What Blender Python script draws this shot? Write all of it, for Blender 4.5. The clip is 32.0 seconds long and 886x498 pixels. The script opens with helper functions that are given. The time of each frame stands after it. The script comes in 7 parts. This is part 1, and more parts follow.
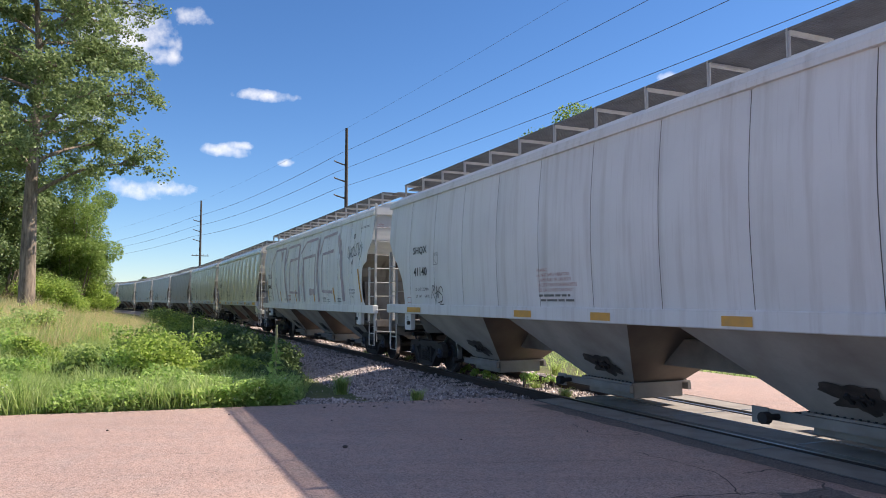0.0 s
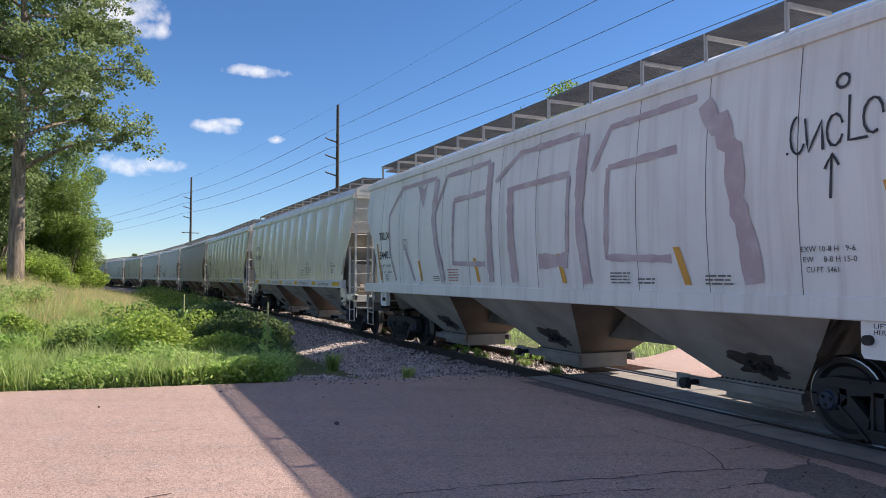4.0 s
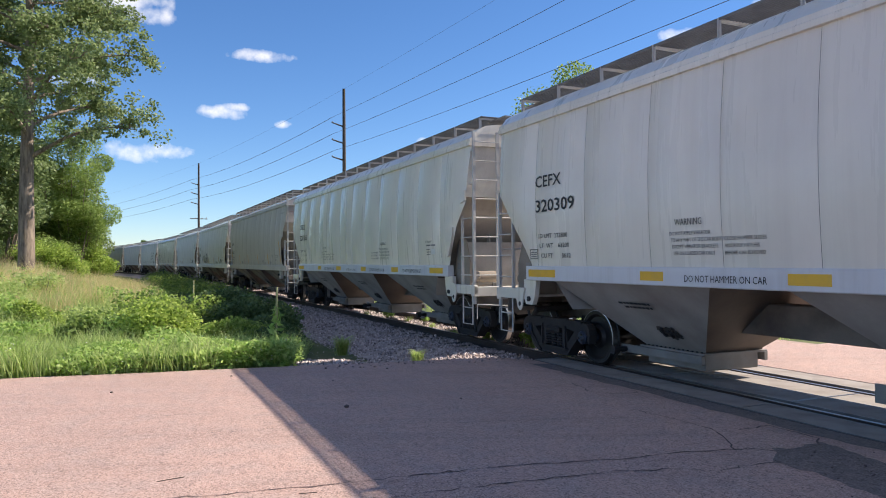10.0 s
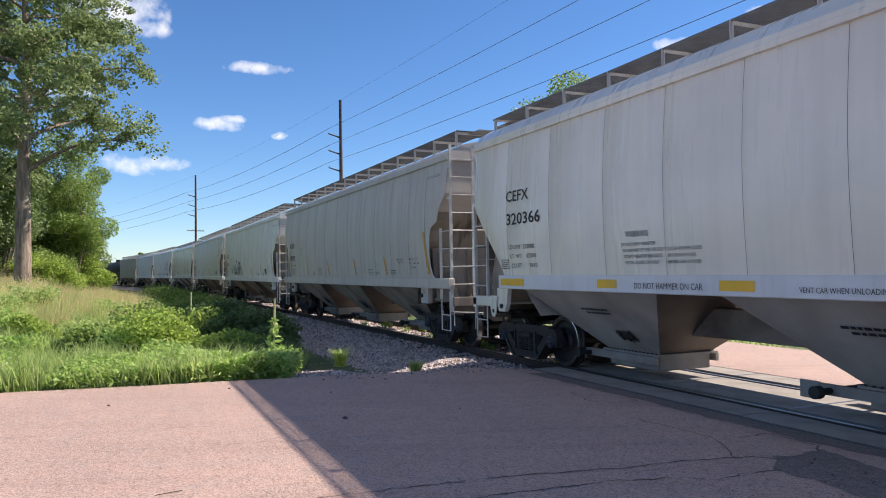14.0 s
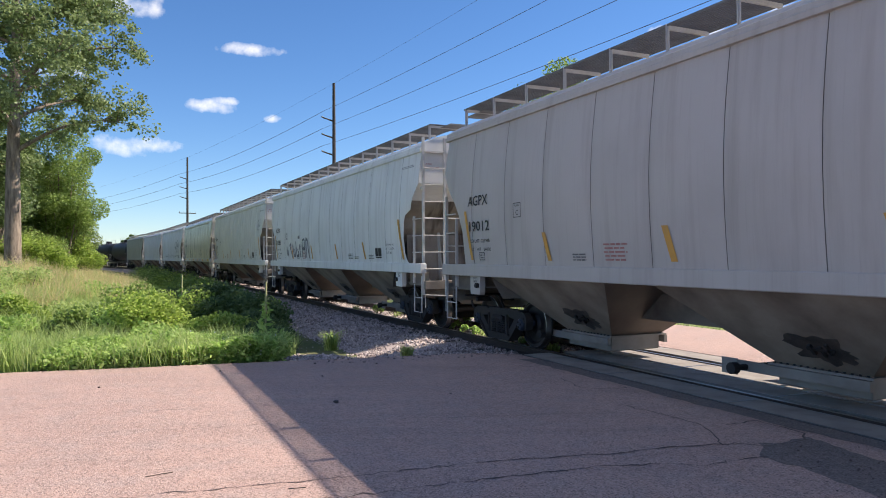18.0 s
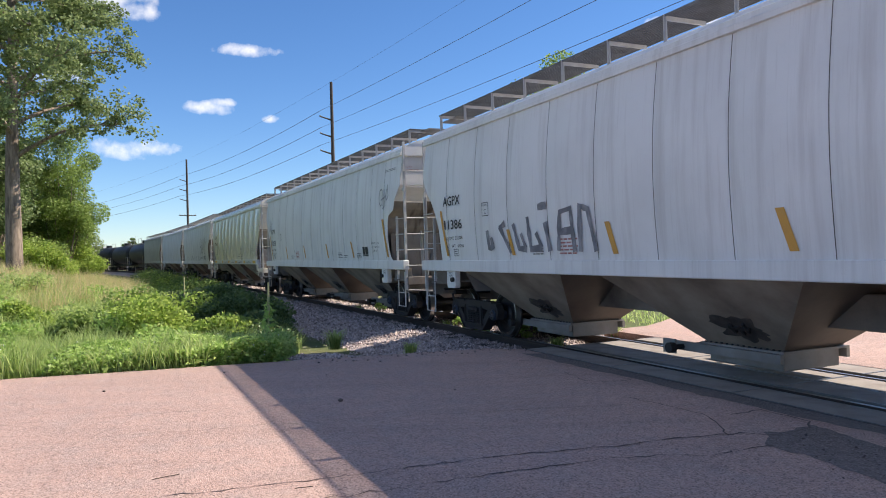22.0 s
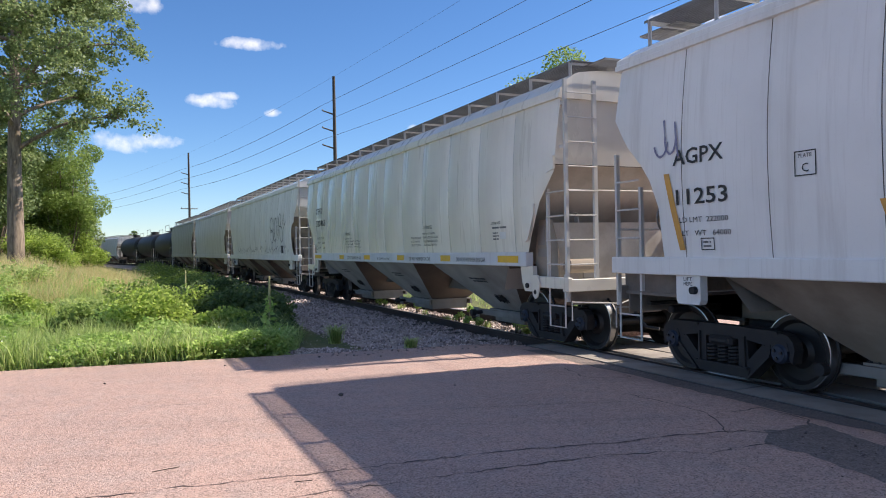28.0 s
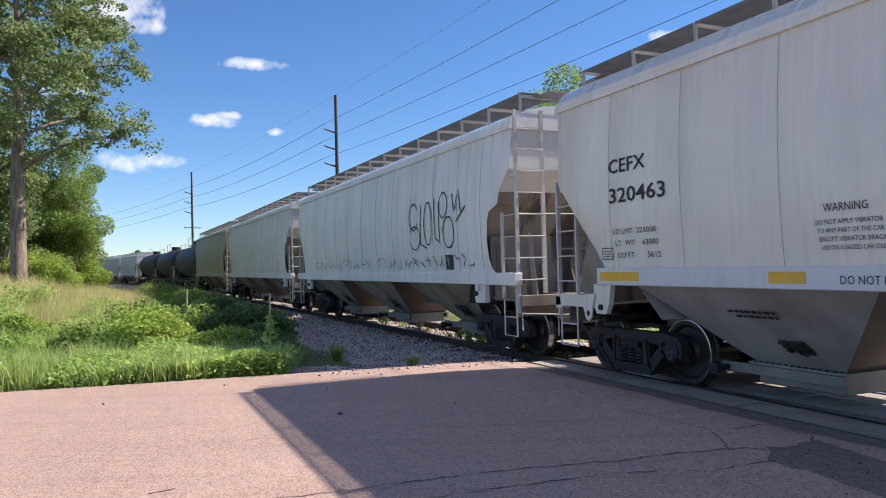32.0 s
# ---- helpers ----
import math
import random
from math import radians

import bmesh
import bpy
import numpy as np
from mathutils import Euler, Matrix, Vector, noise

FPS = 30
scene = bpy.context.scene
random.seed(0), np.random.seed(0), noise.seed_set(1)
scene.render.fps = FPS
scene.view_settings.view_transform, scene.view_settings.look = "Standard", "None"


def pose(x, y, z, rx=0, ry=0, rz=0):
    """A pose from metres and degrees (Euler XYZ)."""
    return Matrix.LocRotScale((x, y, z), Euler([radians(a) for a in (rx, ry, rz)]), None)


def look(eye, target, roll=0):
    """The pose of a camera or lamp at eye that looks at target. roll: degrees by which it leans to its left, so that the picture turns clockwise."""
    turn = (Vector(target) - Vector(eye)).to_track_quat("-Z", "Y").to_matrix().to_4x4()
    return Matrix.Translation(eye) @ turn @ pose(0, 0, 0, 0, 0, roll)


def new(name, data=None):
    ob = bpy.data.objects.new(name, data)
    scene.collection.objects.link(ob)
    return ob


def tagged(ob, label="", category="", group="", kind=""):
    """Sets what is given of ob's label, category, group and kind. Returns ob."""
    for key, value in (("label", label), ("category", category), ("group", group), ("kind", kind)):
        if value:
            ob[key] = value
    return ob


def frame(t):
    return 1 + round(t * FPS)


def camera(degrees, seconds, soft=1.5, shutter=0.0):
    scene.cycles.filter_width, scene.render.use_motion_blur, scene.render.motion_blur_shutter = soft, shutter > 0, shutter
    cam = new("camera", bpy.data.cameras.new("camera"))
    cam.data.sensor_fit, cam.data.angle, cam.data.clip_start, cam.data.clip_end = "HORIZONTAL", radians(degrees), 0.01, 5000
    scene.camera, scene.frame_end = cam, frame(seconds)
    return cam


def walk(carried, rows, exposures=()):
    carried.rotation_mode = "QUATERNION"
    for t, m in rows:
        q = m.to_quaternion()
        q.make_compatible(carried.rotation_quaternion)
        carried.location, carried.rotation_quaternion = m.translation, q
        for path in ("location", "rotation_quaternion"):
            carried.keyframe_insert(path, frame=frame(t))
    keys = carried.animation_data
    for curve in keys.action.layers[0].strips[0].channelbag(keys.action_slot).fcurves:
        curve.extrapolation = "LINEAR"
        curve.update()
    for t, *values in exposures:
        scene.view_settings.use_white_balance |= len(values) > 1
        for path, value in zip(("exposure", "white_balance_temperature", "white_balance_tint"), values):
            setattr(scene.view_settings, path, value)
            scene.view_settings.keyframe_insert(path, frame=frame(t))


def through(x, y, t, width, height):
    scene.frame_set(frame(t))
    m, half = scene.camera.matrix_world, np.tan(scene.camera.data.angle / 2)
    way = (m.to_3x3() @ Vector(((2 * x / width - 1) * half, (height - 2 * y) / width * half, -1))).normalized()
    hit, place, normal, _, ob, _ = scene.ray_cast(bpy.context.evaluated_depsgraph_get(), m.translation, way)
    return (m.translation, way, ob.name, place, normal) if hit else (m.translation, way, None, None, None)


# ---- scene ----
cam = camera(62.8, 32.0, soft=0.95)

def aim(x, y, z, yaw, pitch, roll):
    """A camera pose from its place and its yaw, pitch and roll in degrees."""
    c = math.cos(radians(pitch))
    way = Vector((-math.sin(radians(yaw)) * c, math.cos(radians(yaw)) * c, math.sin(radians(pitch))))
    return look((x, y, z), Vector((x, y, z)) + way, roll)


walk(cam, [
    (0, aim(0.000, 0.000, 1.715, 0.14, 3.95, -0.03)),
    (0.5, aim(0.000, 0.000, 1.715, 0.47, 3.96, -0.04)),
    (1, aim(0.000, 0.000, 1.715, 0.22, 3.80, -0.04)),
    (1.5, aim(0.000, 0.000, 1.715, 0.00, 3.60, 0.12)),
    (2, aim(0.000, 0.000, 1.715, -0.28, 3.30, 0.22)),
    (2.5, aim(0.000, 0.000, 1.715, -0.38, 3.00, 0.27)),
    (3, aim(0.000, 0.000, 1.715, -0.42, 2.76, 0.37)),
    (3.5, aim(0.000, 0.000, 1.715, -0.45, 2.47, 0.23)),
    (5.5, aim(0.000, 0.000, 1.715, -0.63, 1.74, 0.04)),
    (6, aim(0.000, 0.000, 1.715, -0.58, 1.66, -0.10)),
    (6.5, aim(0.000, 0.000, 1.715, -0.58, 1.59, -0.24)),
    (7, aim(0.000, 0.000, 1.715, -0.47, 1.50, -0.45)),
    (7.5, aim(0.000, 0.000, 1.715, -0.41, 1.44, -0.52)),
    (8, aim(0.000, 0.000, 1.715, -0.26, 1.36, -0.54)),
    (8.5, aim(0.000, 0.000, 1.715, -0.11, 1.27, -0.57)),
    (9, aim(0.000, 0.000, 1.715, -0.01, 1.20, -0.58)),
    (9.5, aim(0.000, 0.000, 1.715, 0.03, 1.05, -0.51)),
    (10, aim(0.000, 0.000, 1.715, 0.08, 0.90, -0.42)),
    (10.5, aim(0.000, 0.000, 1.715, 0.20, 0.75, -0.36)),
    (11, aim(0.000, 0.000, 1.715, 0.40, 0.66, -0.34)),
    (11.5, aim(0.000, 0.000, 1.715, 0.48, 0.72, -0.27)),
    (12, aim(0.000, 0.000, 1.715, 0.56, 0.83, -0.34)),
    (12.5, aim(0.000, 0.000, 1.715, 0.54, 1.05, -0.39)),
    (13, aim(0.000, 0.000, 1.715, 0.41, 1.32, -0.59)),
    (13.5, aim(0.000, 0.000, 1.715, 0.18, 1.55, -0.80)),
    (14, aim(0.000, 0.000, 1.715, -0.13, 1.69, -0.89)),
    (14.5, aim(0.000, 0.000, 1.715, -0.35, 1.71, -0.84)),
    (16.5, aim(0.000, 0.000, 1.715, -0.68, 0.96, -0.50)),
    (17, aim(0.000, 0.000, 1.715, -0.67, 0.79, -0.42)),
    (17.5, aim(0.000, 0.000, 1.715, -0.66, 0.65, -0.34)),
    (18, aim(0.000, 0.000, 1.715, -0.72, 0.53, -0.25)),
    (18.5, aim(0.000, 0.000, 1.715, -0.81, 0.42, -0.22)),
    (19, aim(0.000, 0.000, 1.715, -0.90, 0.40, -0.31)),
    (19.5, aim(0.000, 0.000, 1.715, -0.92, 0.37, -0.42)),
    (20, aim(0.000, 0.000, 1.715, -0.92, 0.35, -0.65)),
    (20.5, aim(0.000, 0.000, 1.715, -0.96, 0.32, -0.94)),
    (21, aim(0.000, 0.000, 1.715, -0.89, 0.25, -1.18)),
    (21.5, aim(0.000, 0.000, 1.715, -0.76, 0.23, -1.46)),
    (22, aim(0.000, 0.000, 1.715, -0.63, 0.25, -1.55)),
    (22.5, aim(0.000, 0.000, 1.715, -0.55, 0.39, -1.48)),
    (23, aim(0.000, 0.000, 1.715, -0.52, 0.54, -1.48)),
    (23.5, aim(0.000, 0.000, 1.715, -0.53, 0.64, -1.37)),
    (24, aim(0.000, 0.000, 1.715, -0.54, 0.64, -1.23)),
    (24.5, aim(0.000, 0.000, 1.715, -0.58, 0.56, -1.16)),
    (25, aim(0.000, 0.000, 1.715, -0.57, 0.37, -1.17)),
    (25.5, aim(0.000, 0.000, 1.715, -0.58, 0.16, -1.06)),
    (27.5, aim(0.000, 0.000, 1.715, -0.37, -0.22, -1.04)),
    (28, aim(0.000, 0.000, 1.715, -0.52, -0.11, -1.08)),
    (28.5, aim(0.000, 0.000, 1.715, -0.60, 0.11, -1.16)),
    (29, aim(0.013, 0.008, 1.715, -0.48, 0.56, -1.10)),
    (29.5, aim(0.037, 0.022, 1.715, -0.10, 1.22, -1.10)),
    (30, aim(0.050, 0.030, 1.715, 0.15, 1.86, -1.08)),
    (30.5, aim(0.050, 0.030, 1.715, 0.13, 2.15, -1.14)),
    (31, aim(0.050, 0.030, 1.715, -0.04, 2.14, -1.29)),
    (31.5, aim(0.050, 0.030, 1.715, -0.41, 1.73, -1.56)),
    (32, aim(0.050, 0.030, 1.715, -0.31, 1.24, -1.52)),
], exposures=[(0.0, 1.17, 6950, 13.0), (3.0, 1.06, 6950, 13.0), (7.0, 1.16, 6950, 13.0), (12.0, 1.2, 6950, 13.0), (32.0, 1.2, 6950, 13.0)])

# ---- the track: one curve for rails, sleepers and cars ----
P0 = (1.88, 15.9)
HEAD = radians(23.65)
STEP = 0.5
BACK = np.arange(0, 420, STEP)
RAIL_Z = -0.055
BEND = np.interp(BACK, [0, 20, 45, 80, 120, 180, 420], [0.0017, -0.00037, 0.00109, 0.00152, 0.00238, 0.00238, 0.0012])
TURN = HEAD + np.concatenate([[0], np.cumsum(BEND[:-1]) * STEP])
TX = P0[0] + np.concatenate([[0], np.cumsum(-np.sin(TURN[:-1]) * STEP)])
TY = P0[1] + np.concatenate([[0], np.cumsum(np.cos(TURN[:-1]) * STEP)])


def travel(t):
    """How far the train has rolled: it slows a little towards the end."""
    return -5.615 + 4.2435 * t - 0.00153 * (t - 16) ** 2 - 0.00011 * (t - 16) ** 3


def on_track(s, off=0.0):
    """Place on the track s metres up the line, off metres to the side of the road's near half; and the heading."""
    if s < 0:
        x, y, a = P0[0] - s * math.sin(HEAD), P0[1] + s * math.cos(HEAD), HEAD
    else:
        x, y, a = np.interp(s, BACK, TX), np.interp(s, BACK, TY), np.interp(s, BACK, TURN)
    return float(x - off * math.cos(a)), float(y - off * math.sin(a)), float(a)


def span(near_s, far_s, off):
    """World x, y from a place s along the tangent at the crossing and off to the side."""
    return (P0[0] - math.sin(HEAD) * near_s - math.cos(HEAD) * off, P0[1] + math.cos(HEAD) * near_s - math.sin(HEAD) * off)


# ---- light ----
SUN_EL = radians(41.4)
sun_way = Vector((math.cos(HEAD) + 0.145 * math.sin(HEAD), math.sin(HEAD) - 0.145 * math.cos(HEAD), 0)).normalized()
sun_to = Vector((sun_way.x * math.cos(SUN_EL), sun_way.y * math.cos(SUN_EL), math.sin(SUN_EL)))
sun = new("sun", bpy.data.lights.new("sun", "SUN"))
sun.data.energy, sun.data.angle, sun.data.color = 3.45, radians(0.53), (1.0, 0.95, 0.87)
sun.matrix_world = Matrix.Translation((60, 40, 60)) @ sun_to.to_track_quat("Z", "Y").to_matrix().to_4x4()

world = bpy.data.worlds.new("sky")
scene.world = world
world.use_nodes = True
wn, wl = world.node_tree.nodes, world.node_tree.links
wn.clear()
w_out = wn.new("ShaderNodeOutputWorld")
w_sky = wn.new("ShaderNodeTexSky")
w_sky.sky_type, w_sky.sun_disc = "NISHITA", False
w_sky.sun_elevation, w_sky.sun_rotation = SUN_EL, math.atan2(sun_way.x, sun_way.y)
w_sky.air_density, w_sky.dust_density, w_sky.ozone_density, w_sky.altitude = 0.95, 0.12, 7.0, 500
w_bg = wn.new("ShaderNodeBackground")
w_bg.inputs[1].default_value = 0.074
w_hue = wn.new("ShaderNodeHueSaturation")
w_hue.inputs["Hue"].default_value = 0.503
w_hue.inputs["Saturation"].default_value, w_hue.inputs["Value"].default_value = 1.12, 1.0
wl.new(w_sky.outputs[0], w_hue.inputs["Color"]), wl.new(w_hue.outputs[0], w_bg.inputs[0])


def cloud_layer():
    """Fair-weather clouds: soft oval patches of sky, torn by noise, brighter than the blue."""
    tc = wn.new("ShaderNodeTexCoord")
    big, fine = wn.new("ShaderNodeTexNoise"), wn.new("ShaderNodeTexNoise")
    big.inputs["Scale"].default_value, big.inputs["Detail"].default_value, big.inputs["Roughness"].default_value = 24.0, 10.0, 0.58
    fine.inputs["Scale"].default_value, fine.inputs["Detail"].default_value = 60.0, 6.0
    wl.new(tc.outputs["Generated"], big.inputs["Vector"]), wl.new(tc.outputs["Generated"], fine.inputs["Vector"])
    total = None

    def op(kind, a, b):
        n = wn.new("ShaderNodeMath")
        n.operation = kind
        for i, v in enumerate((a, b)):
            if isinstance(v, (int, float)):
                n.inputs[i].default_value = v
            else:
                wl.new(v, n.inputs[i])
        return n.outputs[0]
    # azimuth to the right of straight ahead, height, half width, half height, all in degrees
    for az, el, hw, hh in CLOUDS:
        a, e = radians(az), radians(el)
        way = Vector((math.sin(a) * math.cos(e), math.cos(a) * math.cos(e), math.sin(e)))
        right = Vector((math.cos(a), -math.sin(a), 0))
        up = right.cross(way)
        terms = []
        for axis, half in ((right, hw), (up, hh)):
            d = wn.new("ShaderNodeVectorMath")
            d.operation = "DOT_PRODUCT"
            wl.new(tc.outputs["Generated"], d.inputs[0])
            d.inputs[1].default_value = axis / math.tan(radians(half))
            terms.append(op("POWER", op("ABSOLUTE", d.outputs["Value"], 0), 2.0))
        ahead = wn.new("ShaderNodeVectorMath")
        ahead.operation = "DOT_PRODUCT"
        wl.new(tc.outputs["Generated"], ahead.inputs[0])
        ahead.inputs[1].default_value = way
        m = op("SUBTRACT", 1.0, op("ADD", terms[0], terms[1]))
        m = op("MULTIPLY", op("MAXIMUM", m, -3.0), op("GREATER_THAN", ahead.outputs["Value"], 0.5))
        m = op("SUBTRACT", m, op("MULTIPLY", op("LESS_THAN", ahead.outputs["Value"], 0.5), 3.0))
        total = m if total is None else op("MAXIMUM", total, m)
    torn = op("ADD", op("MULTIPLY", op("SUBTRACT", big.outputs["Fac"], 0.5), 3.4), op("MULTIPLY", op("SUBTRACT", fine.outputs["Fac"], 0.5), 1.2))
    ramp = wn.new("ShaderNodeMapRange")
    ramp.inputs["From Min"].default_value, ramp.inputs["From Max"].default_value, ramp.inputs["To Max"].default_value = 0.0, 1.6, 0.95
    wl.new(op("ADD", op("SUBTRACT", total, 0.18), torn), ramp.inputs["Value"])
    # broken cumulus over the rest of the dome, overhead and behind: unseen fill light
    fill_heap = wn.new("ShaderNodeTexNoise")
    fill_heap.inputs["Scale"].default_value, fill_heap.inputs["Detail"].default_value, fill_heap.inputs["Roughness"].default_value = 3.6, 9.0, 0.6
    wl.new(tc.outputs["Generated"], fill_heap.inputs["Vector"])
    sep = wn.new("ShaderNodeSeparateXYZ")
    wl.new(tc.outputs["Generated"], sep.inputs[0])
    front = wn.new("ShaderNodeVectorMath")
    front.operation = "DOT_PRODUCT"
    wl.new(tc.outputs["Generated"], front.inputs[0])
    front.inputs[1].default_value = (0, 0.985, 0.174)

    def ease(v, a, b):
        r = wn.new("ShaderNodeMapRange")
        r.inputs["From Min"].default_value, r.inputs["From Max"].default_value = a, b
        wl.new(v, r.inputs["Value"])
        return r.outputs[0]
    rest = op("MULTIPLY", ease(fill_heap.outputs["Fac"], 0.53, 0.66), op("MULTIPLY", ease(sep.outputs["Z"], 0.02, 0.12), ease(front.outputs["Value"], 0.80, 0.70)))
    cover = op("MAXIMUM", ramp.outputs[0], rest)
    white = wn.new("ShaderNodeBackground")
    white.inputs[1].default_value = 0.62
    tint = wn.new("ShaderNodeMix")
    tint.data_type = "RGBA"
    tint.inputs[6].default_value, tint.inputs[7].default_value = (0.78, 0.83, 0.93, 1), (1.0, 1.0, 1.0, 1)
    dense = wn.new("ShaderNodeMapRange")
    dense.inputs["From Min"].default_value, dense.inputs["From Max"].default_value = 0.36, 0.56
    wl.new(big.outputs["Fac"], dense.inputs["Value"]), wl.new(dense.outputs[0], tint.inputs[0]), wl.new(tint.outputs[2], white.inputs[0])
    mix = wn.new("ShaderNodeMixShader")
    wl.new(cover, mix.inputs[0]), wl.new(w_bg.outputs[0], mix.inputs[1]), wl.new(white.outputs[0], mix.inputs[2])
    wl.new(mix.outputs[0], w_out.inputs[0])


CLOUDS = ((-24.6, 18.9, 4.4, 2.2), (-21.8, 17.6, 1.6, 0.9), (-27.0, 13.2, 2.2, 1.7), (-22.3, 8.0, 3.6, 0.85), (-14.0, 15.4, 2.4, 0.55), (-16.9, 11.15, 1.9, 0.62), (-15.9, 11.6, 1.2, 0.4),
          (-12.5, 10.5, 0.8, 0.38), (-1.6, 9.4, 0.7, 0.35), (-19.5, 20.6, 1.6, 0.8), (18.2, 16.4, 1.5, 0.6), (24.9, 17.6, 2.0, 0.8), (21.0, 16.2, 1.4, 0.45))
cloud_layer()

# ---- materials ----


def shade(name, base, rough=0.7, metal=0.0):
    m = bpy.data.materials.new(name)
    m.use_nodes = True
    b = m.node_tree.nodes["Principled BSDF"]
    b.inputs["Base Color"].default_value, b.inputs["Roughness"].default_value, b.inputs["Metallic"].default_value = (*base, 1), rough, metal
    return m, m.node_tree.nodes, m.node_tree.links, b


def noise_of(n, l, coord, scale, detail=6.0, rough=0.55, stretch=None):
    t = n.new("ShaderNodeTexNoise")
    t.inputs["Scale"].default_value, t.inputs["Detail"].default_value, t.inputs["Roughness"].default_value = scale, detail, rough
    if stretch:
        mp = n.new("ShaderNodeMapping")
        mp.inputs["Scale"].default_value = stretch
        l.new(coord, mp.inputs["Vector"])
        coord = mp.outputs[0]
    l.new(coord, t.inputs["Vector"])
    return t.outputs["Fac"]


def blend(n, l, fac, a, b, lo=0.4, hi=0.6, amount=1.0):
    """Colour a where fac is below lo, b above hi."""
    r = n.new("ShaderNodeMapRange")
    r.inputs["From Min"].default_value, r.inputs["From Max"].default_value, r.inputs["To Max"].default_value = lo, hi, amount
    l.new(fac, r.inputs["Value"])
    m = n.new("ShaderNodeMix")
    m.data_type = "RGBA"
    l.new(r.outputs[0], m.inputs[0])
    for i, c in ((6, a), (7, b)):
        if isinstance(c, tuple):
            m.inputs[i].default_value = (*c, 1)
        else:
            l.new(c, m.inputs[i])
    return m.outputs[2]


def relief(n, l, b, fac, strength, distance):
    k = n.new("ShaderNodeBump")
    k.inputs["Strength"].default_value, k.inputs["Distance"].default_value = strength, distance
    l.new(fac, k.inputs["Height"])
    l.new(k.outputs[0], b.inputs["Normal"])


def worn(name, base, dirt, rough=0.6, metal=0.0, scale=1.0, amount=0.6, bump=0.15, random_tint=0.0):
    """A weathered surface: blotches, fine grain, a little relief."""
    m, n, l, b = shade(name, base, rough, metal)
    co = n.new("ShaderNodeTexCoord").outputs["Object"]
    big, fine = noise_of(n, l, co, 0.9 * scale), noise_of(n, l, co, 22 * scale)
    c = blend(n, l, big, base, dirt, 0.42, 0.72, amount)
    c = blend(n, l, fine, c, tuple(0.72 * v for v in base), 0.5, 0.75, 0.35)
    if random_tint:
        h = n.new("ShaderNodeHueSaturation")
        info = n.new("ShaderNodeObjectInfo")
        r = n.new("ShaderNodeMapRange")
        r.inputs["To Min"].default_value, r.inputs["To Max"].default_value = 1 - random_tint, 1 + random_tint
        l.new(info.outputs["Random"], r.inputs["Value"]), l.new(r.outputs[0], h.inputs["Value"]), l.new(c, h.inputs["Color"])
        c = h.outputs[0]
    l.new(c, b.inputs["Base Color"])
    relief(n, l, b, fine, bump, 0.01)
    return m


def car_paint(name, base, grime, amount=0.5, rough=0.42, coat=0.0):
    """Freight car paint: rain streaks that run down, road film low on the sheet, faint oil-canning."""
    m, n, l, b = shade(name, base, rough)
    co = n.new("ShaderNodeTexCoord").outputs["Object"]
    streak = noise_of(n, l, co, 1.0, 5, 0.6, (5.0, 1.0, 0.35))
    thin = noise_of(n, l, co, 1.0, 4, 0.6, (26.0, 1.0, 0.8))
    blot, fine = noise_of(n, l, co, 0.8), noise_of(n, l, co, 45)
    c = blend(n, l, blot, base, tuple(0.86 * v for v in base), 0.4, 0.7, 0.7)
    c = blend(n, l, streak, c, grime, 0.5, 0.78, amount)
    c = blend(n, l, thin, c, grime, 0.58, 0.8, amount * 0.6)
    c = blend(n, l, fine, c, grime, 0.62, 0.78, amount * 0.35)
    l.new(c, b.inputs["Base Color"])
    r = n.new("ShaderNodeMapRange")
    r.inputs["To Min"].default_value, r.inputs["To Max"].default_value = rough - 0.1, rough + 0.22
    l.new(streak, r.inputs["Value"]), l.new(r.outputs[0], b.inputs["Roughness"])
    relief(n, l, b, blot, 0.12, 0.05)
    b.inputs["Coat Weight"].default_value, b.inputs["Coat Roughness"].default_value = coat, 0.16
    return m


M_STEEL = worn("rail_steel", (0.075, 0.054, 0.045), (0.045, 0.03, 0.022), 0.65, 0.35, 2.0)
M_SHINE = worn("rail_head", (0.34, 0.33, 0.33), (0.2, 0.18, 0.17), 0.42, 1.0, 3.0, 0.5, 0.03)
M_TRUCK = worn("truck_iron", (0.022, 0.020, 0.021), (0.05, 0.04, 0.035), 0.7, 0.0, 3.0, 0.7)
M_WHEEL = worn("wheel_steel", (0.016, 0.014, 0.014), (0.035, 0.026, 0.022), 0.5, 0.0, 3.0, 0.6)
M_TREAD = worn("wheel_tread", (0.45, 0.45, 0.46), (0.2, 0.18, 0.17), 0.3, 1.0, 4.0, 0.5, 0.03)
M_CAP = worn("bearing_cap", (0.026, 0.04, 0.07), (0.03, 0.032, 0.04), 0.5, 0.2, 8.0)
M_GRATE = worn("galvanised_grating", (0.30, 0.30, 0.30), (0.18, 0.15, 0.12), 0.5, 0.7, 4.0)
M_DECK = worn("weathered_deck", (0.22, 0.215, 0.21), (0.12, 0.105, 0.095), 0.6, 0.5, 3.0)
M_SLEEPER = worn("creosoted_timber", (0.075, 0.055, 0.042), (0.035, 0.027, 0.022), 0.9, 0, 3.0, random_tint=0.3)
M_BLACK = worn("black_paint", (0.013, 0.012, 0.012), (0.045, 0.04, 0.036), 0.58, 0, 1.0, 0.6, 0.05)
M_INK = worn("black_stencil", (0.02, 0.02, 0.022), (0.05, 0.05, 0.05), 0.6, 0, 6.0)
M_RED = worn("red_stencil", (0.42, 0.17, 0.15), (0.55, 0.36, 0.34), 0.6, 0, 6.0)
M_YELLOW = worn("yellow_reflector", (0.85, 0.48, 0.03), (0.6, 0.35, 0.08), 0.4, 0, 6.0)
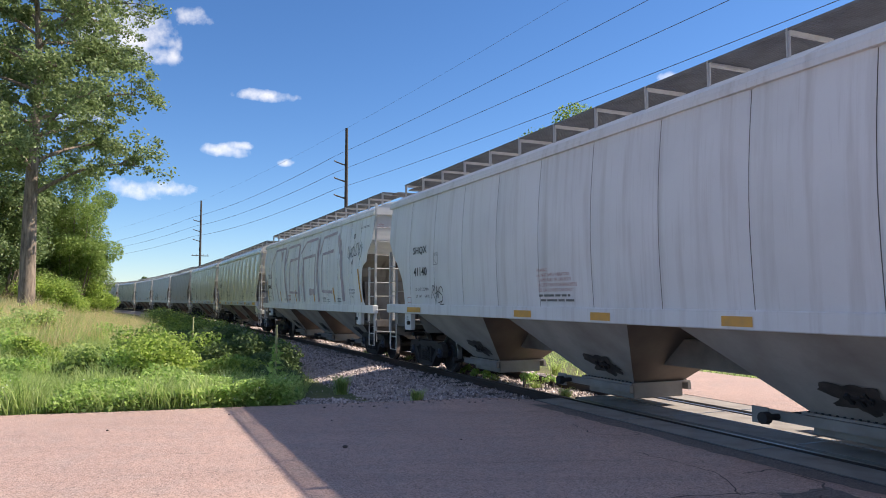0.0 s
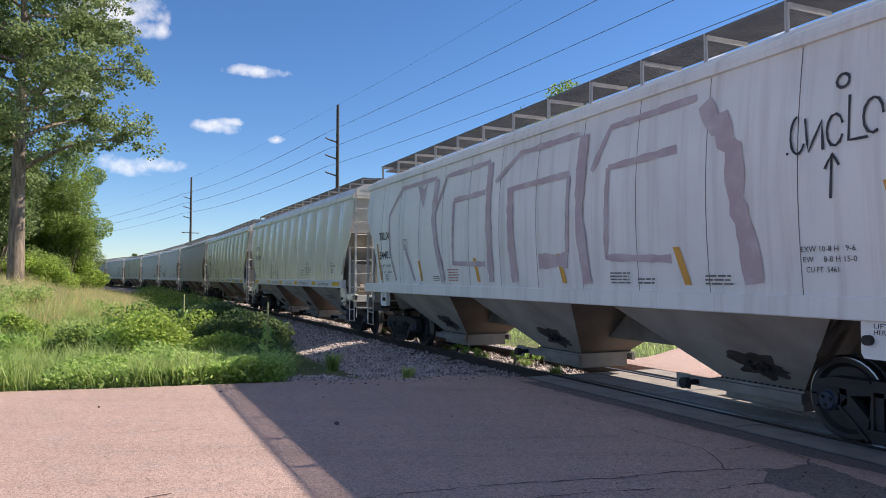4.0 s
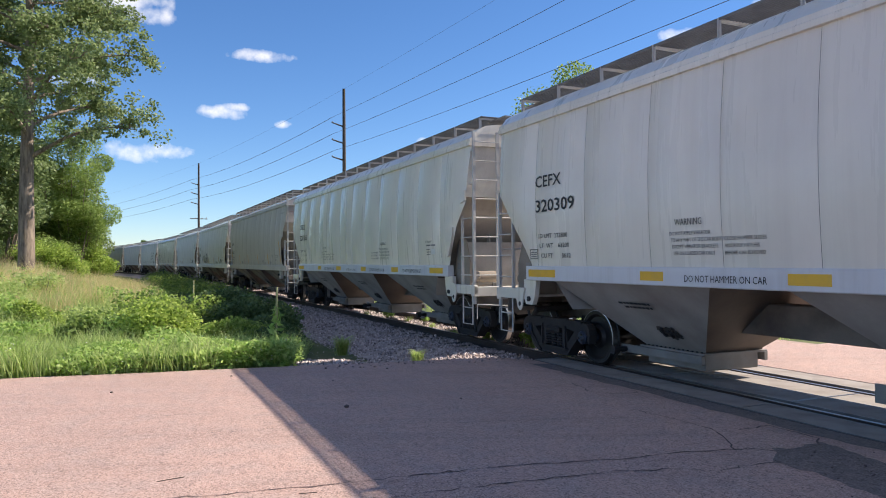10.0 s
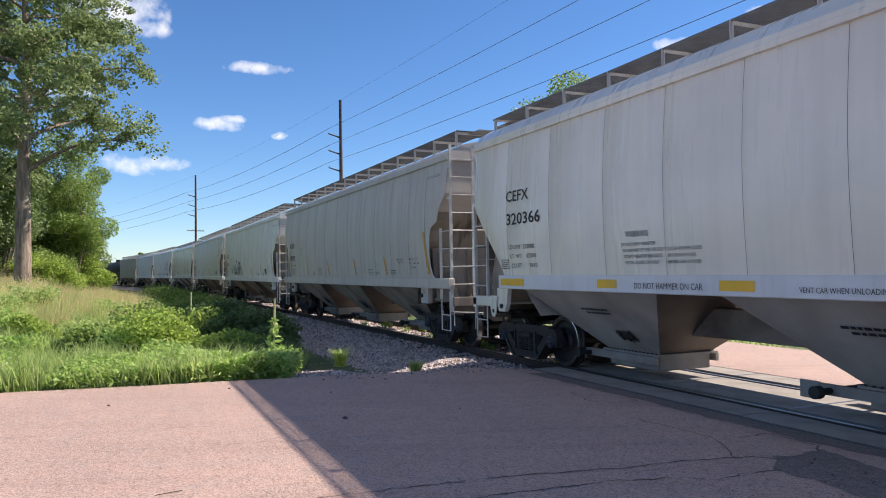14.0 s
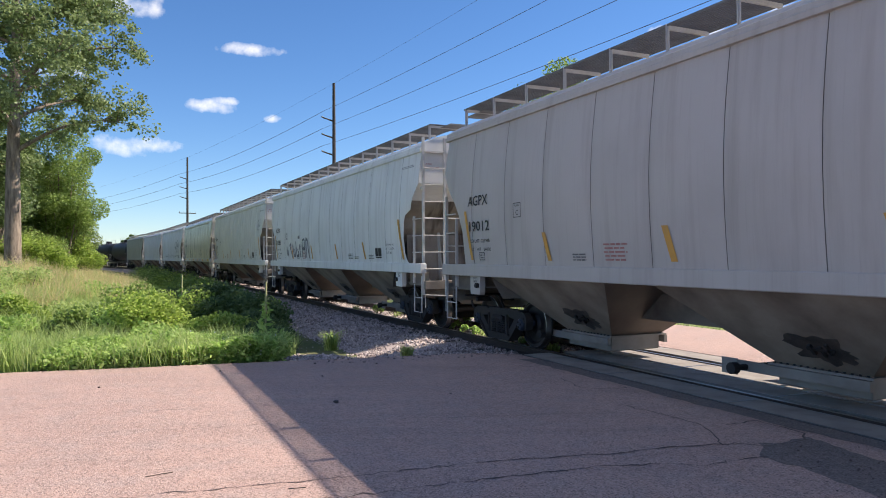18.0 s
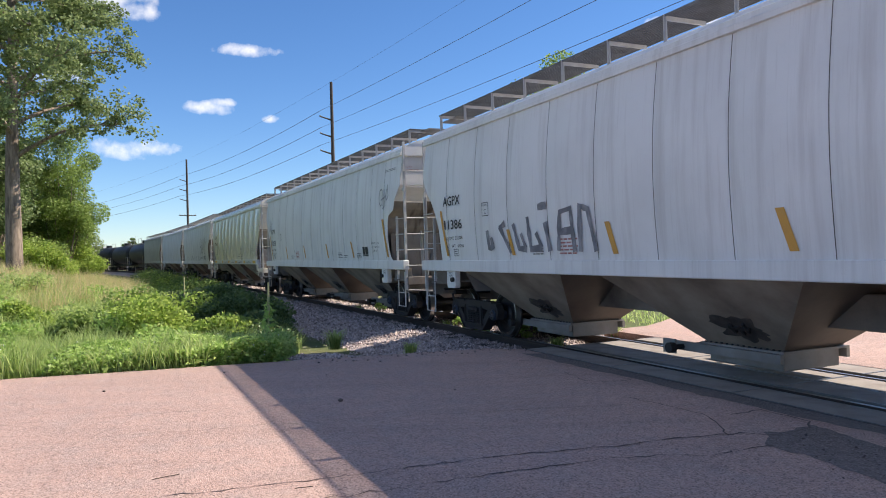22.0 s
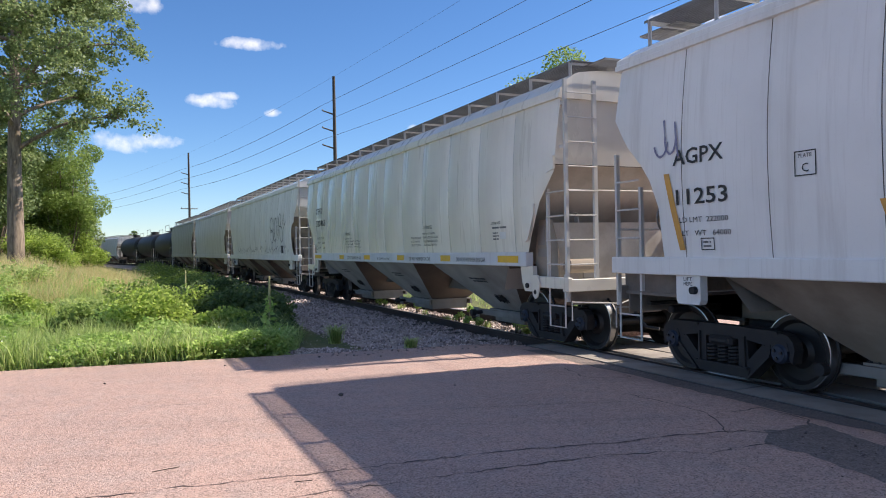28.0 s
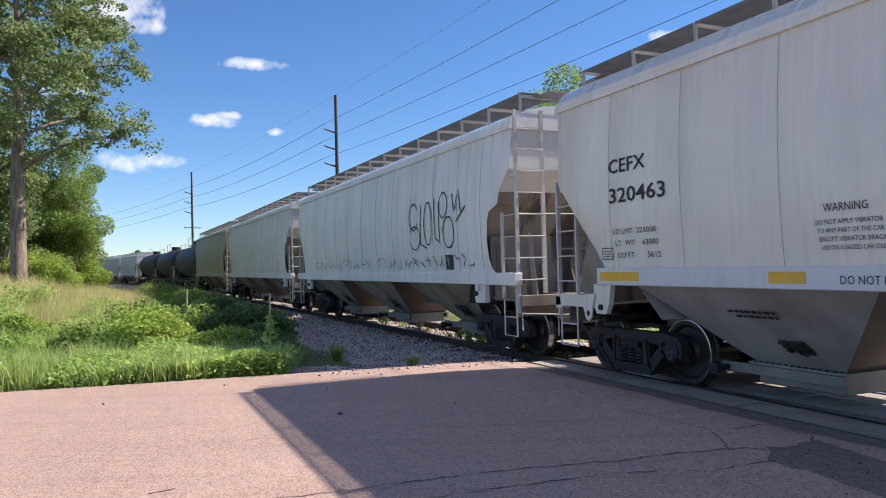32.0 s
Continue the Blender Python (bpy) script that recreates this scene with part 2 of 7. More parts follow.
M_ORANGE = worn("orange_reflector", (0.68, 0.34, 0.06), (0.45, 0.26, 0.1), 0.5, 0, 6.0)
M_FINE = worn("faded_small_print", (0.13, 0.125, 0.125), (0.3, 0.29, 0.28), 0.6, 0, 6.0)
M_LABEL = worn("white_label", (0.72, 0.72, 0.7), (0.55, 0.55, 0.52), 0.5, 0, 6.0)


class Geo:
    """Collects vertices and faces of one mesh, with a material slot per face."""

    def __init__(self):
        self.v, self.f, self.m = [], [], []

    def add(self, verts, faces, slot=0):
        k = len(self.v)
        self.v += [tuple(p) for p in verts]
        self.f += [tuple(i + k for i in q) for q in faces]
        self.m += [slot] * len(faces)
        return self

    def box(self, x0, x1, y0, y1, z0, z1, slot=0, c=0.0):
        if c <= 0:
            vs = [(x, y, z) for z in (z0, z1) for y in (y0, y1) for x in (x0, x1)]
            return self.add(vs, [(0, 2, 3, 1), (4, 5, 7, 6), (0, 1, 5, 4), (2, 6, 7, 3), (0, 4, 6, 2), (1, 3, 7, 5)], slot)
        c = min(c, (x1 - x0) / 2.1, (y1 - y0) / 2.1, (z1 - z0) / 2.1)
        X, Y, Z = (x0, x1), (y0, y1), (z0, z1)
        g = (1, -1)
        vs, ix = [], {}
        for i in (0, 1):
            for j in (0, 1):
                for k in (0, 1):
                    p = (X[i], Y[j], Z[k])
                    d = (g[i] * c, g[j] * c, g[k] * c)
                    for a in range(3):
                        ix[i, j, k, a] = len(vs)
                        vs.append(tuple(p[b] + (0 if b == a else d[b]) for b in range(3)))
        fs = []
        for a in range(3):
            b, e = (a + 1) % 3, (a + 2) % 3
            for s in (0, 1):
                loop = []
                for u, w in ((0, 0), (1, 0), (1, 1), (0, 1)):
                    q = [0, 0, 0]
                    q[a], q[b], q[e] = s, u, w
                    loop.append(ix[(*q, a)])
                fs.append(tuple(loop if s else loop[::-1]))
            for u in (0, 1):
                for w in (0, 1):
                    q0, q1 = [0, 0, 0], [0, 0, 0]
                    q0[a], q1[a] = 0, 1
                    q0[b] = q1[b] = u
                    q0[e] = q1[e] = w
                    loop = [ix[(*q0, b)], ix[(*q1, b)], ix[(*q1, e)], ix[(*q0, e)]]
                    fs.append(tuple(loop if u == w else loop[::-1]))
        for i in (0, 1):
            for j in (0, 1):
                for k in (0, 1):
                    loop = (ix[i, j, k, 0], ix[i, j, k, 1], ix[i, j, k, 2])
                    fs.append(loop if (i + j + k) % 2 else loop[::-1])
        return self.add(vs, fs, slot)

    def tube(self, p, q, r, n=8, slot=0, r2=None, caps=True):
        p, q = Vector(p), Vector(q)
        d = (q - p).normalized()
        u = d.orthogonal().normalized()
        w = d.cross(u)
        r2 = r if r2 is None else r2
        vs = [p + (u * math.cos(2 * math.pi * i / n) + w * math.sin(2 * math.pi * i / n)) * r for i in range(n)]
        vs += [q + (u * math.cos(2 * math.pi * i / n) + w * math.sin(2 * math.pi * i / n)) * r2 for i in range(n)]
        fs = [(i, (i + 1) % n, n + (i + 1) % n, n + i) for i in range(n)]
        if caps:
            fs += [tuple(range(n - 1, -1, -1)), tuple(range(n, 2 * n))]
        return self.add(vs, fs, slot)

    def pipe(self, pts, r, n=6, slot=0):
        return self.sweep(pts, r, n, slot)

    def sweep(self, pts, r, n=6, slot=0, closed=False):
        """One round bar bent along a run of points."""
        pts = [Vector(p) for p in pts]
        m, vs, u = len(pts), [], None
        for i, p in enumerate(pts):
            a, b = (pts[i - 1], pts[(i + 1) % m]) if closed else (pts[max(0, i - 1)], pts[min(m - 1, i + 1)])
            d = (b - a).normalized()
            u = d.orthogonal().normalized() if u is None else (u - d * u.dot(d)).normalized()
            w = d.cross(u)
            vs += [p + (u * math.cos(2 * math.pi * k / n) + w * math.sin(2 * math.pi * k / n)) * r for k in range(n)]
        fs = [(i * n + k, i * n + (k + 1) % n, ((i + 1) % m) * n + (k + 1) % n, ((i + 1) % m) * n + k) for i in range(m if closed else m - 1) for k in range(n)]
        if not closed:
            fs += [tuple(range(n - 1, -1, -1)), tuple(range((m - 1) * n, m * n))]
        return self.add(vs, fs, slot)

    def lathe(self, prof, n=24, axis="y", at=(0, 0, 0), slot=0):
        """prof: (along the axis, radius)."""
        vs = []
        for h, r in prof:
            for i in range(n):
                c, s = math.cos(2 * math.pi * i / n) * r, math.sin(2 * math.pi * i / n) * r
                p = {"y": (c, h, s), "x": (h, c, s), "z": (c, s, h)}[axis]
                vs.append((p[0] + at[0], p[1] + at[1], p[2] + at[2]))
        fs = [(k * n + i, k * n + (i + 1) % n, (k + 1) * n + (i + 1) % n, (k + 1) * n + i) for k in range(len(prof) - 1) for i in range(n)]
        return self.add(vs, fs, slot)

    def slab(self, poly, y0, y1, slot=0):
        """An outline in x, z drawn out from y0 to y1."""
        n = len(poly)
        vs = [(x, y0, z) for x, z in poly] + [(x, y1, z) for x, z in poly]
        return self.add(vs, [(i, (i + 1) % n, n + (i + 1) % n, n + i) for i in range(n)] + [tuple(range(n - 1, -1, -1)), tuple(range(n, 2 * n))], slot)

    def bar(self, p, q, w, y0, y1, slot=0):
        """A straight member in the x, z plane, w deep, from y0 to y1."""
        d = Vector((q[0] - p[0], q[1] - p[1])).normalized()
        o = Vector((-d.y, d.x)) * w / 2
        return self.slab([(p[0] + o.x, p[1] + o.y), (q[0] + o.x, q[1] + o.y), (q[0] - o.x, q[1] - o.y), (p[0] - o.x, p[1] - o.y)], y0, y1, slot)

    def mesh(self, name, mats, smooth=False, fix=True):
        me = bpy.data.meshes.new(name)
        me.from_pydata(self.v, [], self.f)
        for m in mats if isinstance(mats, (list, tuple)) else [mats]:
            me.materials.append(m)
        if any(self.m):
            me.polygons.foreach_set("material_index", self.m)
        if fix:
            bm = bmesh.new()
            bm.from_mesh(me)
            bmesh.ops.recalc_face_normals(bm, faces=bm.faces)
            bm.to_mesh(me)
            bm.free()
        if smooth:
            me.polygons.foreach_set("use_smooth", [True] * len(me.polygons))
            me.set_sharp_from_angle(angle=radians(35))
        return me


def part(name, geo, mats, parent, label="", smooth=False):
    """One mesh object under a thing or a part."""
    me = geo if isinstance(geo, bpy.types.Mesh) else geo.mesh(name, mats, smooth)
    ob = new(name, me)
    ob.parent = parent
    return tagged(ob, label=label)


def thing(name, label, category, group="", kind="", at=None, me=None):
    ob = new(name, me)
    if at:
        ob.matrix_basis = at
    return tagged(ob, label, category, group, kind)

# ---- ground, road, track ----


MESHES = {}


def shared(key, make):
    if key not in MESHES:
        MESHES[key] = make()
    return MESHES[key]


def strip_grid(s_list, off_list, height):
    """A sheet laid along the track: rows of s, columns of off, with z from height(s, off)."""
    g = Geo()
    vs = []
    for s in s_list:
        for o in off_list:
            x, y, _ = on_track(s, o)
            vs.append((x, y, height(s, o)))
    k = len(off_list)
    fs = [(i * k + j, i * k + j + 1, (i + 1) * k + j + 1, (i + 1) * k + j) for i in range(len(s_list) - 1) for j in range(k - 1)]
    return g.add(vs, fs)


def road_edge_s(off):
    """The road's far edge: a straight line nearly square to the track; beyond the rails the paving flares out, then ends."""
    far = np.where(off > -2.66, -0.9, np.where(off > -4.85, -0.9 - 0.64 * (np.asarray(off) + 2.66), -3.2))
    return np.where(np.asarray(off) < -1.45, far, -2.75 + 0.155 * np.asarray(off))


def smooth(a, b, v):
    t = min(1.0, max(0.0, (v - a) / (b - a)))
    return t * t * (3 - 2 * t)


def field_z(s, off):
    """Height of the verge: a shallow ditch beside the ballast, then a low mound away from the track."""
    e = max(0.0, s - road_edge_s(off))
    if off >= 0:
        z = -0.05 - 0.42 * smooth(1.5, 3.6, off) * smooth(0, 5, e) + 1.75 * smooth(4.0, 15.0, off) * smooth(2.0, 20, e)
    else:
        z = -0.08 - 0.25 * smooth(1.8, 5, -off) * smooth(0, 5, e)
    return z + 0.06 * noise.noise((s * 0.4, off * 0.4, 0)) * smooth(0, 3, e)


def ground_material():
    m, n, l, b = shade("meadow_soil", (0.10, 0.12, 0.035), 0.95)
    co = n.new("ShaderNodeTexCoord").outputs["Object"]
    c = blend(n, l, noise_of(n, l, co, 0.25), (0.075, 0.11, 0.025), (0.16, 0.15, 0.06), 0.4, 0.65)
    c = blend(n, l, noise_of(n, l, co, 6), c, (0.05, 0.065, 0.02), 0.45, 0.7, 0.7)
    l.new(c, b.inputs["Base Color"])
    relief(n, l, b, noise_of(n, l, co, 12), 0.6, 0.05)
    return m


def road_material(name, pale, mid, dark, chip):
    """Chip seal: rolled stone chips in bitumen, worn in patches and along the wheel tracks."""
    m, n, l, b = shade(name, mid, 0.9)
    co = n.new("ShaderNodeTexCoord").outputs["Object"]
    v = n.new("ShaderNodeTexVoronoi")
    v.inputs["Scale"].default_value = 85
    l.new(co, v.inputs["Vector"])
    c = blend(n, l, noise_of(n, l, co, 0.35, 5), pale, mid, 0.4, 0.65)
    c = blend(n, l, noise_of(n, l, co, 2.6, 5, 0.65), c, tuple(0.62 * x + 0.38 * sum(mid) / 3 for x in mid), 0.45, 0.68, 0.75)
    c = blend(n, l, noise_of(n, l, co, 9.0, 6, 0.7), c, dark, 0.52, 0.75, 0.45)
    c = blend(n, l, noise_of(n, l, co, 1.0, 5, 0.6, (0.25, 2.2, 1)), c, tuple(0.7 * x for x in mid), 0.52, 0.75, 0.55)
    sep = n.new("ShaderNodeSeparateColor")
    l.new(v.outputs["Color"], sep.inputs[0])
    c = blend(n, l, sep.outputs[0], c, chip, 0.45, 0.9, 0.7)
    c = blend(n, l, sep.outputs[1], c, dark, 0.62, 0.9, 0.75)
    c = blend(n, l, noise_of(n, l, co, 38.0, 3, 0.75), c, tuple(0.75 * x for x in dark), 0.60, 0.75, 0.5)
    l.new(c, b.inputs["Base Color"])
    relief(n, l, b, noise_of(n, l, co, 70.0, 3, 0.7), 0.7, 0.015)
    return m


M_SOIL = ground_material()
M_ROAD = road_material("red_chip_seal", (0.50, 0.325, 0.27), (0.42, 0.275, 0.23), (0.17, 0.12, 0.105), (0.58, 0.42, 0.36))
M_BALLAST = worn("crushed_quartzite", (0.45, 0.365, 0.33), (0.26, 0.205, 0.185), 0.9, 0, 6.0, 0.8, 0.5)
M_CONCRETE = worn("crossing_concrete", (0.34, 0.30, 0.265), (0.2, 0.165, 0.145), 0.85, 0, 3.0, 0.7, 0.2)
M_TAR = worn("tar_crack", (0.085, 0.06, 0.055), (0.16, 0.115, 0.10), 0.8, 0, 8.0)
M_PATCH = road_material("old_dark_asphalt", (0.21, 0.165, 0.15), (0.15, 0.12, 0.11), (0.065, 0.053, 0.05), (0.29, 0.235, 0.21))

# one sheet of ground to the horizon, finer near the road
S_LINES = [-400, -120, -60, -30, -20, -14, -10, -7] + [round(-5 + 0.5 * i, 2) for i in range(60)] + [26, 28, 30, 33, 36, 40, 45, 50, 60, 70, 85, 100, 130, 170, 220, 300, 400]
O_LINES = [-900, -300, -100, -50, -30, -20, -12, -8, -5, -3.5, -2.6, -1.9, -1.2, 0, 1.2, 1.9] + [2.4 + 0.6 * i for i in range(34)] + [24, 28, 34, 45, 70, 150, 400]


def ground_z(s, off):
    if s < road_edge_s(off):
        return -0.12
    return field_z(s, off) - 0.04 - 0.45 * (1 - smooth(3.0, 4.4, abs(off)))


ground = thing("ground", "grassy verge and meadow beside the railway", "ground", kind="structure", me=strip_grid(S_LINES, O_LINES, ground_z).mesh("ground", M_SOIL, True, False))
far = Geo().add([(-3000, -3000, -0.5), (3000, -3000, -0.5), (3000, 3000, -0.5), (-3000, 3000, -0.5)], [(0, 1, 2, 3)])
far_ground = thing("ground_far", "flat green farmland out to the horizon", "ground", kind="structure", me=far.mesh("ground_far", M_SOIL))

# the road: both sides of the crossing panels
PANEL_IN, PANEL_OUT = 0.83, 1.45


def road_z(o):
    """The road dips a little to meet the crossing panels."""
    return RAIL_Z * (1 - smooth(1.5, 2.3, o))


def road_sheet(o0, o1):
    g = Geo()
    offs = list(np.linspace(o0, o1, 30)) + ([1.6, 1.8, 2.0, 2.2] if o0 > 0 else [-1.8, -2.2, -2.66, -3.0, -3.5, -4.0, -4.5, -4.84, -4.86])
    top = []
    for o in sorted(offs):
        a, b = span(road_edge_s(o) + 0.05 * noise.noise((o * 1.3, 3, 0)), 0, o), span(-34, 0, o)
        top += [(a[0], a[1], road_z(o)), (b[0], b[1], road_z(o))]
    n = len(top)
    vs = top + [(x, y, -0.3) for x, y, z in top]
    fs = []
    for i in range(0, n - 2, 2):
        fs += [(i, i + 1, i + 3, i + 2), (i, i + 2, n + i + 2, n + i)]
    fs += [(0, n, n + 1, 1), (n - 2, n - 1, 2 * n - 1, 2 * n - 2)]
    return g.add(vs, fs)


thing("road", "reddish chip-sealed asphalt road crossing the railway", "road", kind="structure", me=road_sheet(PANEL_OUT + 0.05, 40).mesh("road", M_ROAD))
thing("road", "reddish asphalt road beyond the railway tracks", "road", kind="structure", me=road_sheet(-40, -PANEL_OUT - 0.05).mesh("road", M_ROAD))


def rail(off, name):
    g, prof = Geo(), [(-0.07, -0.17), (0.07, -0.17), (0.07, -0.155), (0.012, -0.13), (0.012, -0.045), (0.036, -0.035), (0.036, -0.004), (0.028, 0.0), (-0.028, 0.0), (-0.036, -0.004), (-0.036, -0.035), (-0.012, -0.045), (-0.012, -0.13), (-0.07, -0.155)]
    stations = [-60, -30, -10] + list(np.arange(-5, 60, 3)) + list(np.arange(60, 360, 8))
    vs, k = [], len(prof)
    for s in stations:
        for o, z in prof:
            x, y, _ = on_track(s, off + o)
            vs.append((x, y, z + RAIL_Z))
    for i in range(len(stations) - 1):
        for j in range(k):
            g.add([], [], 0)
            g.f.append((i * k + j, i * k + (j + 1) % k, (i + 1) * k + (j + 1) % k, (i + 1) * k + j))
            g.m.append(1 if j == 7 else 0)
    g.v = vs
    return thing(name, "rusty steel rail with a polished head", "rail", "rails of the track", me=g.mesh(name, [M_STEEL, M_SHINE]))


rail(0.754, "rail"), rail(-0.754, "rail")


def ballast_bed():
    stations = list(np.arange(-3.2, 40, 0.6)) + list(np.arange(40, 120, 2)) + list(np.arange(120, 360, 8))
    offs = [-3.6, -3.0, -2.2, -1.7, -1.2, -0.6, 0, 0.6, 1.2, 1.7, 2.2, 2.8, 3.4, 4.0, 4.6]

    def z(s, o):
        d = abs(o)
        h = RAIL_Z - 0.17 - 0.33 * smooth(1.35, 3.8, d)
        return h + 0.04 * noise.noise((s * 2.1, o * 2.1, 5)) + 0.12 * (1 - smooth(-2.5, 1.0, s)) * smooth(1.3, 2.5, d)
    return strip_grid(stations, offs, z).mesh("ballast", M_BALLAST, True, False)


thing("ballast_bed", "bed of crushed pinkish quartzite ballast", "ballast", kind="structure", me=ballast_bed())



def stones(n, seed):
    """Loose crushed stones over the bed, between the sleepers and down both shoulders."""
    r = np.random.default_rng(seed)
    s = -2.4 + 46 * r.random(n) ** 1.5
    o = r.uniform(-3.2, 5.5, n)
    ok = (np.abs(np.abs(o) - 0.754) > 0.09) & (s > road_edge_s(o) + 0.1 + 0.3 * r.random(n)) & (o < np.maximum(4.5, 5.3 - 0.3 * s))
    s, o = s[ok], o[ok]
    n = len(s)
    base = np.array([(*on_track(a, b)[:2], max(ground_z(a, b), RAIL_Z - 0.175 - 0.33 * smooth(1.35, 3.8, abs(b)) + 0.04 * noise.noise((a * 2.1, b * 2.1, 5)) + 0.12 * (1 - smooth(-2.5, 1.0, a)) * smooth(1.3, 2.5, abs(b)))) for a, b in zip(s, o)])
    size = r.uniform(0.018, 0.042, n) * (1 + 0.012 * s)
    d = np.array([(1, 0, 0), (-1, 0, 0), (0, 1, 0), (0, -1, 0), (0, 0, 1), (0, 0, -1)], float)
    v = d[None] * (size[:, None] * r.uniform(0.55, 1.25, (n, 6)))[:, :, None]
    v += r.normal(0, 0.25, (n, 6, 3)) * size[:, None, None]
    v = (v + base[:, None, :] + np.array([0, 0, 0.012])).reshape(-1, 3)
    f = np.array([(0, 2, 4), (2, 1, 4), (1, 3, 4), (3, 0, 4), (2, 0, 5), (1, 2, 5), (3, 1, 5), (0, 3, 5)])
    t = (f[None] + (np.arange(n) * 6)[:, None, None]).reshape(-1, 3)
    return v, t


def stone_material():
    m, n, l, b = shade("loose_quartzite", (0.3, 0.24, 0.23), 0.85)
    geo = n.new("ShaderNodeNewGeometry")
    c = blend(n, l, geo.outputs["Random Per Island"], (0.20, 0.155, 0.145), (0.70, 0.59, 0.55), 0.0, 1.0)
    l.new(c, b.inputs["Base Color"])
    return m


def tri_mesh(name, verts, tris, mat):
    """A mesh from arrays of vertices and triangles."""
    me = bpy.data.meshes.new(name)
    verts, tris = np.asarray(verts, np.float32), np.asarray(tris, np.int32)
    me.vertices.add(len(verts))
    me.vertices.foreach_set("co", verts.ravel())
    me.loops.add(tris.size)
    me.loops.foreach_set("vertex_index", tris.ravel())
    me.polygons.add(len(tris))
    me.polygons.foreach_set("loop_start", np.arange(0, tris.size, 3, dtype=np.int32))
    me.polygons.foreach_set("loop_total", np.full(len(tris), 3, np.int32))
    me.materials.append(mat)
    me.update(calc_edges=True)
    return me


v, t = stones(50000, 3)
thing("ballast_stones", "loose crushed pinkish-grey quartzite stones", "gravel", kind="stuff", me=tri_mesh("ballast_stones", v, t, stone_material()))

# timber sleepers
sl = Geo().box(-0.115, 0.115, -1.29, 1.29, -0.30, -0.165, c=0.012).mesh("sleeper", M_SLEEPER)
for i in range(180):
    s = -2.6 + 0.54 * i
    x, y, a = on_track(s)
    thing("sleeper", "dark creosoted timber sleeper under the rails", "sleeper", "sleepers of the track", at=pose(x, y, RAIL_Z, 0, 0, 90 + math.degrees(a)), me=sl)

# concrete crossing panels, cast in lengths, between and beside the rails


def panels():
    for lo, hi in ((PANEL_OUT, 0.925), (0.615, 0.02), (-0.02, -0.615), (-0.925, -PANEL_OUT)):
        for i in range(7):
            a = -2.6 - 2.35 * i
            w = abs(lo - hi) / 2
            x, y = span(a - 1.175, 0, (lo + hi) / 2)
            slab = thing("crossing_panel", "worn concrete panel between the rails of the level crossing", "crossing panel", "panels of the level crossing",
                         at=pose(x, y, RAIL_Z + 0.004, 0, 0, 90 + math.degrees(HEAD)))
            part("slab", shared(("slab", round(w, 3)), lambda: Geo().box(-1.158, 1.158, -w + 0.008, w - 0.008, -0.25, 0.0, c=0.01).mesh("slab", M_CONCRETE)), None, slab)
            for k in (-1, 1):
                part("edge_angle", shared(("angle", k, round(w, 3)), lambda: Geo().box(min(k * 1.158, k * 1.169), max(k * 1.158, k * 1.169), -w, w, -0.08, 0.002).mesh("edge_angle", M_SHINE)), None, slab, "worn steel edge angle")
                part("edge_angle", shared(("long_angle", k, round(w, 3)), lambda: Geo().box(-1.157, 1.157, min(k * (w - 0.008), k * w), max(k * (w - 0.008), k * w), -0.08, 0.001).mesh("edge_angle", M_SHINE)), None, slab, "worn steel edge angle")


def filler(a, b, z, name, label):
    """A strip of black rubber or sealant along the crossing."""
    g, vs = Geo(), []
    for s in np.linspace(-2.6, -34, 12):
        for o, h in ((a, z), (b, z), (b, -0.3), (a, -0.3)):
            vs.append((*on_track(s, o)[:2], h))
    fs = [(i * 4 + j, i * 4 + (j + 1) % 4, i * 4 + 4 + (j + 1) % 4, i * 4 + 4 + j) for i in range(11) for j in range(4)] + [(0, 1, 2, 3), (44, 45, 46, 47)]
    thing(name, label, "rubber strip", "rubber strips of the crossing", me=g.add(vs, fs).mesh(name, M_RUBBER))


M_RUBBER = worn("black_rubber", (0.018, 0.017, 0.017), (0.05, 0.042, 0.038), 0.8, 0, 5.0)
panels()
for k in (-1, 1):
    filler(k * 0.795, k * 0.92, RAIL_Z - 0.035, "flangeway_strip", "black rubber flangeway strip beside the rail")
    filler(k * 0.62, k * 0.71, RAIL_Z - 0.055, "flangeway_strip", "black rubber flangeway strip beside the rail")
    filler(k * 1.455, k * 1.495, RAIL_Z - 0.006, "joint_seal", "dark sealed joint between panel and asphalt")

# ---- the train ----
WHEEL_R, AXLE = 0.457, 0.89


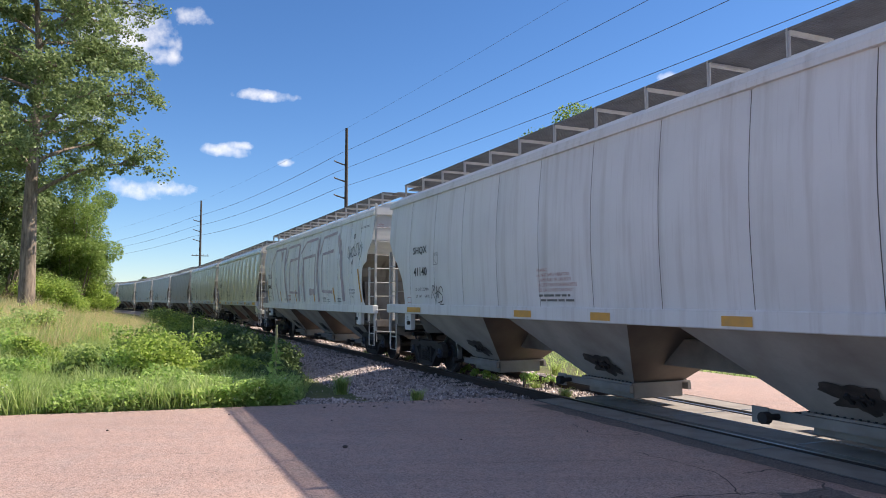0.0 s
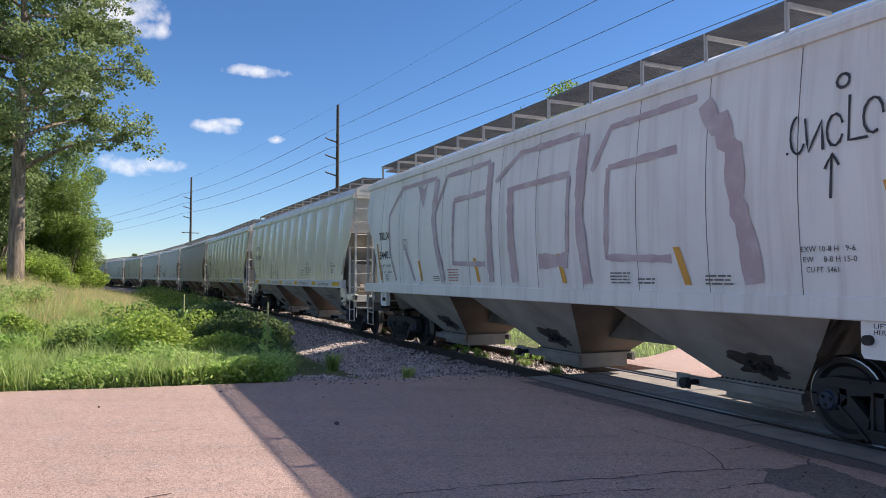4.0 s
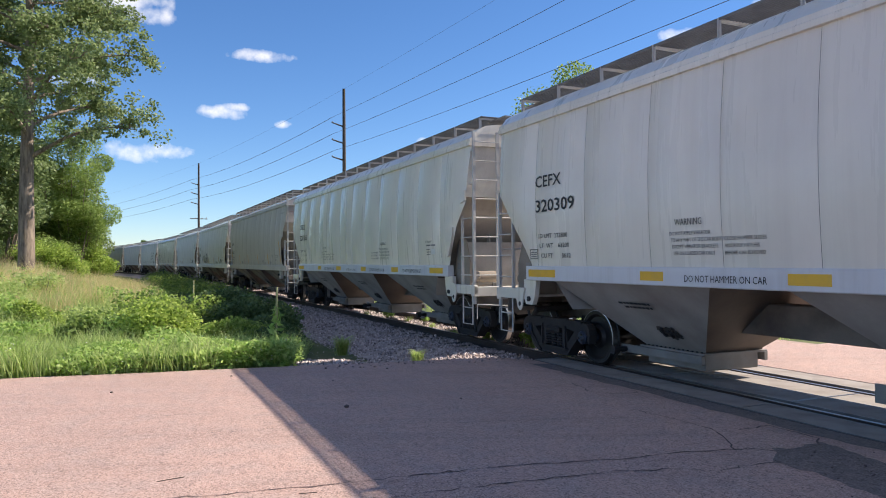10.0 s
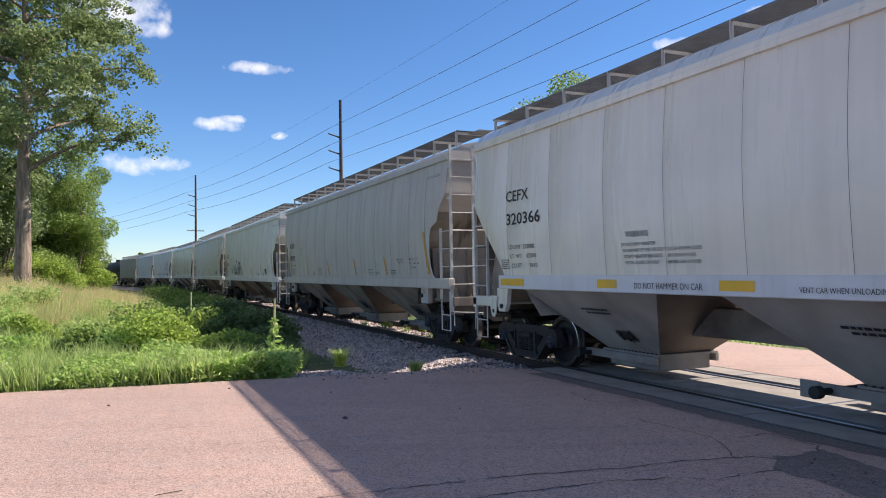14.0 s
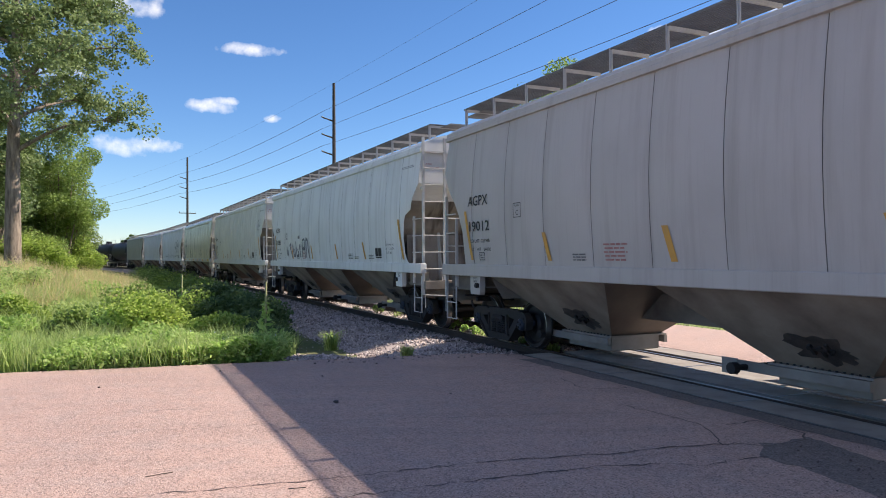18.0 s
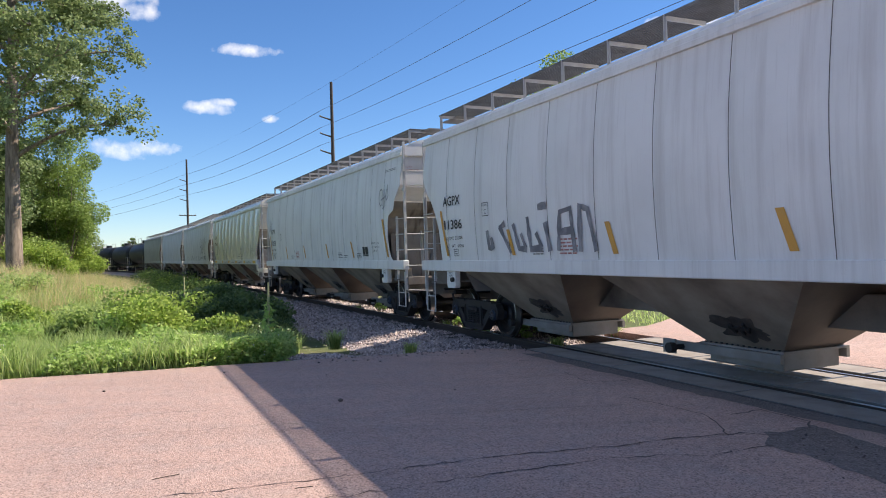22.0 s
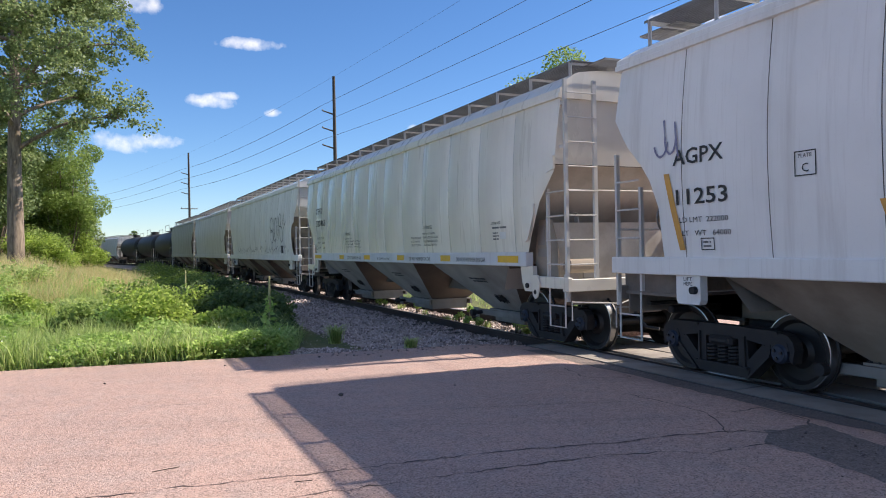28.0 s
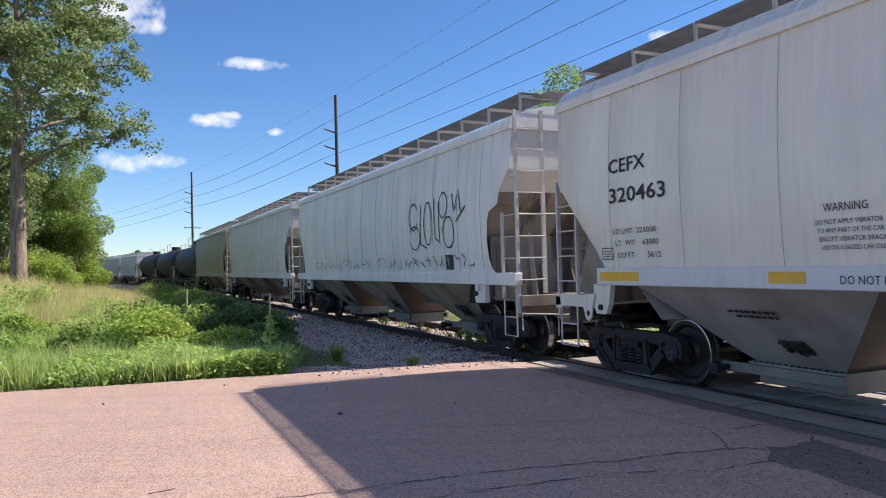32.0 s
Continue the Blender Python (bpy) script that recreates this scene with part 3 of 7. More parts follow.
def wheelset_mesh():
    g = Geo()
    for side in (-1, 1):
        y = side * 0.7175
        prof = [(-0.055, 0.10), (-0.05, 0.15), (-0.012, 0.20), (-0.012, 0.34), (-0.055, 0.385), (-0.055, 0.485), (-0.03, 0.485), (-0.025, 0.462)]
        g.lathe([(y - side * h * -1, r) for h, r in prof], 32, slot=0)
        g.lathe([(y + side * -0.025, 0.462), (y + side * 0.075, 0.452)], 32, slot=1)
        g.lathe([(y + side * 0.075, 0.452), (y + side * 0.078, 0.438)], 32, slot=1)
        g.lathe([(y + side * 0.078, 0.438), (y + side * 0.075, 0.385), (y + side * 0.03, 0.34), (y + side * 0.03, 0.20), (y + side * 0.075, 0.15), (y + side * 0.075, 0.09)], 32, slot=0)
        g.lathe([(y + side * 0.075, 0.085), (y + side * 0.20, 0.085), (y + side * 0.20, 0.115), (y + side * 0.37, 0.115), (y + side * 0.385, 0.095), (y + side * 0.40, 0.09), (y + side * 0.40, 0.0)], 20, slot=2)
        for k in range(3):
            a = 2 * math.pi * k / 3
            g.lathe([(y + side * 0.40, 0.02), (y + side * 0.42, 0.02), (y + side * 0.42, 0.0)], 6, at=(0.055 * math.cos(a), 0, 0.055 * math.sin(a)), slot=0)
    g.tube((0, -0.7, 0), (0, 0.7, 0), 0.085, 12)
    return g.mesh("wheelset", [M_WHEEL, M_TREAD, M_CAP], True)


def side_frame_mesh():
    """A cast side frame: arched top chord, pedestals hooked over the bearings, columns, tension members and spring seat."""
    g = Geo()
    y0, y1 = -0.075, 0.075
    top = [(-1.09, 0.50), (-1.07, 0.60), (-1.0, 0.675), (-0.88, 0.70), (-0.68, 0.695), (-0.42, 0.72), (0.42, 0.72), (0.68, 0.695), (0.88, 0.70), (1.0, 0.675), (1.07, 0.60), (1.09, 0.50)]
    low = [(-1.02, 0.50), (-1.0, 0.535), (-0.96, 0.56), (-0.88, 0.57), (-0.68, 0.53), (-0.42, 0.565), (0.42, 0.565), (0.68, 0.53), (0.88, 0.57), (0.96, 0.56), (1.0, 0.535), (1.02, 0.50)]
    for a, b, c, e in zip(top[:-1], top[1:], low[1:], low[:-1]):
        g.slab([a, b, c, e], y0, y1)
    for s in (-1, 1):
        # flanges along the chord, pedestal legs, column, sloping tension member with its rib
        g.slab([(s * 0.40, 0.72), (s * 0.88, 0.715), (s * 0.88, 0.685), (s * 0.40, 0.69)], y0 - 0.03, y1 + 0.03)
        g.slab([(s * 1.09, 0.52), (s * 1.03, 0.52), (s * 1.015, 0.40), (s * 1.06, 0.36)], y0, y1)
        g.slab([(s * 0.76, 0.60), (s * 0.68, 0.60), (s * 0.67, 0.44), (s * 0.74, 0.40)], y0, y1)
        g.bar((s * 0.70, 0.49), (s * 0.38, 0.17), 0.15, y0, y1)
        g.bar((s * 0.755, 0.42), (s * 0.43, 0.11), 0.03, y0 - 0.03, y1 + 0.03)
        g.slab([(s * 0.40, 0.61), (s * 0.27, 0.61), (s * 0.27, 0.20), (s * 0.44, 0.20)], y0, y1)
        g.slab([(s * 0.385, 0.61), (s * 0.36, 0.61), (s * 0.36, 0.22), (s * 0.395, 0.22)], y0 - 0.03, y1 + 0.03)
    g.slab([(-0.46, 0.215), (0.46, 0.215), (0.40, 0.10), (-0.40, 0.10)], y0 - 0.01, y1 + 0.01)
    g.slab([(-0.44, 0.235), (0.44, 0.235), (0.44, 0.205), (-0.44, 0.205)], y0 - 0.05, y1 + 0.05)
    return g.mesh("side_frame", M_TRUCK)


def spring_mesh():
    g, pts = Geo(), []
    for i in range(41):
        a = i / 8 * 2 * math.pi
        pts.append((0.07 * math.cos(a), 0.07 * math.sin(a), 0.24 + i / 40 * 0.22))
    g.pipe(pts, 0.02, 5)
    return g.mesh("spring", M_TRUCK, True)


WHEELSET, SIDE_FRAME, SPRING = wheelset_mesh(), side_frame_mesh(), spring_mesh()
ADAPTER = Geo().slab([(-0.13, 0.5), (0.13, 0.5), (0.10, 0.595), (-0.10, 0.595)], -0.085, 0.085).mesh("bearing_adapter", M_TRUCK)
# the lowest box is added to block light behind the springs
BOLSTER = Geo().box(-0.20, 0.20, -1.13, 1.13, 0.46, 0.585, c=0.03).box(-0.15, 0.15, -1.15, 1.15, 0.49, 0.56, c=0.02).box(-0.26, 0.26, -0.94, 0.94, 0.16, 0.46, c=0.02).box(-0.3, 0.3, -0.3, 0.3, 0.6, 0.72, c=0.02).mesh("bolster", M_TRUCK)
BRAKE = Geo().box(0.30, 0.42, -0.95, 0.95, 0.36, 0.46, c=0.02).box(-0.42, -0.30, -0.95, 0.95, 0.36, 0.46, c=0.02).mesh("brake_beam", M_TRUCK)


def truck(parent, x):
    t = part("truck", Geo().box(-0.5, 0.5, -0.06, 0.06, 0.5, 0.56).mesh("truck", M_TRUCK) if "truck" not in bpy.data.meshes else bpy.data.meshes["truck"], None, parent, "black cast-iron freight truck with two axles")
    t.location = (x, 0, 0)
    for y in (-1.0, 1.0):
        part("side_frame", SIDE_FRAME, None, t).location = (0, y, 0)
        for dx in (-0.18, 0.0, 0.18):
            part("spring", SPRING, None, t).location = (dx, y * 1.03, 0)
        for dx in (-AXLE, AXLE):
            part("bearing_adapter", ADAPTER, None, t).location = (dx, y, 0)
    part("bolster", BOLSTER, None, t), part("brake_beam", BRAKE, None, t)
    for dx in (-AXLE, AXLE):
        w = part("wheelset", WHEELSET, None, t, "pair of dark steel wheels on an axle")
        w.location = (dx, 0, WHEEL_R)
    return t


STYLES = {
    # straight: flat-sided cars with a cut corner and a wide striped sill; round: barrel-sided cars with a scooped end
    "straight": dict(truck=7.19, eave=4.165, sill=(1.41, 1.66), sill_x=7.25, front=[(1.66, 7.27), (1.89, 7.38), (2.52, 7.73), (2.98, 8.17), (4.165, 8.28)],
                     back=[(1.66, 7.10), (1.95, 7.30), (2.98, 8.20), (4.165, 8.28)], bulge=0.055, lean=0.045, top=4.675, shoulder=4.595, walk=4.805,
                     cuts=[-6.9, -5.45, -3.95, -2.64, -1.3, 0.03, 1.35, 2.64, 4.08, 5.5, 6.85]),
    "round": dict(truck=6.88, eave=4.225, sill=(1.36, 1.59), sill_x=8.42, front=[(1.59, 7.62), (1.68, 7.50), (1.85, 7.42), (2.20, 7.38), (2.60, 7.44), (2.76, 7.52), (2.88, 7.86), (3.13, 7.93), (3.485, 8.27), (4.225, 8.28)],
                  back=[(1.59, 7.36), (2.24, 7.40), (2.60, 7.55), (2.84, 7.73), (3.10, 8.00), (3.33, 8.17), (3.525, 8.30), (4.225, 8.24)], bulge=0.075, lean=0.06, top=4.695, shoulder=4.575, walk=4.91,
                  cuts=[-6.95, -5.63, -4.33, -3.0, -1.7, -0.4, 0.9, 2.2, 3.5, 4.8, 6.1, 7.15]),
    "barrel": dict(truck=6.93, eave=4.205, sill=(1.41, 1.64), sill_x=8.42, front=[(1.64, 7.55), (1.74, 7.40), (2.05, 7.25), (2.60, 7.35), (2.98, 7.84), (3.485, 8.25), (4.205, 8.26)],
                   back=[(1.64, 7.14), (2.0, 7.18), (2.28, 7.26), (2.6, 7.52), (2.86, 7.83), (3.30, 8.24), (4.205, 8.24)], bulge=0.06, lean=0.05, top=4.675, shoulder=4.555, walk=4.86,
                   cuts=[-6.68, -5.13, -3.6, -2.05, -0.5, 1.05, 2.6, 4.15, 5.7, 7.1]),
}


def side_y(st, z):
    lo, hi = st["sill"][1], st["eave"]
    t = (z - lo) / (hi - lo)
    return 1.575 + st["bulge"] * math.sin(math.pi * min(1, max(0, t))) - st["lean"] * t * t


def end_x(st, z, sx=1):
    way = st["front" if sx > 0 else "back"]
    return float(np.interp(z, [a for a, b in way], [b for a, b in way]))


def levels(st):
    zs = sorted({a for a, b in st["front"] + st["back"]} | set(np.linspace(st["sill"][1], st["eave"], 9)))
    return zs


def panel_mesh(st, x0, x1, side):
    """One body-side sheet between two seams, bowed out, its edges turned in at the seams."""
    g, zs = Geo(), levels(st)
    for d0, d1 in ((0, 1),):
        rows = []
        for z in zs:
            lo, hi = -end_x(st, z, -1), end_x(st, z, 1)
            a, b = min(max(x0, lo), hi), max(min(x1, hi), lo)
            y = side_y(st, z)
            g8 = min(0.07, (b - a) / 4)
            xs = [a, a + g8, (a + b) / 2, b - g8, b]
            ys = [y - 0.013, y, y + 0.006, y, y - 0.013]
            rows.append([(xx, side * yy, z) for xx, yy in zip(xs, ys)])
        vs = [p for r in rows for p in r]
        fs = [(i * 5 + j, i * 5 + j + 1, (i + 1) * 5 + j + 1, (i + 1) * 5 + j) for i in range(len(zs) - 1) for j in range(4)]
        fs = [f if side < 0 else f[::-1] for f in fs]
        g.add(vs, fs)
    return g


def liner(st, side):
    """The inner skin behind the side sheets, so that no light comes through the seams."""
    zs, vs = levels(st), []
    for z in zs:
        vs += [(-end_x(st, z, -1) + 0.012, side * (side_y(st, z) - 0.02), z), (end_x(st, z, 1) - 0.012, side * (side_y(st, z) - 0.02), z)]
    return Geo().add(vs, [(2 * i, 2 * i + 1, 2 * i + 3, 2 * i + 2) for i in range(len(zs) - 1)])


def slope_sheet(st, sx):
    """The sheet that slopes from the end wall down and in to the end bay, with its turned-down foot."""
    rows = []
    for z in (3.12, 3.0, 2.9, 2.8, 2.7, 2.6, 2.45, 2.3, 2.1, 1.9, 1.64):
        e = end_x(st, z, sx) - 0.035
        rows.append((min(e, 6.62 + (z - 1.64) * 0.88), side_y(st, z) - 0.02, z))
    rows.append((6.1, 1.4, 0.95))
    vs = [(sx * x, s * y, z) for x, y, z in rows for s in (-1, 1)]
    return Geo().add(vs, [(2 * i, 2 * i + 1, 2 * i + 3, 2 * i + 2) for i in range(len(rows) - 1)])


def end_wall(st, sx):
    """The upright end sheet, with its gable, down to the slope sheet; it follows the cut of the sides."""
    rows = [z for z in levels(st) if z > 3.13] + [3.10]
    rows = sorted(set(rows), reverse=True)
    vs, n = [], len(rows)
    for z in rows:
        x, y = sx * (end_x(st, z, sx) - 0.03), side_y(st, z) - 0.015
        vs += [(x, -y, z), (x, y, z)]
    e1 = sx * (end_x(st, st["eave"], sx) - 0.03)
    vs += [(e1, 1.15, st["shoulder"]), (e1, 0.4, st["top"]), (e1, -0.4, st["top"]), (e1, -1.15, st["shoulder"])]
    return Geo().add(vs, [(2 * i, 2 * i + 1, 2 * i + 3, 2 * i + 2) for i in range(n - 1)] + [(0, 1, 2 * n, 2 * n + 1, 2 * n + 2, 2 * n + 3)])


def roof_geo(st):
    g = Geo()
    L, ze, zt, w = end_x(st, st["eave"]) + 0.03, st["eave"], st["top"], side_y(st, st["eave"])
    half = [(w - 0.02, ze - 0.01), (w + 0.05, ze), (w + 0.05, ze + 0.07), (w + 0.025, ze + 0.085), (w + 0.02, ze + 0.15), (w - 0.03, ze + 0.18), (1.40, st["shoulder"] - 0.12), (1.18, st["shoulder"]), (0.8, zt - 0.03), (0.4, zt)]
    prof = half + [(-y, z) for y, z in half[::-1]]
    n = len(prof)
    vs = [(x, y, z) for x in (-L, L) for y, z in prof]
    return g.add(vs, [(i, (i + 1) % n, n + (i + 1) % n, n + i) for i in range(n)] + [tuple(range(n)), tuple(range(2 * n - 1, n - 1, -1))])


def bay_geo(st, slot=0):
    g, z0, z1 = Geo(), 0.40, st["sill"][0] + 0.02
    a, b, c, d = 1.79, 1.53, 0.62, 0.50
    vs = [(-a, -b, z1), (a, -b, z1), (a, b, z1), (-a, b, z1), (-c, -d, z0), (c, -d, z0), (c, d, z0), (-c, d, z0)]
    g.add(vs, [(0, 1, 5, 4), (2, 3, 7, 6), (4, 5, 6, 7)])
    g.add(vs, [(1, 2, 6, 5), (3, 0, 4, 7)], 1)
    return g


def on_face(side, u, z, out):
    """A place on the sloping flank of a bay, out metres proud of it."""
    return (u, side * (1.53 - 1.03 * (1.38 - z) / 0.98 + out * 0.7), z - out * 0.72)


def face_patch(g, side, poly, out):
    pts = [on_face(side, u, z, out) for u, z in poly]
    return g.add(pts, [tuple(range(len(pts)))])


def vibrator(side):
    g = Geo()
    for x0, x1, z0, z1, out in ((0.06, 0.40, 0.685, 0.715, 0.03), (0.10, 0.14, 0.64, 0.75, 0.04), (0.23, 0.26, 0.62, 0.73, 0.035), (0.33, 0.36, 0.65, 0.77, 0.03)):
        q = [(x0, z0), (x1, z0), (x1, z1), (x0, z1)]
        vs = [on_face(side, u, z, -0.01) for u, z in q] + [on_face(side, u, z, out) for u, z in q]
        g.add(vs, [(0, 1, 2, 3), (4, 5, 6, 7), (0, 1, 5, 4), (1, 2, 6, 5), (2, 3, 7, 6), (3, 0, 4, 7)])
    return g


def face_bars(side):
    g = Geo()
    for z, u0, u1 in ((1.10, -0.38, 0.33), (1.04, -0.30, 0.28)):
        u = u0
        while u < u1:
            w = 0.05 + 0.05 * ((u * 37) % 1)
            face_patch(g, side, [(u, z), (u + w, z), (u + w, z + 0.032), (u, z + 0.032)], 0.004)
            u += w + 0.018
    return g


def face_blob(side, big):
    """Grease thrown about the vibrator bracket, ragged at its rim."""
    g = Geo()
    rim = []
    for k in range(40):
        a = 2 * math.pi * k / 40
        r = 1 + 0.45 * noise.noise((math.cos(a) * 2.2, math.sin(a) * 2.2, 1.5)) + 0.25 * noise.noise((math.cos(a) * 7, math.sin(a) * 7, 4.5))
        rim.append((0.25 + 0.42 * big * r * math.cos(a), max(0.43, 0.68 + 0.17 * big * r * math.sin(a))))
    return face_patch(g, side, rim, 0.003)


def gate_geo():
    """The sliding discharge gate: chute, bolted flange, side rails and the capstan shaft that drives it."""
    g = Geo().box(-0.62, 0.62, -0.51, 0.51, 0.15, 0.40, c=0.015).box(-0.70, 0.70, -0.60, 0.60, 0.385, 0.415)
    for s in (-1, 1):
        g.box(-1.18, 0.68, s * 0.60 - 0.03, s * 0.60 + 0.03, 0.26, 0.38, 0)
        for k in range(14):
            x = -0.62 + 1.24 * k / 13
            g.tube((x, s * 0.572, 0.41), (x, s * 0.572, 0.432), 0.016, 6, 1)
    g.tube((-1.02, -0.86, 0.31), (-1.02, 0.86, 0.31), 0.04, 10, 1)
    for s in (-1, 1):
        g.tube((-1.02, s * 0.80, 0.31), (-1.02, s * 0.90, 0.31), 0.075, 12, 1)
        g.box(-1.42, -1.16, s * 0.63 - 0.012, s * 0.63 + 0.012, 0.19, 0.40, 0)
    return g


def grating_mesh(L):
    """Open steel walkway: bearing bars and cross bars."""
    g = Geo()
    w = 0.38
    for k in range(15):
        y = -w + 2 * w * k / 14
        g.box(-L, L, y - 0.005, y + 0.005, -0.022, 0.0)
    n = int(2 * L / 0.075)
    for k in range(n + 1):
        x = -L + 2 * L * k / n
        g.box(x - 0.005, x + 0.005, -w, w, -0.010, -0.002)
    g.box(-L, L, -w - 0.006, -w + 0.006, -0.030, 0.004).box(-L, L, w - 0.006, w + 0.006, -0.030, 0.004)
    return g.mesh("walkway_grating", M_DECK)


GRATING = grating_mesh(8.15)
GRATING_END = grating_mesh(0.95)
M_POST = worn("painted_post", (0.52, 0.51, 0.50), (0.30, 0.26, 0.23), 0.55, 0, 4.0)
POSTS = {k: Geo().box(-0.03, 0.03, -0.006, 0.006, 0, 0.36).box(-0.006, 0.006, -0.03, 0.03, 0, 0.36).box(-0.02, 0.02, min(0, -0.72 * k), max(0, -0.72 * k), 0.30, 0.345).mesh("walkway_post", M_POST) for k in (-1, 1)}


def seams(st):
    return [-8.6, *st["cuts"], 8.6]


def hopper(style, paint, label, under, light_sill=None):
    st = STYLES[style]
    car = thing("hopper_car", label, "freight car", "cars of the train")
    for k in (-1, 1):
        part("inner_side", shared((style, "liner", k), lambda: liner(st, k).mesh("inner_side", U_SEAM)), None, car)
        part("slope_sheet", shared((style, "slope", k), lambda: slope_sheet(st, k).mesh("slope_sheet", U_STAIN if style != "straight" else U_BROWN)), None, car, "tan slope sheet with dark rust stains")
    part("roof", shared((style, paint.name, "roof"), lambda: roof_geo(st).mesh("roof", paint, True)), None, car)
    cuts, gap = seams(st), 0.003 if style == "straight" else 0.006
    for side in (-1, 1):
        for i, (a, b) in enumerate(zip(cuts[:-1], cuts[1:])):
            part("side_panel", shared((style, paint.name, side, i), lambda: panel_mesh(st, a + gap, b - gap, side).mesh("side_panel", paint, True, False)), None, car)
        z0, z1 = st["sill"]
        X = st["sill_x"]
        mat = light_sill or paint
        part("side_sill", shared((style, mat.name, side, "sill"), lambda: Geo().box(-X, X, min(side * 1.45, side * 1.61), max(side * 1.45, side * 1.61), z0, z1, c=0.012).mesh("side_sill", mat)), None, car)
        g = part("walkway", GRATING, None, car, "galvanised open-grid roof walkway")
        g.location = (0.1, side * 0.86, st["walk"])
        for k in range(14):
            p = part("walkway_post", POSTS[side], None, car)
            z0 = st["shoulder"] - 0.12
            p.location, p.scale = (-7.95 + k * 16.1 / 13, side * 1.235, z0), (1, 1, (st["walk"] - z0) / 0.36)
    for sx in (-1, 1):
        g = part("walkway", GRATING_END, None, car)
        g.location, g.rotation_euler = (sx * 8.22 + 0.1, 0, st["walk"] - 0.05), (0, 0, math.pi / 2)
    for k in range(6):
        part("hatch_cover", shared("hatch", lambda: Geo().box(-1.2, 1.2, -0.42, 0.42, 0, 0.12, c=0.04).mesh("hatch_cover", M_GRATE)), None, car).location = (-6.5 + 2.6 * k, 0, st["top"] - 0.01)
    for k in (-1, 0, 1):
        b = part("hopper_bay", shared((style, under.name, "bay"), lambda: bay_geo(st).mesh("hopper_bay", [under, U_RUST])), None, car, "tan dusty hopper bay")
        b.location = ((4.7 if style == "straight" else 4.6) * k, 0, 0)
        part("discharge_gate", shared("gate", lambda: gate_geo().mesh("discharge_gate", [M_GATE, M_TRUCK])), None, b)
        for side in (-1, 1):
            part("vibrator_bracket", shared(("vib", side), lambda: vibrator(side).mesh("vibrator_bracket", M_TRUCK)), None, b)
            if style == "straight":
                part("small_print", shared(("bayprint", side), lambda: face_bars(side).mesh("small_print", M_INK)), None, b)
            part("grease_stain", shared(("grease", side, style == "straight"), lambda: face_blob(side, 0.55 if style == "straight" else 1.0).mesh("grease_stain", M_GREASE)), None, b)
    part("centre_sill", shared("csill", lambda: Geo().box(-8.4, 8.4, -0.2, 0.2, 0.72, 1.15, c=0.01).mesh("centre_sill", M_PLATFORM)), None, car)
    for sx in (-1, 1):
        end_gear(car, st, style, paint, under, sx)
        truck(car, sx * st["truck"])
    return car


LADDER_PARTS = ("side_ladder", "stile", "rung", "stirrup_step", "end_ladder", "ladder_bracket", "grab_rail", "uncoupling_lever")


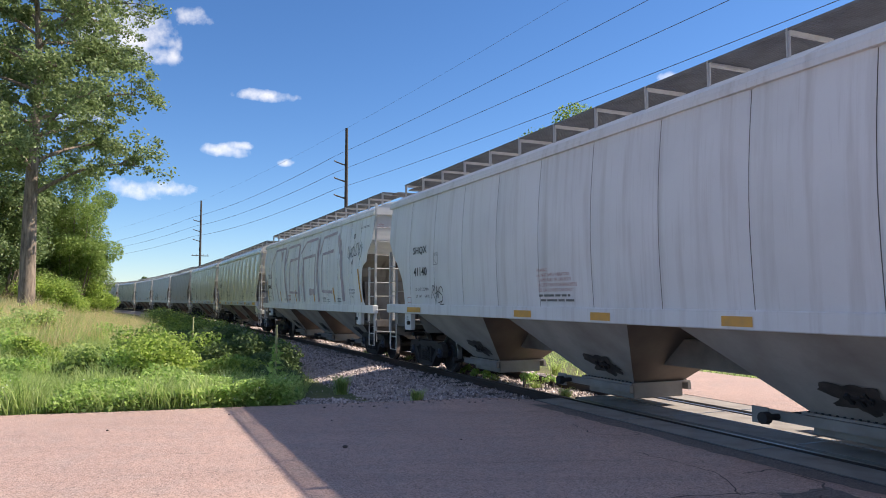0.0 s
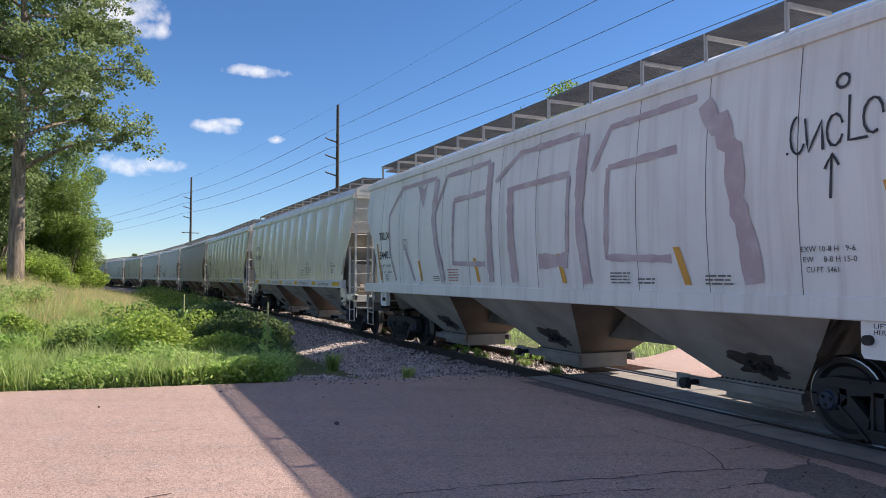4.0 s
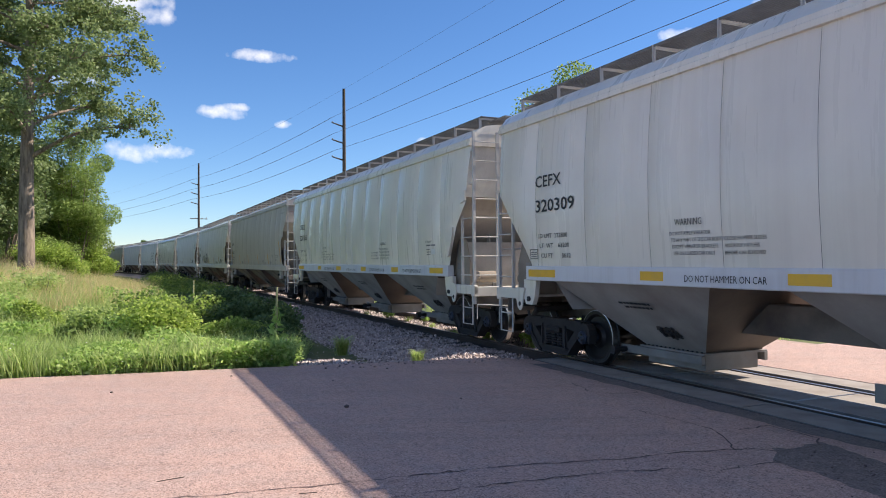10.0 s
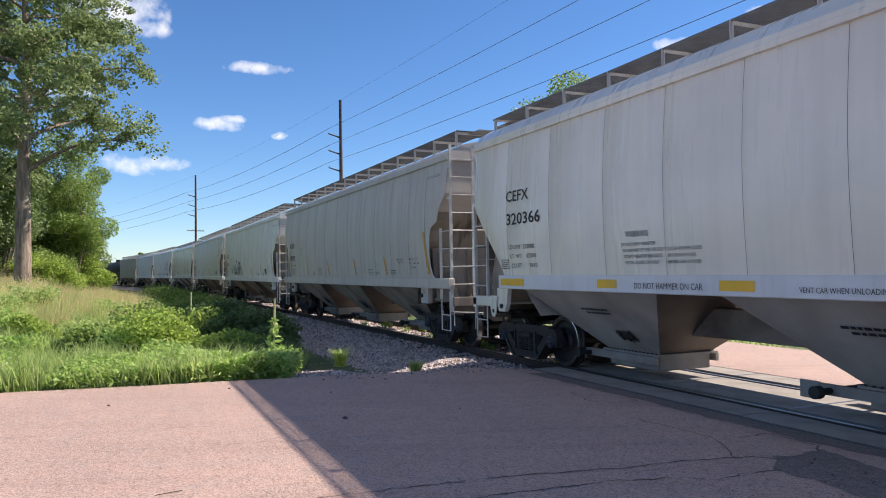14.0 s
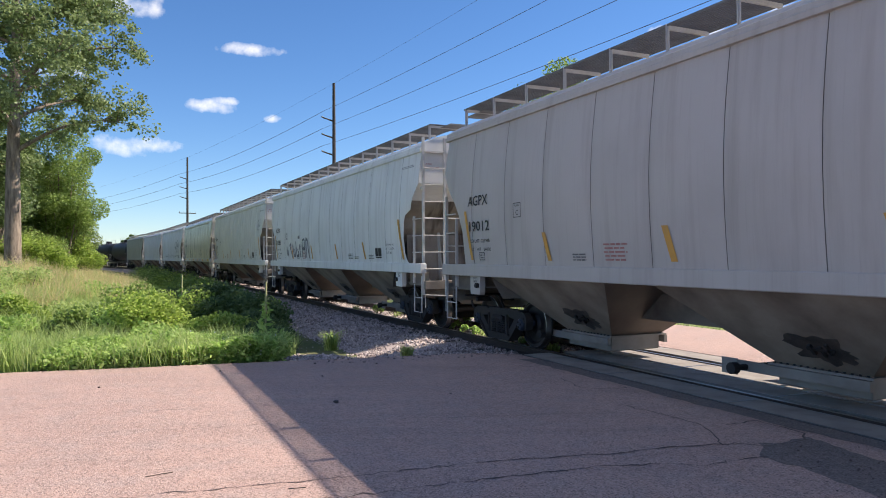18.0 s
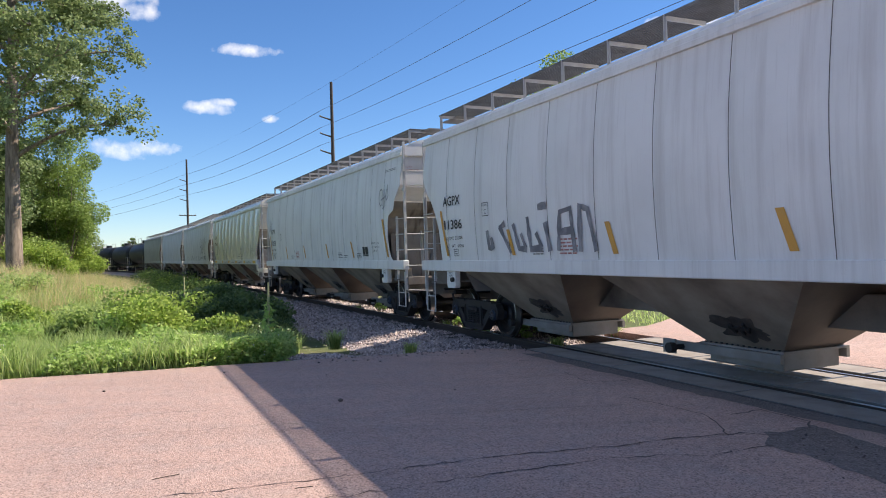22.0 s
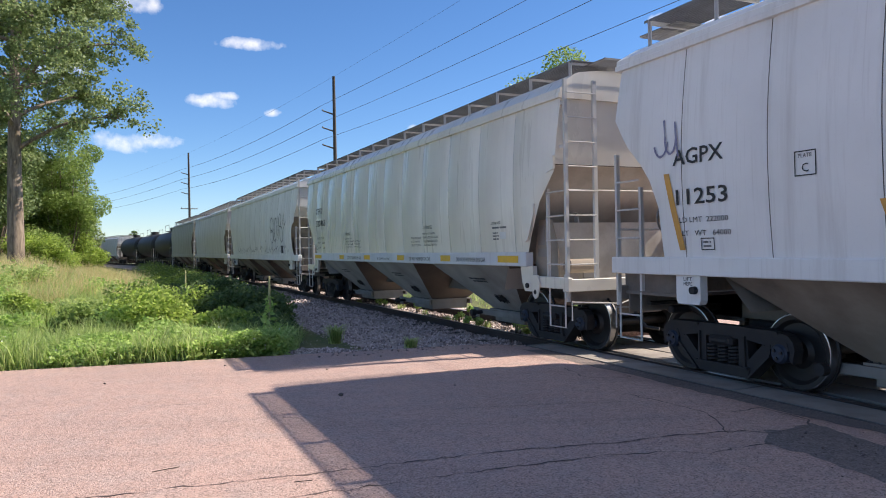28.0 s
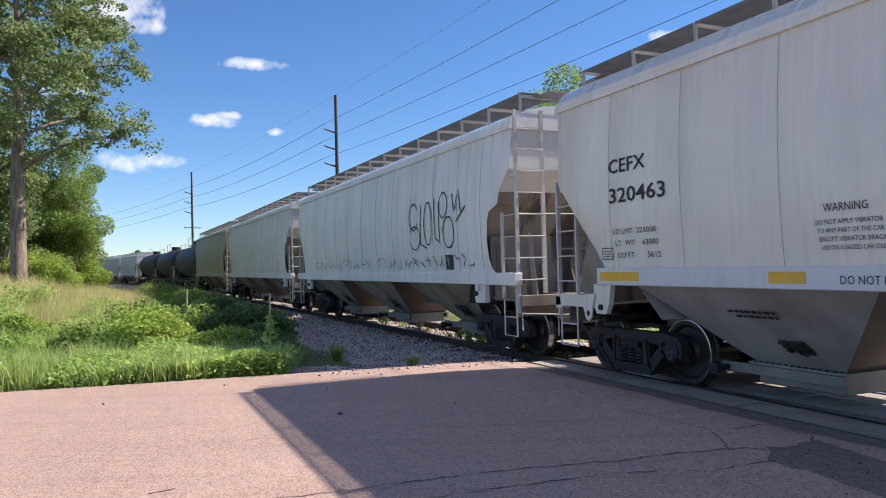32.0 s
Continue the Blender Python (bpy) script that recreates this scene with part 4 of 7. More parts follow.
def end_gear(car, st, style, paint, under, sx):
    """Platform, brackets, posts, ladders, steps and coupler at one end (sx = 1: the leading end)."""
    nm = (style, paint.name, sx)

    def mk(name, build, label="", mat=None, key="", parent=None):
        grimy = M_PLATFORM if name in ("end_platform", "corner_sill", "step_bracket") and style != "straight" else M_RAIL if name in LADDER_PARTS else paint
        return part(name, shared((*nm, name, key), lambda: build(Geo()).mesh(name, mat or grimy)), None, parent or car, label)

    def bx(g, x0, x1, *r, **k):
        return g.box(min(sx * x0, sx * x1), max(sx * x0, sx * x1), *r, **k)
    part("end_wall", shared((*nm, "wall"), lambda: end_wall(st, sx).mesh("end_wall", paint)), None, car)
    if style == "straight":
        mk("end_platform", lambda g: bx(bx(g, 8.30, 8.46, -1.56, 1.56, 1.02, 1.22, c=0.01), 7.5, 8.31, -1.50, 1.50, 1.09, 1.13))
    else:
        mk("end_platform", lambda g: bx(bx(g, 8.34, 8.46, -1.5, 1.5, 0.98, 1.18, c=0.01), 7.3, 8.35, -1.42, 1.42, 1.06, 1.10))
    for side in (-1, 1):
        y = side * 1.53
        z0 = st["sill"][0]
        # each jack hole is a solid dark plug, its shade put into the colour
        if style == "straight":
            mk("jacking_bracket", lambda g: g.slab([(sx * 6.98, z0 + 0.01), (sx * 7.40, z0 + 0.01), (sx * 7.40, 1.10), (sx * 7.34, 0.98), (sx * 7.12, 0.98), (sx * 7.04, 1.12)], y - 0.03, y + 0.055), key=side)
            mk("jack_hole_plug", lambda g: g.tube((sx * 7.22, y - 0.06, 1.08), (sx * 7.22, y + 0.065, 1.08), 0.045, 12), mat=M_TRUCK, key=side)
        else:
            mk("jacking_bracket", lambda g: g.slab([(sx * 6.73, z0 + 0.04), (sx * 7.15, z0 + 0.04), (sx * 7.15, 1.05), (sx * 7.12, 1.0), (sx * 6.76, 1.0), (sx * 6.73, 1.05)], y - 0.03, y + 0.085), key=side)
            mk("jack_hole_plug", lambda g: g.tube((sx * 6.82, y - 0.09, 1.18), (sx * 6.82, y + 0.09, 1.18), 0.05, 12), mat=M_TRUCK, key=side)
        if style == "straight":
            mk("corner_sill", lambda g: bx(g, 7.40, 8.46, y - 0.03, y + 0.06, 1.06, 1.25, c=0.012), key=side)
            mk("jacking_lug", lambda g: g.slab([(sx * 7.34, 1.27), (sx * 7.60, 1.27), (sx * 7.66, 1.12), (sx * 7.58, 0.90), (sx * 7.50, 0.86), (sx * 7.43, 0.92), (sx * 7.40, 1.10)], y + side * 0.05 - 0.012, y + side * 0.05 + 0.012), key=side)
            mk("jack_hole_plug", lambda g: g.tube((sx * 7.51, y + side * 0.03, 0.98), (sx * 7.51, y + side * 0.066, 0.98), 0.042, 12), mat=M_TRUCK, key=("lug", side))
        else:
            # recessed underframe web below the sill, and the bracket that carries the corner steps
            mk("corner_sill", lambda g: bx(g, 7.16, 8.40, side * 1.36 - 0.02, side * 1.36 + 0.02, 1.08, z0 + 0.02), key=side)
            if sx > 0:
                mk("step_bracket", lambda g: g.slab([(8.16, 1.16), (8.42, 1.16), (8.42, 0.98), (8.35, 0.78), (8.25, 0.78), (8.18, 0.94)], side * 1.46 - 0.015, side * 1.46 + 0.015), key=side)
        # side ladder: two stiles, four rungs and the stirrup below
        top = 2.72 if sx > 0 else 2.55
        lad = mk("side_ladder", lambda g: bx(g, 7.83, 7.875, y - 0.02, y + 0.03, 1.12, top), key=side)
        mk("stile", lambda g: bx(g, 8.34, 8.385, y - 0.025, y + 0.035, 0.9, 3.05 if sx < 0 else 1.3), key=side, parent=lad)
        for k in range(4):
            z = 1.46 + 0.395 * k
            mk("rung", lambda g: g.tube((sx * 7.85, y + side * 0.03, z), (sx * 8.36, y + side * 0.03, z), 0.013, 6), key=(side, k), parent=lad)
        mk("stirrup_step", lambda g: g.pipe([(sx * 7.88, y, 1.1), (sx * 7.88, y, 0.44), (sx * 8.33, y, 0.44), (sx * 8.33, y, 1.1)], 0.016, 6), key=side, parent=lad)
        mk("rung", lambda g: g.tube((sx * 7.88, y, 0.78), (sx * 8.33, y, 0.78), 0.013, 6), key=(side, "low"), parent=lad)
    if sx > 0:
        lad = mk("end_ladder", lambda g: g.box(8.345, 8.40, -1.535, -1.48, 0.86, st["walk"] - 0.36), "tall end ladder with round rungs")
        mk("stile", lambda g: g.box(8.38, 8.43, -1.00, -0.93, 1.2, st["walk"] - 0.36), parent=lad)
        for k in range(8):
            z = 1.46 + 0.395 * k
            mk("rung", lambda g: g.tube((8.43, -1.50, z), (8.43, -0.96, z), 0.012, 6), key=("end", k), parent=lad)
        for z in (3.35, 4.05):
            mk("ladder_bracket", lambda g: g.box(8.2, 8.36, -1.52, -1.48, z, z + 0.05), key=z, parent=lad)
    else:
        def wheel(g):
            x, c, r = -8.34, (-0.55, 2.15), 0.28
            ring = [(x, c[0] + r * math.cos(2 * math.pi * k / 24), c[1] + r * math.sin(2 * math.pi * k / 24)) for k in range(25)]
            g.sweep(ring[:-1], 0.014, 6, 0, True)
            for k in range(5):
                a = 2 * math.pi * k / 5 + 0.3
                g.pipe([(x + 0.06, *c), (x + 0.05, c[0] + 0.15 * math.cos(a), c[1] + 0.15 * math.sin(a)), (x, c[0] + r * math.cos(a), c[1] + r * math.sin(a))], 0.010, 5)
            return g.tube((x + 0.3, *c), (x + 0.02, *c), 0.035, 10)
        mk("brake_wheel", wheel, "spoked handbrake wheel", M_GRATE)
        mk("brake_housing", lambda g: g.box(-8.2, -7.95, -0.76, -0.34, 1.95, 2.38, c=0.05), mat=M_GRATE)
        mk("brake_chain", lambda g: g.pipe([(-8.08, -0.5, 1.98), (-8.1, -0.5, 1.5), (-8.0, -0.45, 1.12)], 0.018, 6), mat=M_TRUCK)
        mk("brake_bracket", lambda g: g.box(-8.02, -7.92, -0.62, -0.48, 1.12, 1.96, c=0.01), mat=under)
        mk("air_tank", lambda g: g.lathe([(0.15, 0), (0.18, 0.12), (0.25, 0.19), (1.05, 0.19), (1.12, 0.12), (1.15, 0)], 16, "y", (-7.75, 0, 1.38)), mat=under)
        mk("valve", lambda g: g.box(-7.95, -7.7, -0.25, 0.0, 1.14, 1.5, c=0.04).tube((-7.8, -0.12, 1.4), (-7.8, 0.4, 1.4), 0.03, 8), mat=M_TRUCK)
    # the end sill and the draft sill that carries the coupler
    mk("end_sill", lambda g: bx(g, 8.28, 8.31, -1.40, 1.40, 0.80, 1.06).add([(sx * 8.295, y, z) for y, z in ((-0.75, 0.80), (0.75, 0.80), (0.45, 0.60), (-0.45, 0.60))], [(0, 1, 2, 3)]), mat=M_PLATFORM)
    mk("draft_sill", lambda g: bx(g, 7.35, 8.36, -0.20, 0.20, 0.66, 1.06, c=0.02), mat=M_PLATFORM)
    mk("brake_rigging", lambda g: bx(g, 7.75, 7.85, -1.1, 0.9, 0.80, 0.90, c=0.02).tube((sx * 8.1, -1.2, 0.92), (sx * 8.1, 1.2, 0.92), 0.03, 8), mat=M_TRUCK)
    if style == "straight":
        part("bolster_sheet", shared(("straight", "bsheet", sx), lambda: bx(Geo(), 7.66, 7.69, -1.34, 1.34, 1.13, 2.16).mesh("bolster_sheet", U_BROWN)), None, car, "dusty pale upright end sheet")
    if style == "round":
        part("bolster_sheet", shared(("round", "bsheet", sx), lambda: bx(Geo(), 7.22, 7.25, -1.46, 1.46, 1.13, 2.30).mesh("bolster_sheet", U_STAIN)), None, car, "tan upright sheet streaked with rust")
        for y in (-1.1, -0.35, 0.35, 1.1):
            mk("stiffener", lambda g: g.slab([(sx * 7.25, 1.13), (sx * 7.55, 1.13), (sx * 7.28, 1.75), (sx * 7.25, 1.75)], y - 0.012, y + 0.012), mat=U_STAIN, key=y)
    if style == "straight":
        for side in (-1, 1):
            y = side * 1.37
            web = mk("web_plate", lambda g: g.slab([(sx * 7.22, 1.13), (sx * 7.92, 1.13), (sx * 7.92, 1.7), (sx * 7.72, 2.22), (sx * 7.36, 2.22), (sx * 7.20, 1.7)], y - 0.012, y + 0.012), mat=U_TAN, key=side)
            mk("data_placard", lambda g: bx(bx(g, 7.30, 7.52, y + side * 0.014, y + side * 0.018, 1.78, 2.12), 7.30, 7.62, y + side * 0.014, y + side * 0.018, 1.58, 1.72), mat=M_GATE, key=side, parent=web)
            mk("air_reservoir", lambda g: g.lathe([(side * 1.32, 0), (side * 1.31, 0.08), (side * 1.26, 0.12), (side * 0.7, 0.12)], 14, "y", (sx * 8.02, 0, 1.42)), mat=U_TAN, key=side)
    for y in (-0.72, 0.72):
        mk("end_post", lambda g: g.slab([(sx * 7.55, 1.13), (sx * 7.75, 1.13), (sx * 7.55, 2.35), (sx * 7.45, 2.35)], y - 0.012, y + 0.012), mat=under, key=y)
    zr = 1.98 if sx < 0 else 2.66
    mk("grab_rail", lambda g: g.pipe([(sx * 8.38, -1.5, zr), (sx * 8.40, 0, zr), (sx * 8.38, 1.5, zr)], 0.014, 6))
    mk("uncoupling_lever", lambda g: g.pipe([(sx * 8.47, -1.5, 0.56), (sx * 8.47, -1.5, 0.86), (sx * 8.55, -0.6, 0.80), (sx * 8.5, -0.2, 0.90)], 0.012, 6))
    mk("coupler", lambda g: bx(bx(g, 8.2, 8.85, -0.10, 0.10, 0.76, 0.98, c=0.03), 8.80, 9.06, -0.17, 0.15, 0.70, 1.02, c=0.05), mat=M_TRUCK)
    mk("brake_hose", lambda g: g.pipe([(sx * 8.5, -0.35, 0.85), (sx * 8.62, -0.34, 0.6), (sx * 8.8, -0.3, 0.42), (sx * 9.0, -0.2, 0.40)], 0.028, 6), mat=M_BLACK)


def tank(label):
    car = thing("tank_car", label, "tank car", "cars of the train")
    barrel = Geo().lathe([(-7.9, 0.0), (-7.85, 0.6), (-7.6, 1.15), (-7.2, 1.42), (-6.8, 1.5), (6.8, 1.5), (7.2, 1.42), (7.6, 1.15), (7.85, 0.6), (7.9, 0.0)], 32, "x", (0, 0, 2.75))
    part("barrel", shared("barrel", lambda: barrel.mesh("barrel", M_BLACK, True)), None, car)
    part("dome_housing", shared("dome", lambda: Geo().lathe([(4.2, 0.5), (4.65, 0.5), (4.7, 0.45), (4.7, 0)], 16, "z").mesh("dome_housing", M_BLACK, True)), None, car)
    rail_g = Geo()
    for y in (-0.8, 0.8):
        rail_g.pipe([(-1.6, y, 4.2), (-1.6, y, 4.95), (1.6, y, 4.95), (1.6, y, 4.2)], 0.025, 6)
    rail_g.box(-1.6, 1.6, -0.9, 0.9, 4.22, 4.26)
    part("dome_platform", shared("dplat", lambda: rail_g.mesh("dome_platform", M_GRATE)), None, car)
    part("underframe", shared("tframe", lambda: Geo().box(-8.7, 8.7, -0.3, 0.3, 0.8, 1.2, c=0.02).box(-8.8, -6.2, -1.4, 1.4, 1.1, 1.25, c=0.02).box(6.2, 8.8, -1.4, 1.4, 1.1, 1.25, c=0.02).box(-7.0, -6.4, -1.2, 1.2, 1.2, 1.9, c=0.05).box(6.4, 7.0, -1.2, 1.2, 1.2, 1.9, c=0.05).mesh("underframe", M_BLACK)), None, car)
    for sx in (-1, 1):
        for side in (-1, 1):
            part("end_railing", shared(("trail", sx, side), lambda: Geo().pipe([(sx * 6.9, side * 1.45, 1.2), (sx * 6.9, side * 1.45, 2.3), (sx * 8.7, side * 1.45, 2.3), (sx * 8.7, side * 1.45, 0.5)], 0.022, 6).mesh("end_railing", M_GRATE)), None, car)
        part("coupler", shared(("tcoup", sx), lambda: Geo().box(min(sx * 8.6, sx * 9.2), max(sx * 8.6, sx * 9.2), -0.12, 0.12, 0.74, 1.0, c=0.03).mesh("coupler", M_TRUCK)), None, car)
        truck(car, sx * 6.9)
    return car


P_WHITE = car_paint("chalky_white_paint", (0.80, 0.79, 0.77), (0.42, 0.38, 0.34), 0.45)
P_GREY = car_paint("pale_grey_paint", (0.70, 0.69, 0.69), (0.40, 0.36, 0.33), 0.5)
P_CREAM = car_paint("warm_grey_paint", (0.78, 0.73, 0.645), (0.52, 0.46, 0.39), 0.22, 0.24, 0.35)
P_BEIGE = car_paint("dusty_beige_paint", (0.52, 0.475, 0.44), (0.32, 0.27, 0.235), 0.5)
P_OLIVE = car_paint("olive_grey_paint", (0.38, 0.365, 0.29), (0.24, 0.21, 0.165), 0.5)
P_SILL = car_paint("white_sill_band", (0.68, 0.68, 0.69), (0.45, 0.42, 0.4), 0.4)
U_TAN = worn("grain_dust", (0.34, 0.285, 0.225), (0.12, 0.085, 0.065), 0.8, 0, 1.2, 0.85)
U_GREY = worn("underbody_grey", (0.42, 0.395, 0.36), (0.20, 0.165, 0.14), 0.6, 0, 1.0, 0.8)
U_SEAM = worn("seam_dirt", (0.20, 0.18, 0.165), (0.10, 0.085, 0.075), 0.8, 0, 1.0, 0.8)
U_RUST = worn("rusty_slope", (0.165, 0.125, 0.10), (0.065, 0.047, 0.037), 0.6, 0, 1.0, 0.85)
M_GATE = worn("gate_grey", (0.30, 0.275, 0.245), (0.13, 0.10, 0.085), 0.7, 0, 2.0)
M_GREASE = worn("black_grease", (0.045, 0.038, 0.034), (0.12, 0.095, 0.08), 0.6, 0, 5.0, 0.8, 0.3)


def stained():
    """Grain dust on the slope sheets, with rusty runs down the slope."""
    m, n, l, b = shade("stained_slope", (0.4, 0.33, 0.26), 0.8)
    co = n.new("ShaderNodeTexCoord").outputs["Object"]
    run = noise_of(n, l, co, 1.0, 4, 0.5, (0.5, 2.3, 0.5))
    blot, fine = noise_of(n, l, co, 1.4), noise_of(n, l, co, 30)
    c = blend(n, l, blot, (0.30, 0.265, 0.225), (0.19, 0.16, 0.135), 0.4, 0.65, 0.8)
    c = blend(n, l, run, c, (0.05, 0.034, 0.026), 0.49, 0.61, 0.92)
    c = blend(n, l, fine, c, (0.16, 0.11, 0.08), 0.6, 0.75, 0.5)
    l.new(c, b.inputs["Base Color"])
    relief(n, l, b, fine, 0.15, 0.01)
    return m


U_STAIN = stained()
U_BROWN = worn("dusty_slope", (0.50, 0.46, 0.41), (0.27, 0.22, 0.18), 0.7, 0, 1.5, 0.85)
M_RAIL = car_paint("chipped_ladder_paint", (0.60, 0.585, 0.56), (0.25, 0.20, 0.17), 0.6)
M_PLATFORM = worn("grimy_platform", (0.24, 0.205, 0.175), (0.09, 0.07, 0.06), 0.75, 0, 2.0, 0.85)

# length of each car over its couplers, leading car first
LENGTHS = [18.05, 18.12, 17.99, 17.90, 17.98, 18.07, 18.17, 18.00, 18.16, 18.12, 18.01, 18.05, 17.8, 17.8, 17.8, 18.1, 18.1, 18.1]
cars = []
cars.append(hopper("round", P_GREY, "pale grey covered hopper car at the head of the string", U_GREY))
cars.append(hopper("barrel", P_GREY, "pale grey covered hopper car with black stencilled marks", U_GREY))
cars.append(hopper("round", P_WHITE, "white covered hopper car with faded mauve graffiti", U_GREY))
cars.append(hopper("straight", P_CREAM, "warm grey covered hopper car with a white sill stripe", U_GREY, P_SILL))
cars.append(hopper("straight", P_CREAM, "warm grey covered hopper car with yellow reflectors on its sill", U_GREY, P_SILL))
cars.append(hopper("round", P_BEIGE, "dusty beige-grey covered hopper car with rounded sides", U_TAN))
cars.append(hopper("round", P_WHITE, "chalky white covered hopper car with grey painted scrawl", U_TAN))
cars.append(hopper("round", P_WHITE, "chalky white covered hopper car with orange reflectors", U_TAN))
cars.append(hopper("straight", P_CREAM, "warm grey covered hopper car with yellow and white sill", U_GREY, P_SILL))
cars.append(hopper("round", P_WHITE, "streaked white covered hopper car with outlined graffiti", U_TAN))
cars.append(hopper("round", P_GREY, "white covered hopper car in the middle of the train", U_TAN))
cars.append(hopper("round", P_OLIVE, "olive-grey covered hopper car ahead of the tank cars", U_TAN))
for i in range(3):
    cars.append(tank("glossy black tank car with a dome platform"))
for i in range(3):
    cars.append(hopper("round", P_GREY, "grey covered hopper car behind the tank cars", U_GREY))

# ---- lettering, reflectors and painted marks on the cars' near sides ----


def lay(me, st, lift):
    """Bend a flat mark in x, z onto the curved car side."""
    for v in me.vertices:
        if st is not ST:
            v.co.z += 0.06
        v.co.y = -(side_y(st, v.co.z) + lift)


def stencil(car, st, text, x0, z0, cap, width, mat, name="stencil", label=""):
    """A line of lettering: left end, base line, height of capitals and total width."""
    cu = bpy.data.curves.new("stencil", "FONT")
    cu.body, cu.size, cu.resolution_u, cu.offset = text, 1.0, 2, 0.012 if cap > 0.1 else 0.0
    ob = bpy.data.objects.new("stencil", cu)
    me = bpy.data.meshes.new_from_object(ob)
    bpy.data.objects.remove(ob)
    co = np.array([v.co for v in me.vertices])
    lo, hi = co.min(0), co.max(0)
    for v in me.vertices:
        v.co = (x0 + (v.co.x - lo[0]) / (hi[0] - lo[0]) * width, 0, z0 + (v.co.y - lo[1]) / (hi[1] - lo[1]) * cap)
    lay(me, st, 0.0135)
    me.materials.append(mat)
    return part(name, me, None, car, label or "stencilled lettering on the car side")


def mark(car, st, polys, mat, name, label="", lift=0.013):
    """Flat painted shapes given as outlines in x, z."""
    g = Geo()
    for q in polys:
        g.add([(x, 0, z) for x, z in q], [tuple(range(len(q)))])
    me = g.mesh(name, mat, fix=False)
    lay(me, st, lift)
    return part(name, me, None, car, label)


def bars(car, st, x0, x1, z0, z1, lines, mat, seed=1, name="small_print"):
    """Small print too fine to read: plain bars, ragged at the right."""
    rnd = random.Random(seed)
    mat = M_FINE if mat == M_INK else mat
    h = (z1 - z0) / lines
    polys = []
    for k in range(lines):
        z = z1 - (k + 0.85) * h
        e = x1 - (x1 - x0) * rnd.uniform(0, 0.18)
        x = x0 + (x1 - x0) * rnd.uniform(0, 0.06)
        while x < e:
            w = min(e - x, h * rnd.uniform(1.5, 4.0))
            polys.append([(x, z), (x + w, z), (x + w, z + 0.45 * h), (x, z + 0.45 * h)])
            x += w + h * 0.45
    return mark(car, st, polys, mat, name)


def block(car, st, x0, x1, z0, z1, mat, name, label="", slant=0.0):
    n, polys = 8, []
    for k in range(n):
        a, b = k / n, (k + 1) / n
        da, db = slant * (1 - a), slant * (1 - b)
        za, zb = z0 + (z1 - z0) * a, z0 + (z1 - z0) * b
        polys.append([(x0 + da, za), (x1 + da, za), (x1 + db, zb), (x0 + db, zb)])
    return mark(car, st, polys, mat, name, label)


def frame_box(car, st, x0, x1, z0, z1, mat, name="stencil_box"):
    t = 0.012
    return mark(car, st, [[(x0, z0), (x1, z0), (x1, z0 + t), (x0, z0 + t)], [(x0, z1 - t), (x1, z1 - t), (x1, z1), (x0, z1)],
                          [(x0, z0 + t), (x0 + t, z0 + t), (x0 + t, z1 - t), (x0, z1 - t)], [(x1 - t, z0 + t), (x1, z0 + t), (x1, z1 - t), (x1 - t, z1 - t)]], mat, name)


def stroke(car, st, lines, width, mat, name, label, lift=0.0155, wob=0.25):
    """Sprayed strokes: ribbons of uneven width along runs of points."""
    g, rnd = Geo(), random.Random(len(lines) * 7 + int(width * 1000))
    for run in lines:
        pts = []
        for a, b in zip(run[:-1], run[1:]):
            n = max(2, int(math.hypot(b[0] - a[0], b[1] - a[1]) / 0.12))
            pts += [(a[0] + (b[0] - a[0]) * i / n, a[1] + (b[1] - a[1]) * i / n) for i in range(n)]
        pts.append(run[-1])
        left, right = [], []
        for i, p in enumerate(pts):
            q, r = pts[max(0, i - 1)], pts[min(len(pts) - 1, i + 1)]
            d = Vector((r[0] - q[0], r[1] - q[1]))
            d = d.normalized() if d.length > 1e-6 else Vector((1, 0))
            w = width / 2 * (1 + wob * rnd.uniform(-1, 1))
            left.append((p[0] - d.y * w, 0, p[1] + d.x * w))
            right.append((p[0] + d.y * w, 0, p[1] - d.x * w))
        n = len(pts)
        g.add(left + right, [(i, i + 1, n + i + 1, n + i) for i in range(n - 1)])
    me = g.mesh(name, mat, fix=False)
    lay(me, st, lift)
    return part(name, me, None, car, label)


def arc(cx, cz, rx, rz, a0, a1, n=10):
    return [(cx + rx * math.cos(radians(a0 + (a1 - a0) * i / n)), cz + rz * math.sin(radians(a0 + (a1 - a0) * i / n))) for i in range(n + 1)]


M_MAUVE = worn("faded_mauve_spray", (0.47, 0.37, 0.39), (0.62, 0.56, 0.56), 0.7, 0, 3.0, 0.8)
M_SPRAY = worn("black_spray", (0.03, 0.03, 0.035), (0.10, 0.10, 0.11), 0.6, 0, 5.0)
M_SMOKE = worn("faded_grey_spray", (0.17, 0.165, 0.175), (0.44, 0.42, 0.42), 0.7, 0, 3.5, 0.9)
M_BLUE = worn("faded_violet_spray", (0.18, 0.18, 0.30), (0.4, 0.4, 0.46), 0.7, 0, 4.0, 0.8)

ST, RO, BA = STYLES["straight"], STYLES["round"], STYLES["barrel"]


PLATES = ([(7.17, 2.45), (7.60, 2.49), (7.57, 2.30), (7.38, 1.88), (7.29, 1.84)], [(8.05, 3.21), (8.20, 3.24), (8.20, 3.02), (7.98, 2.97)])


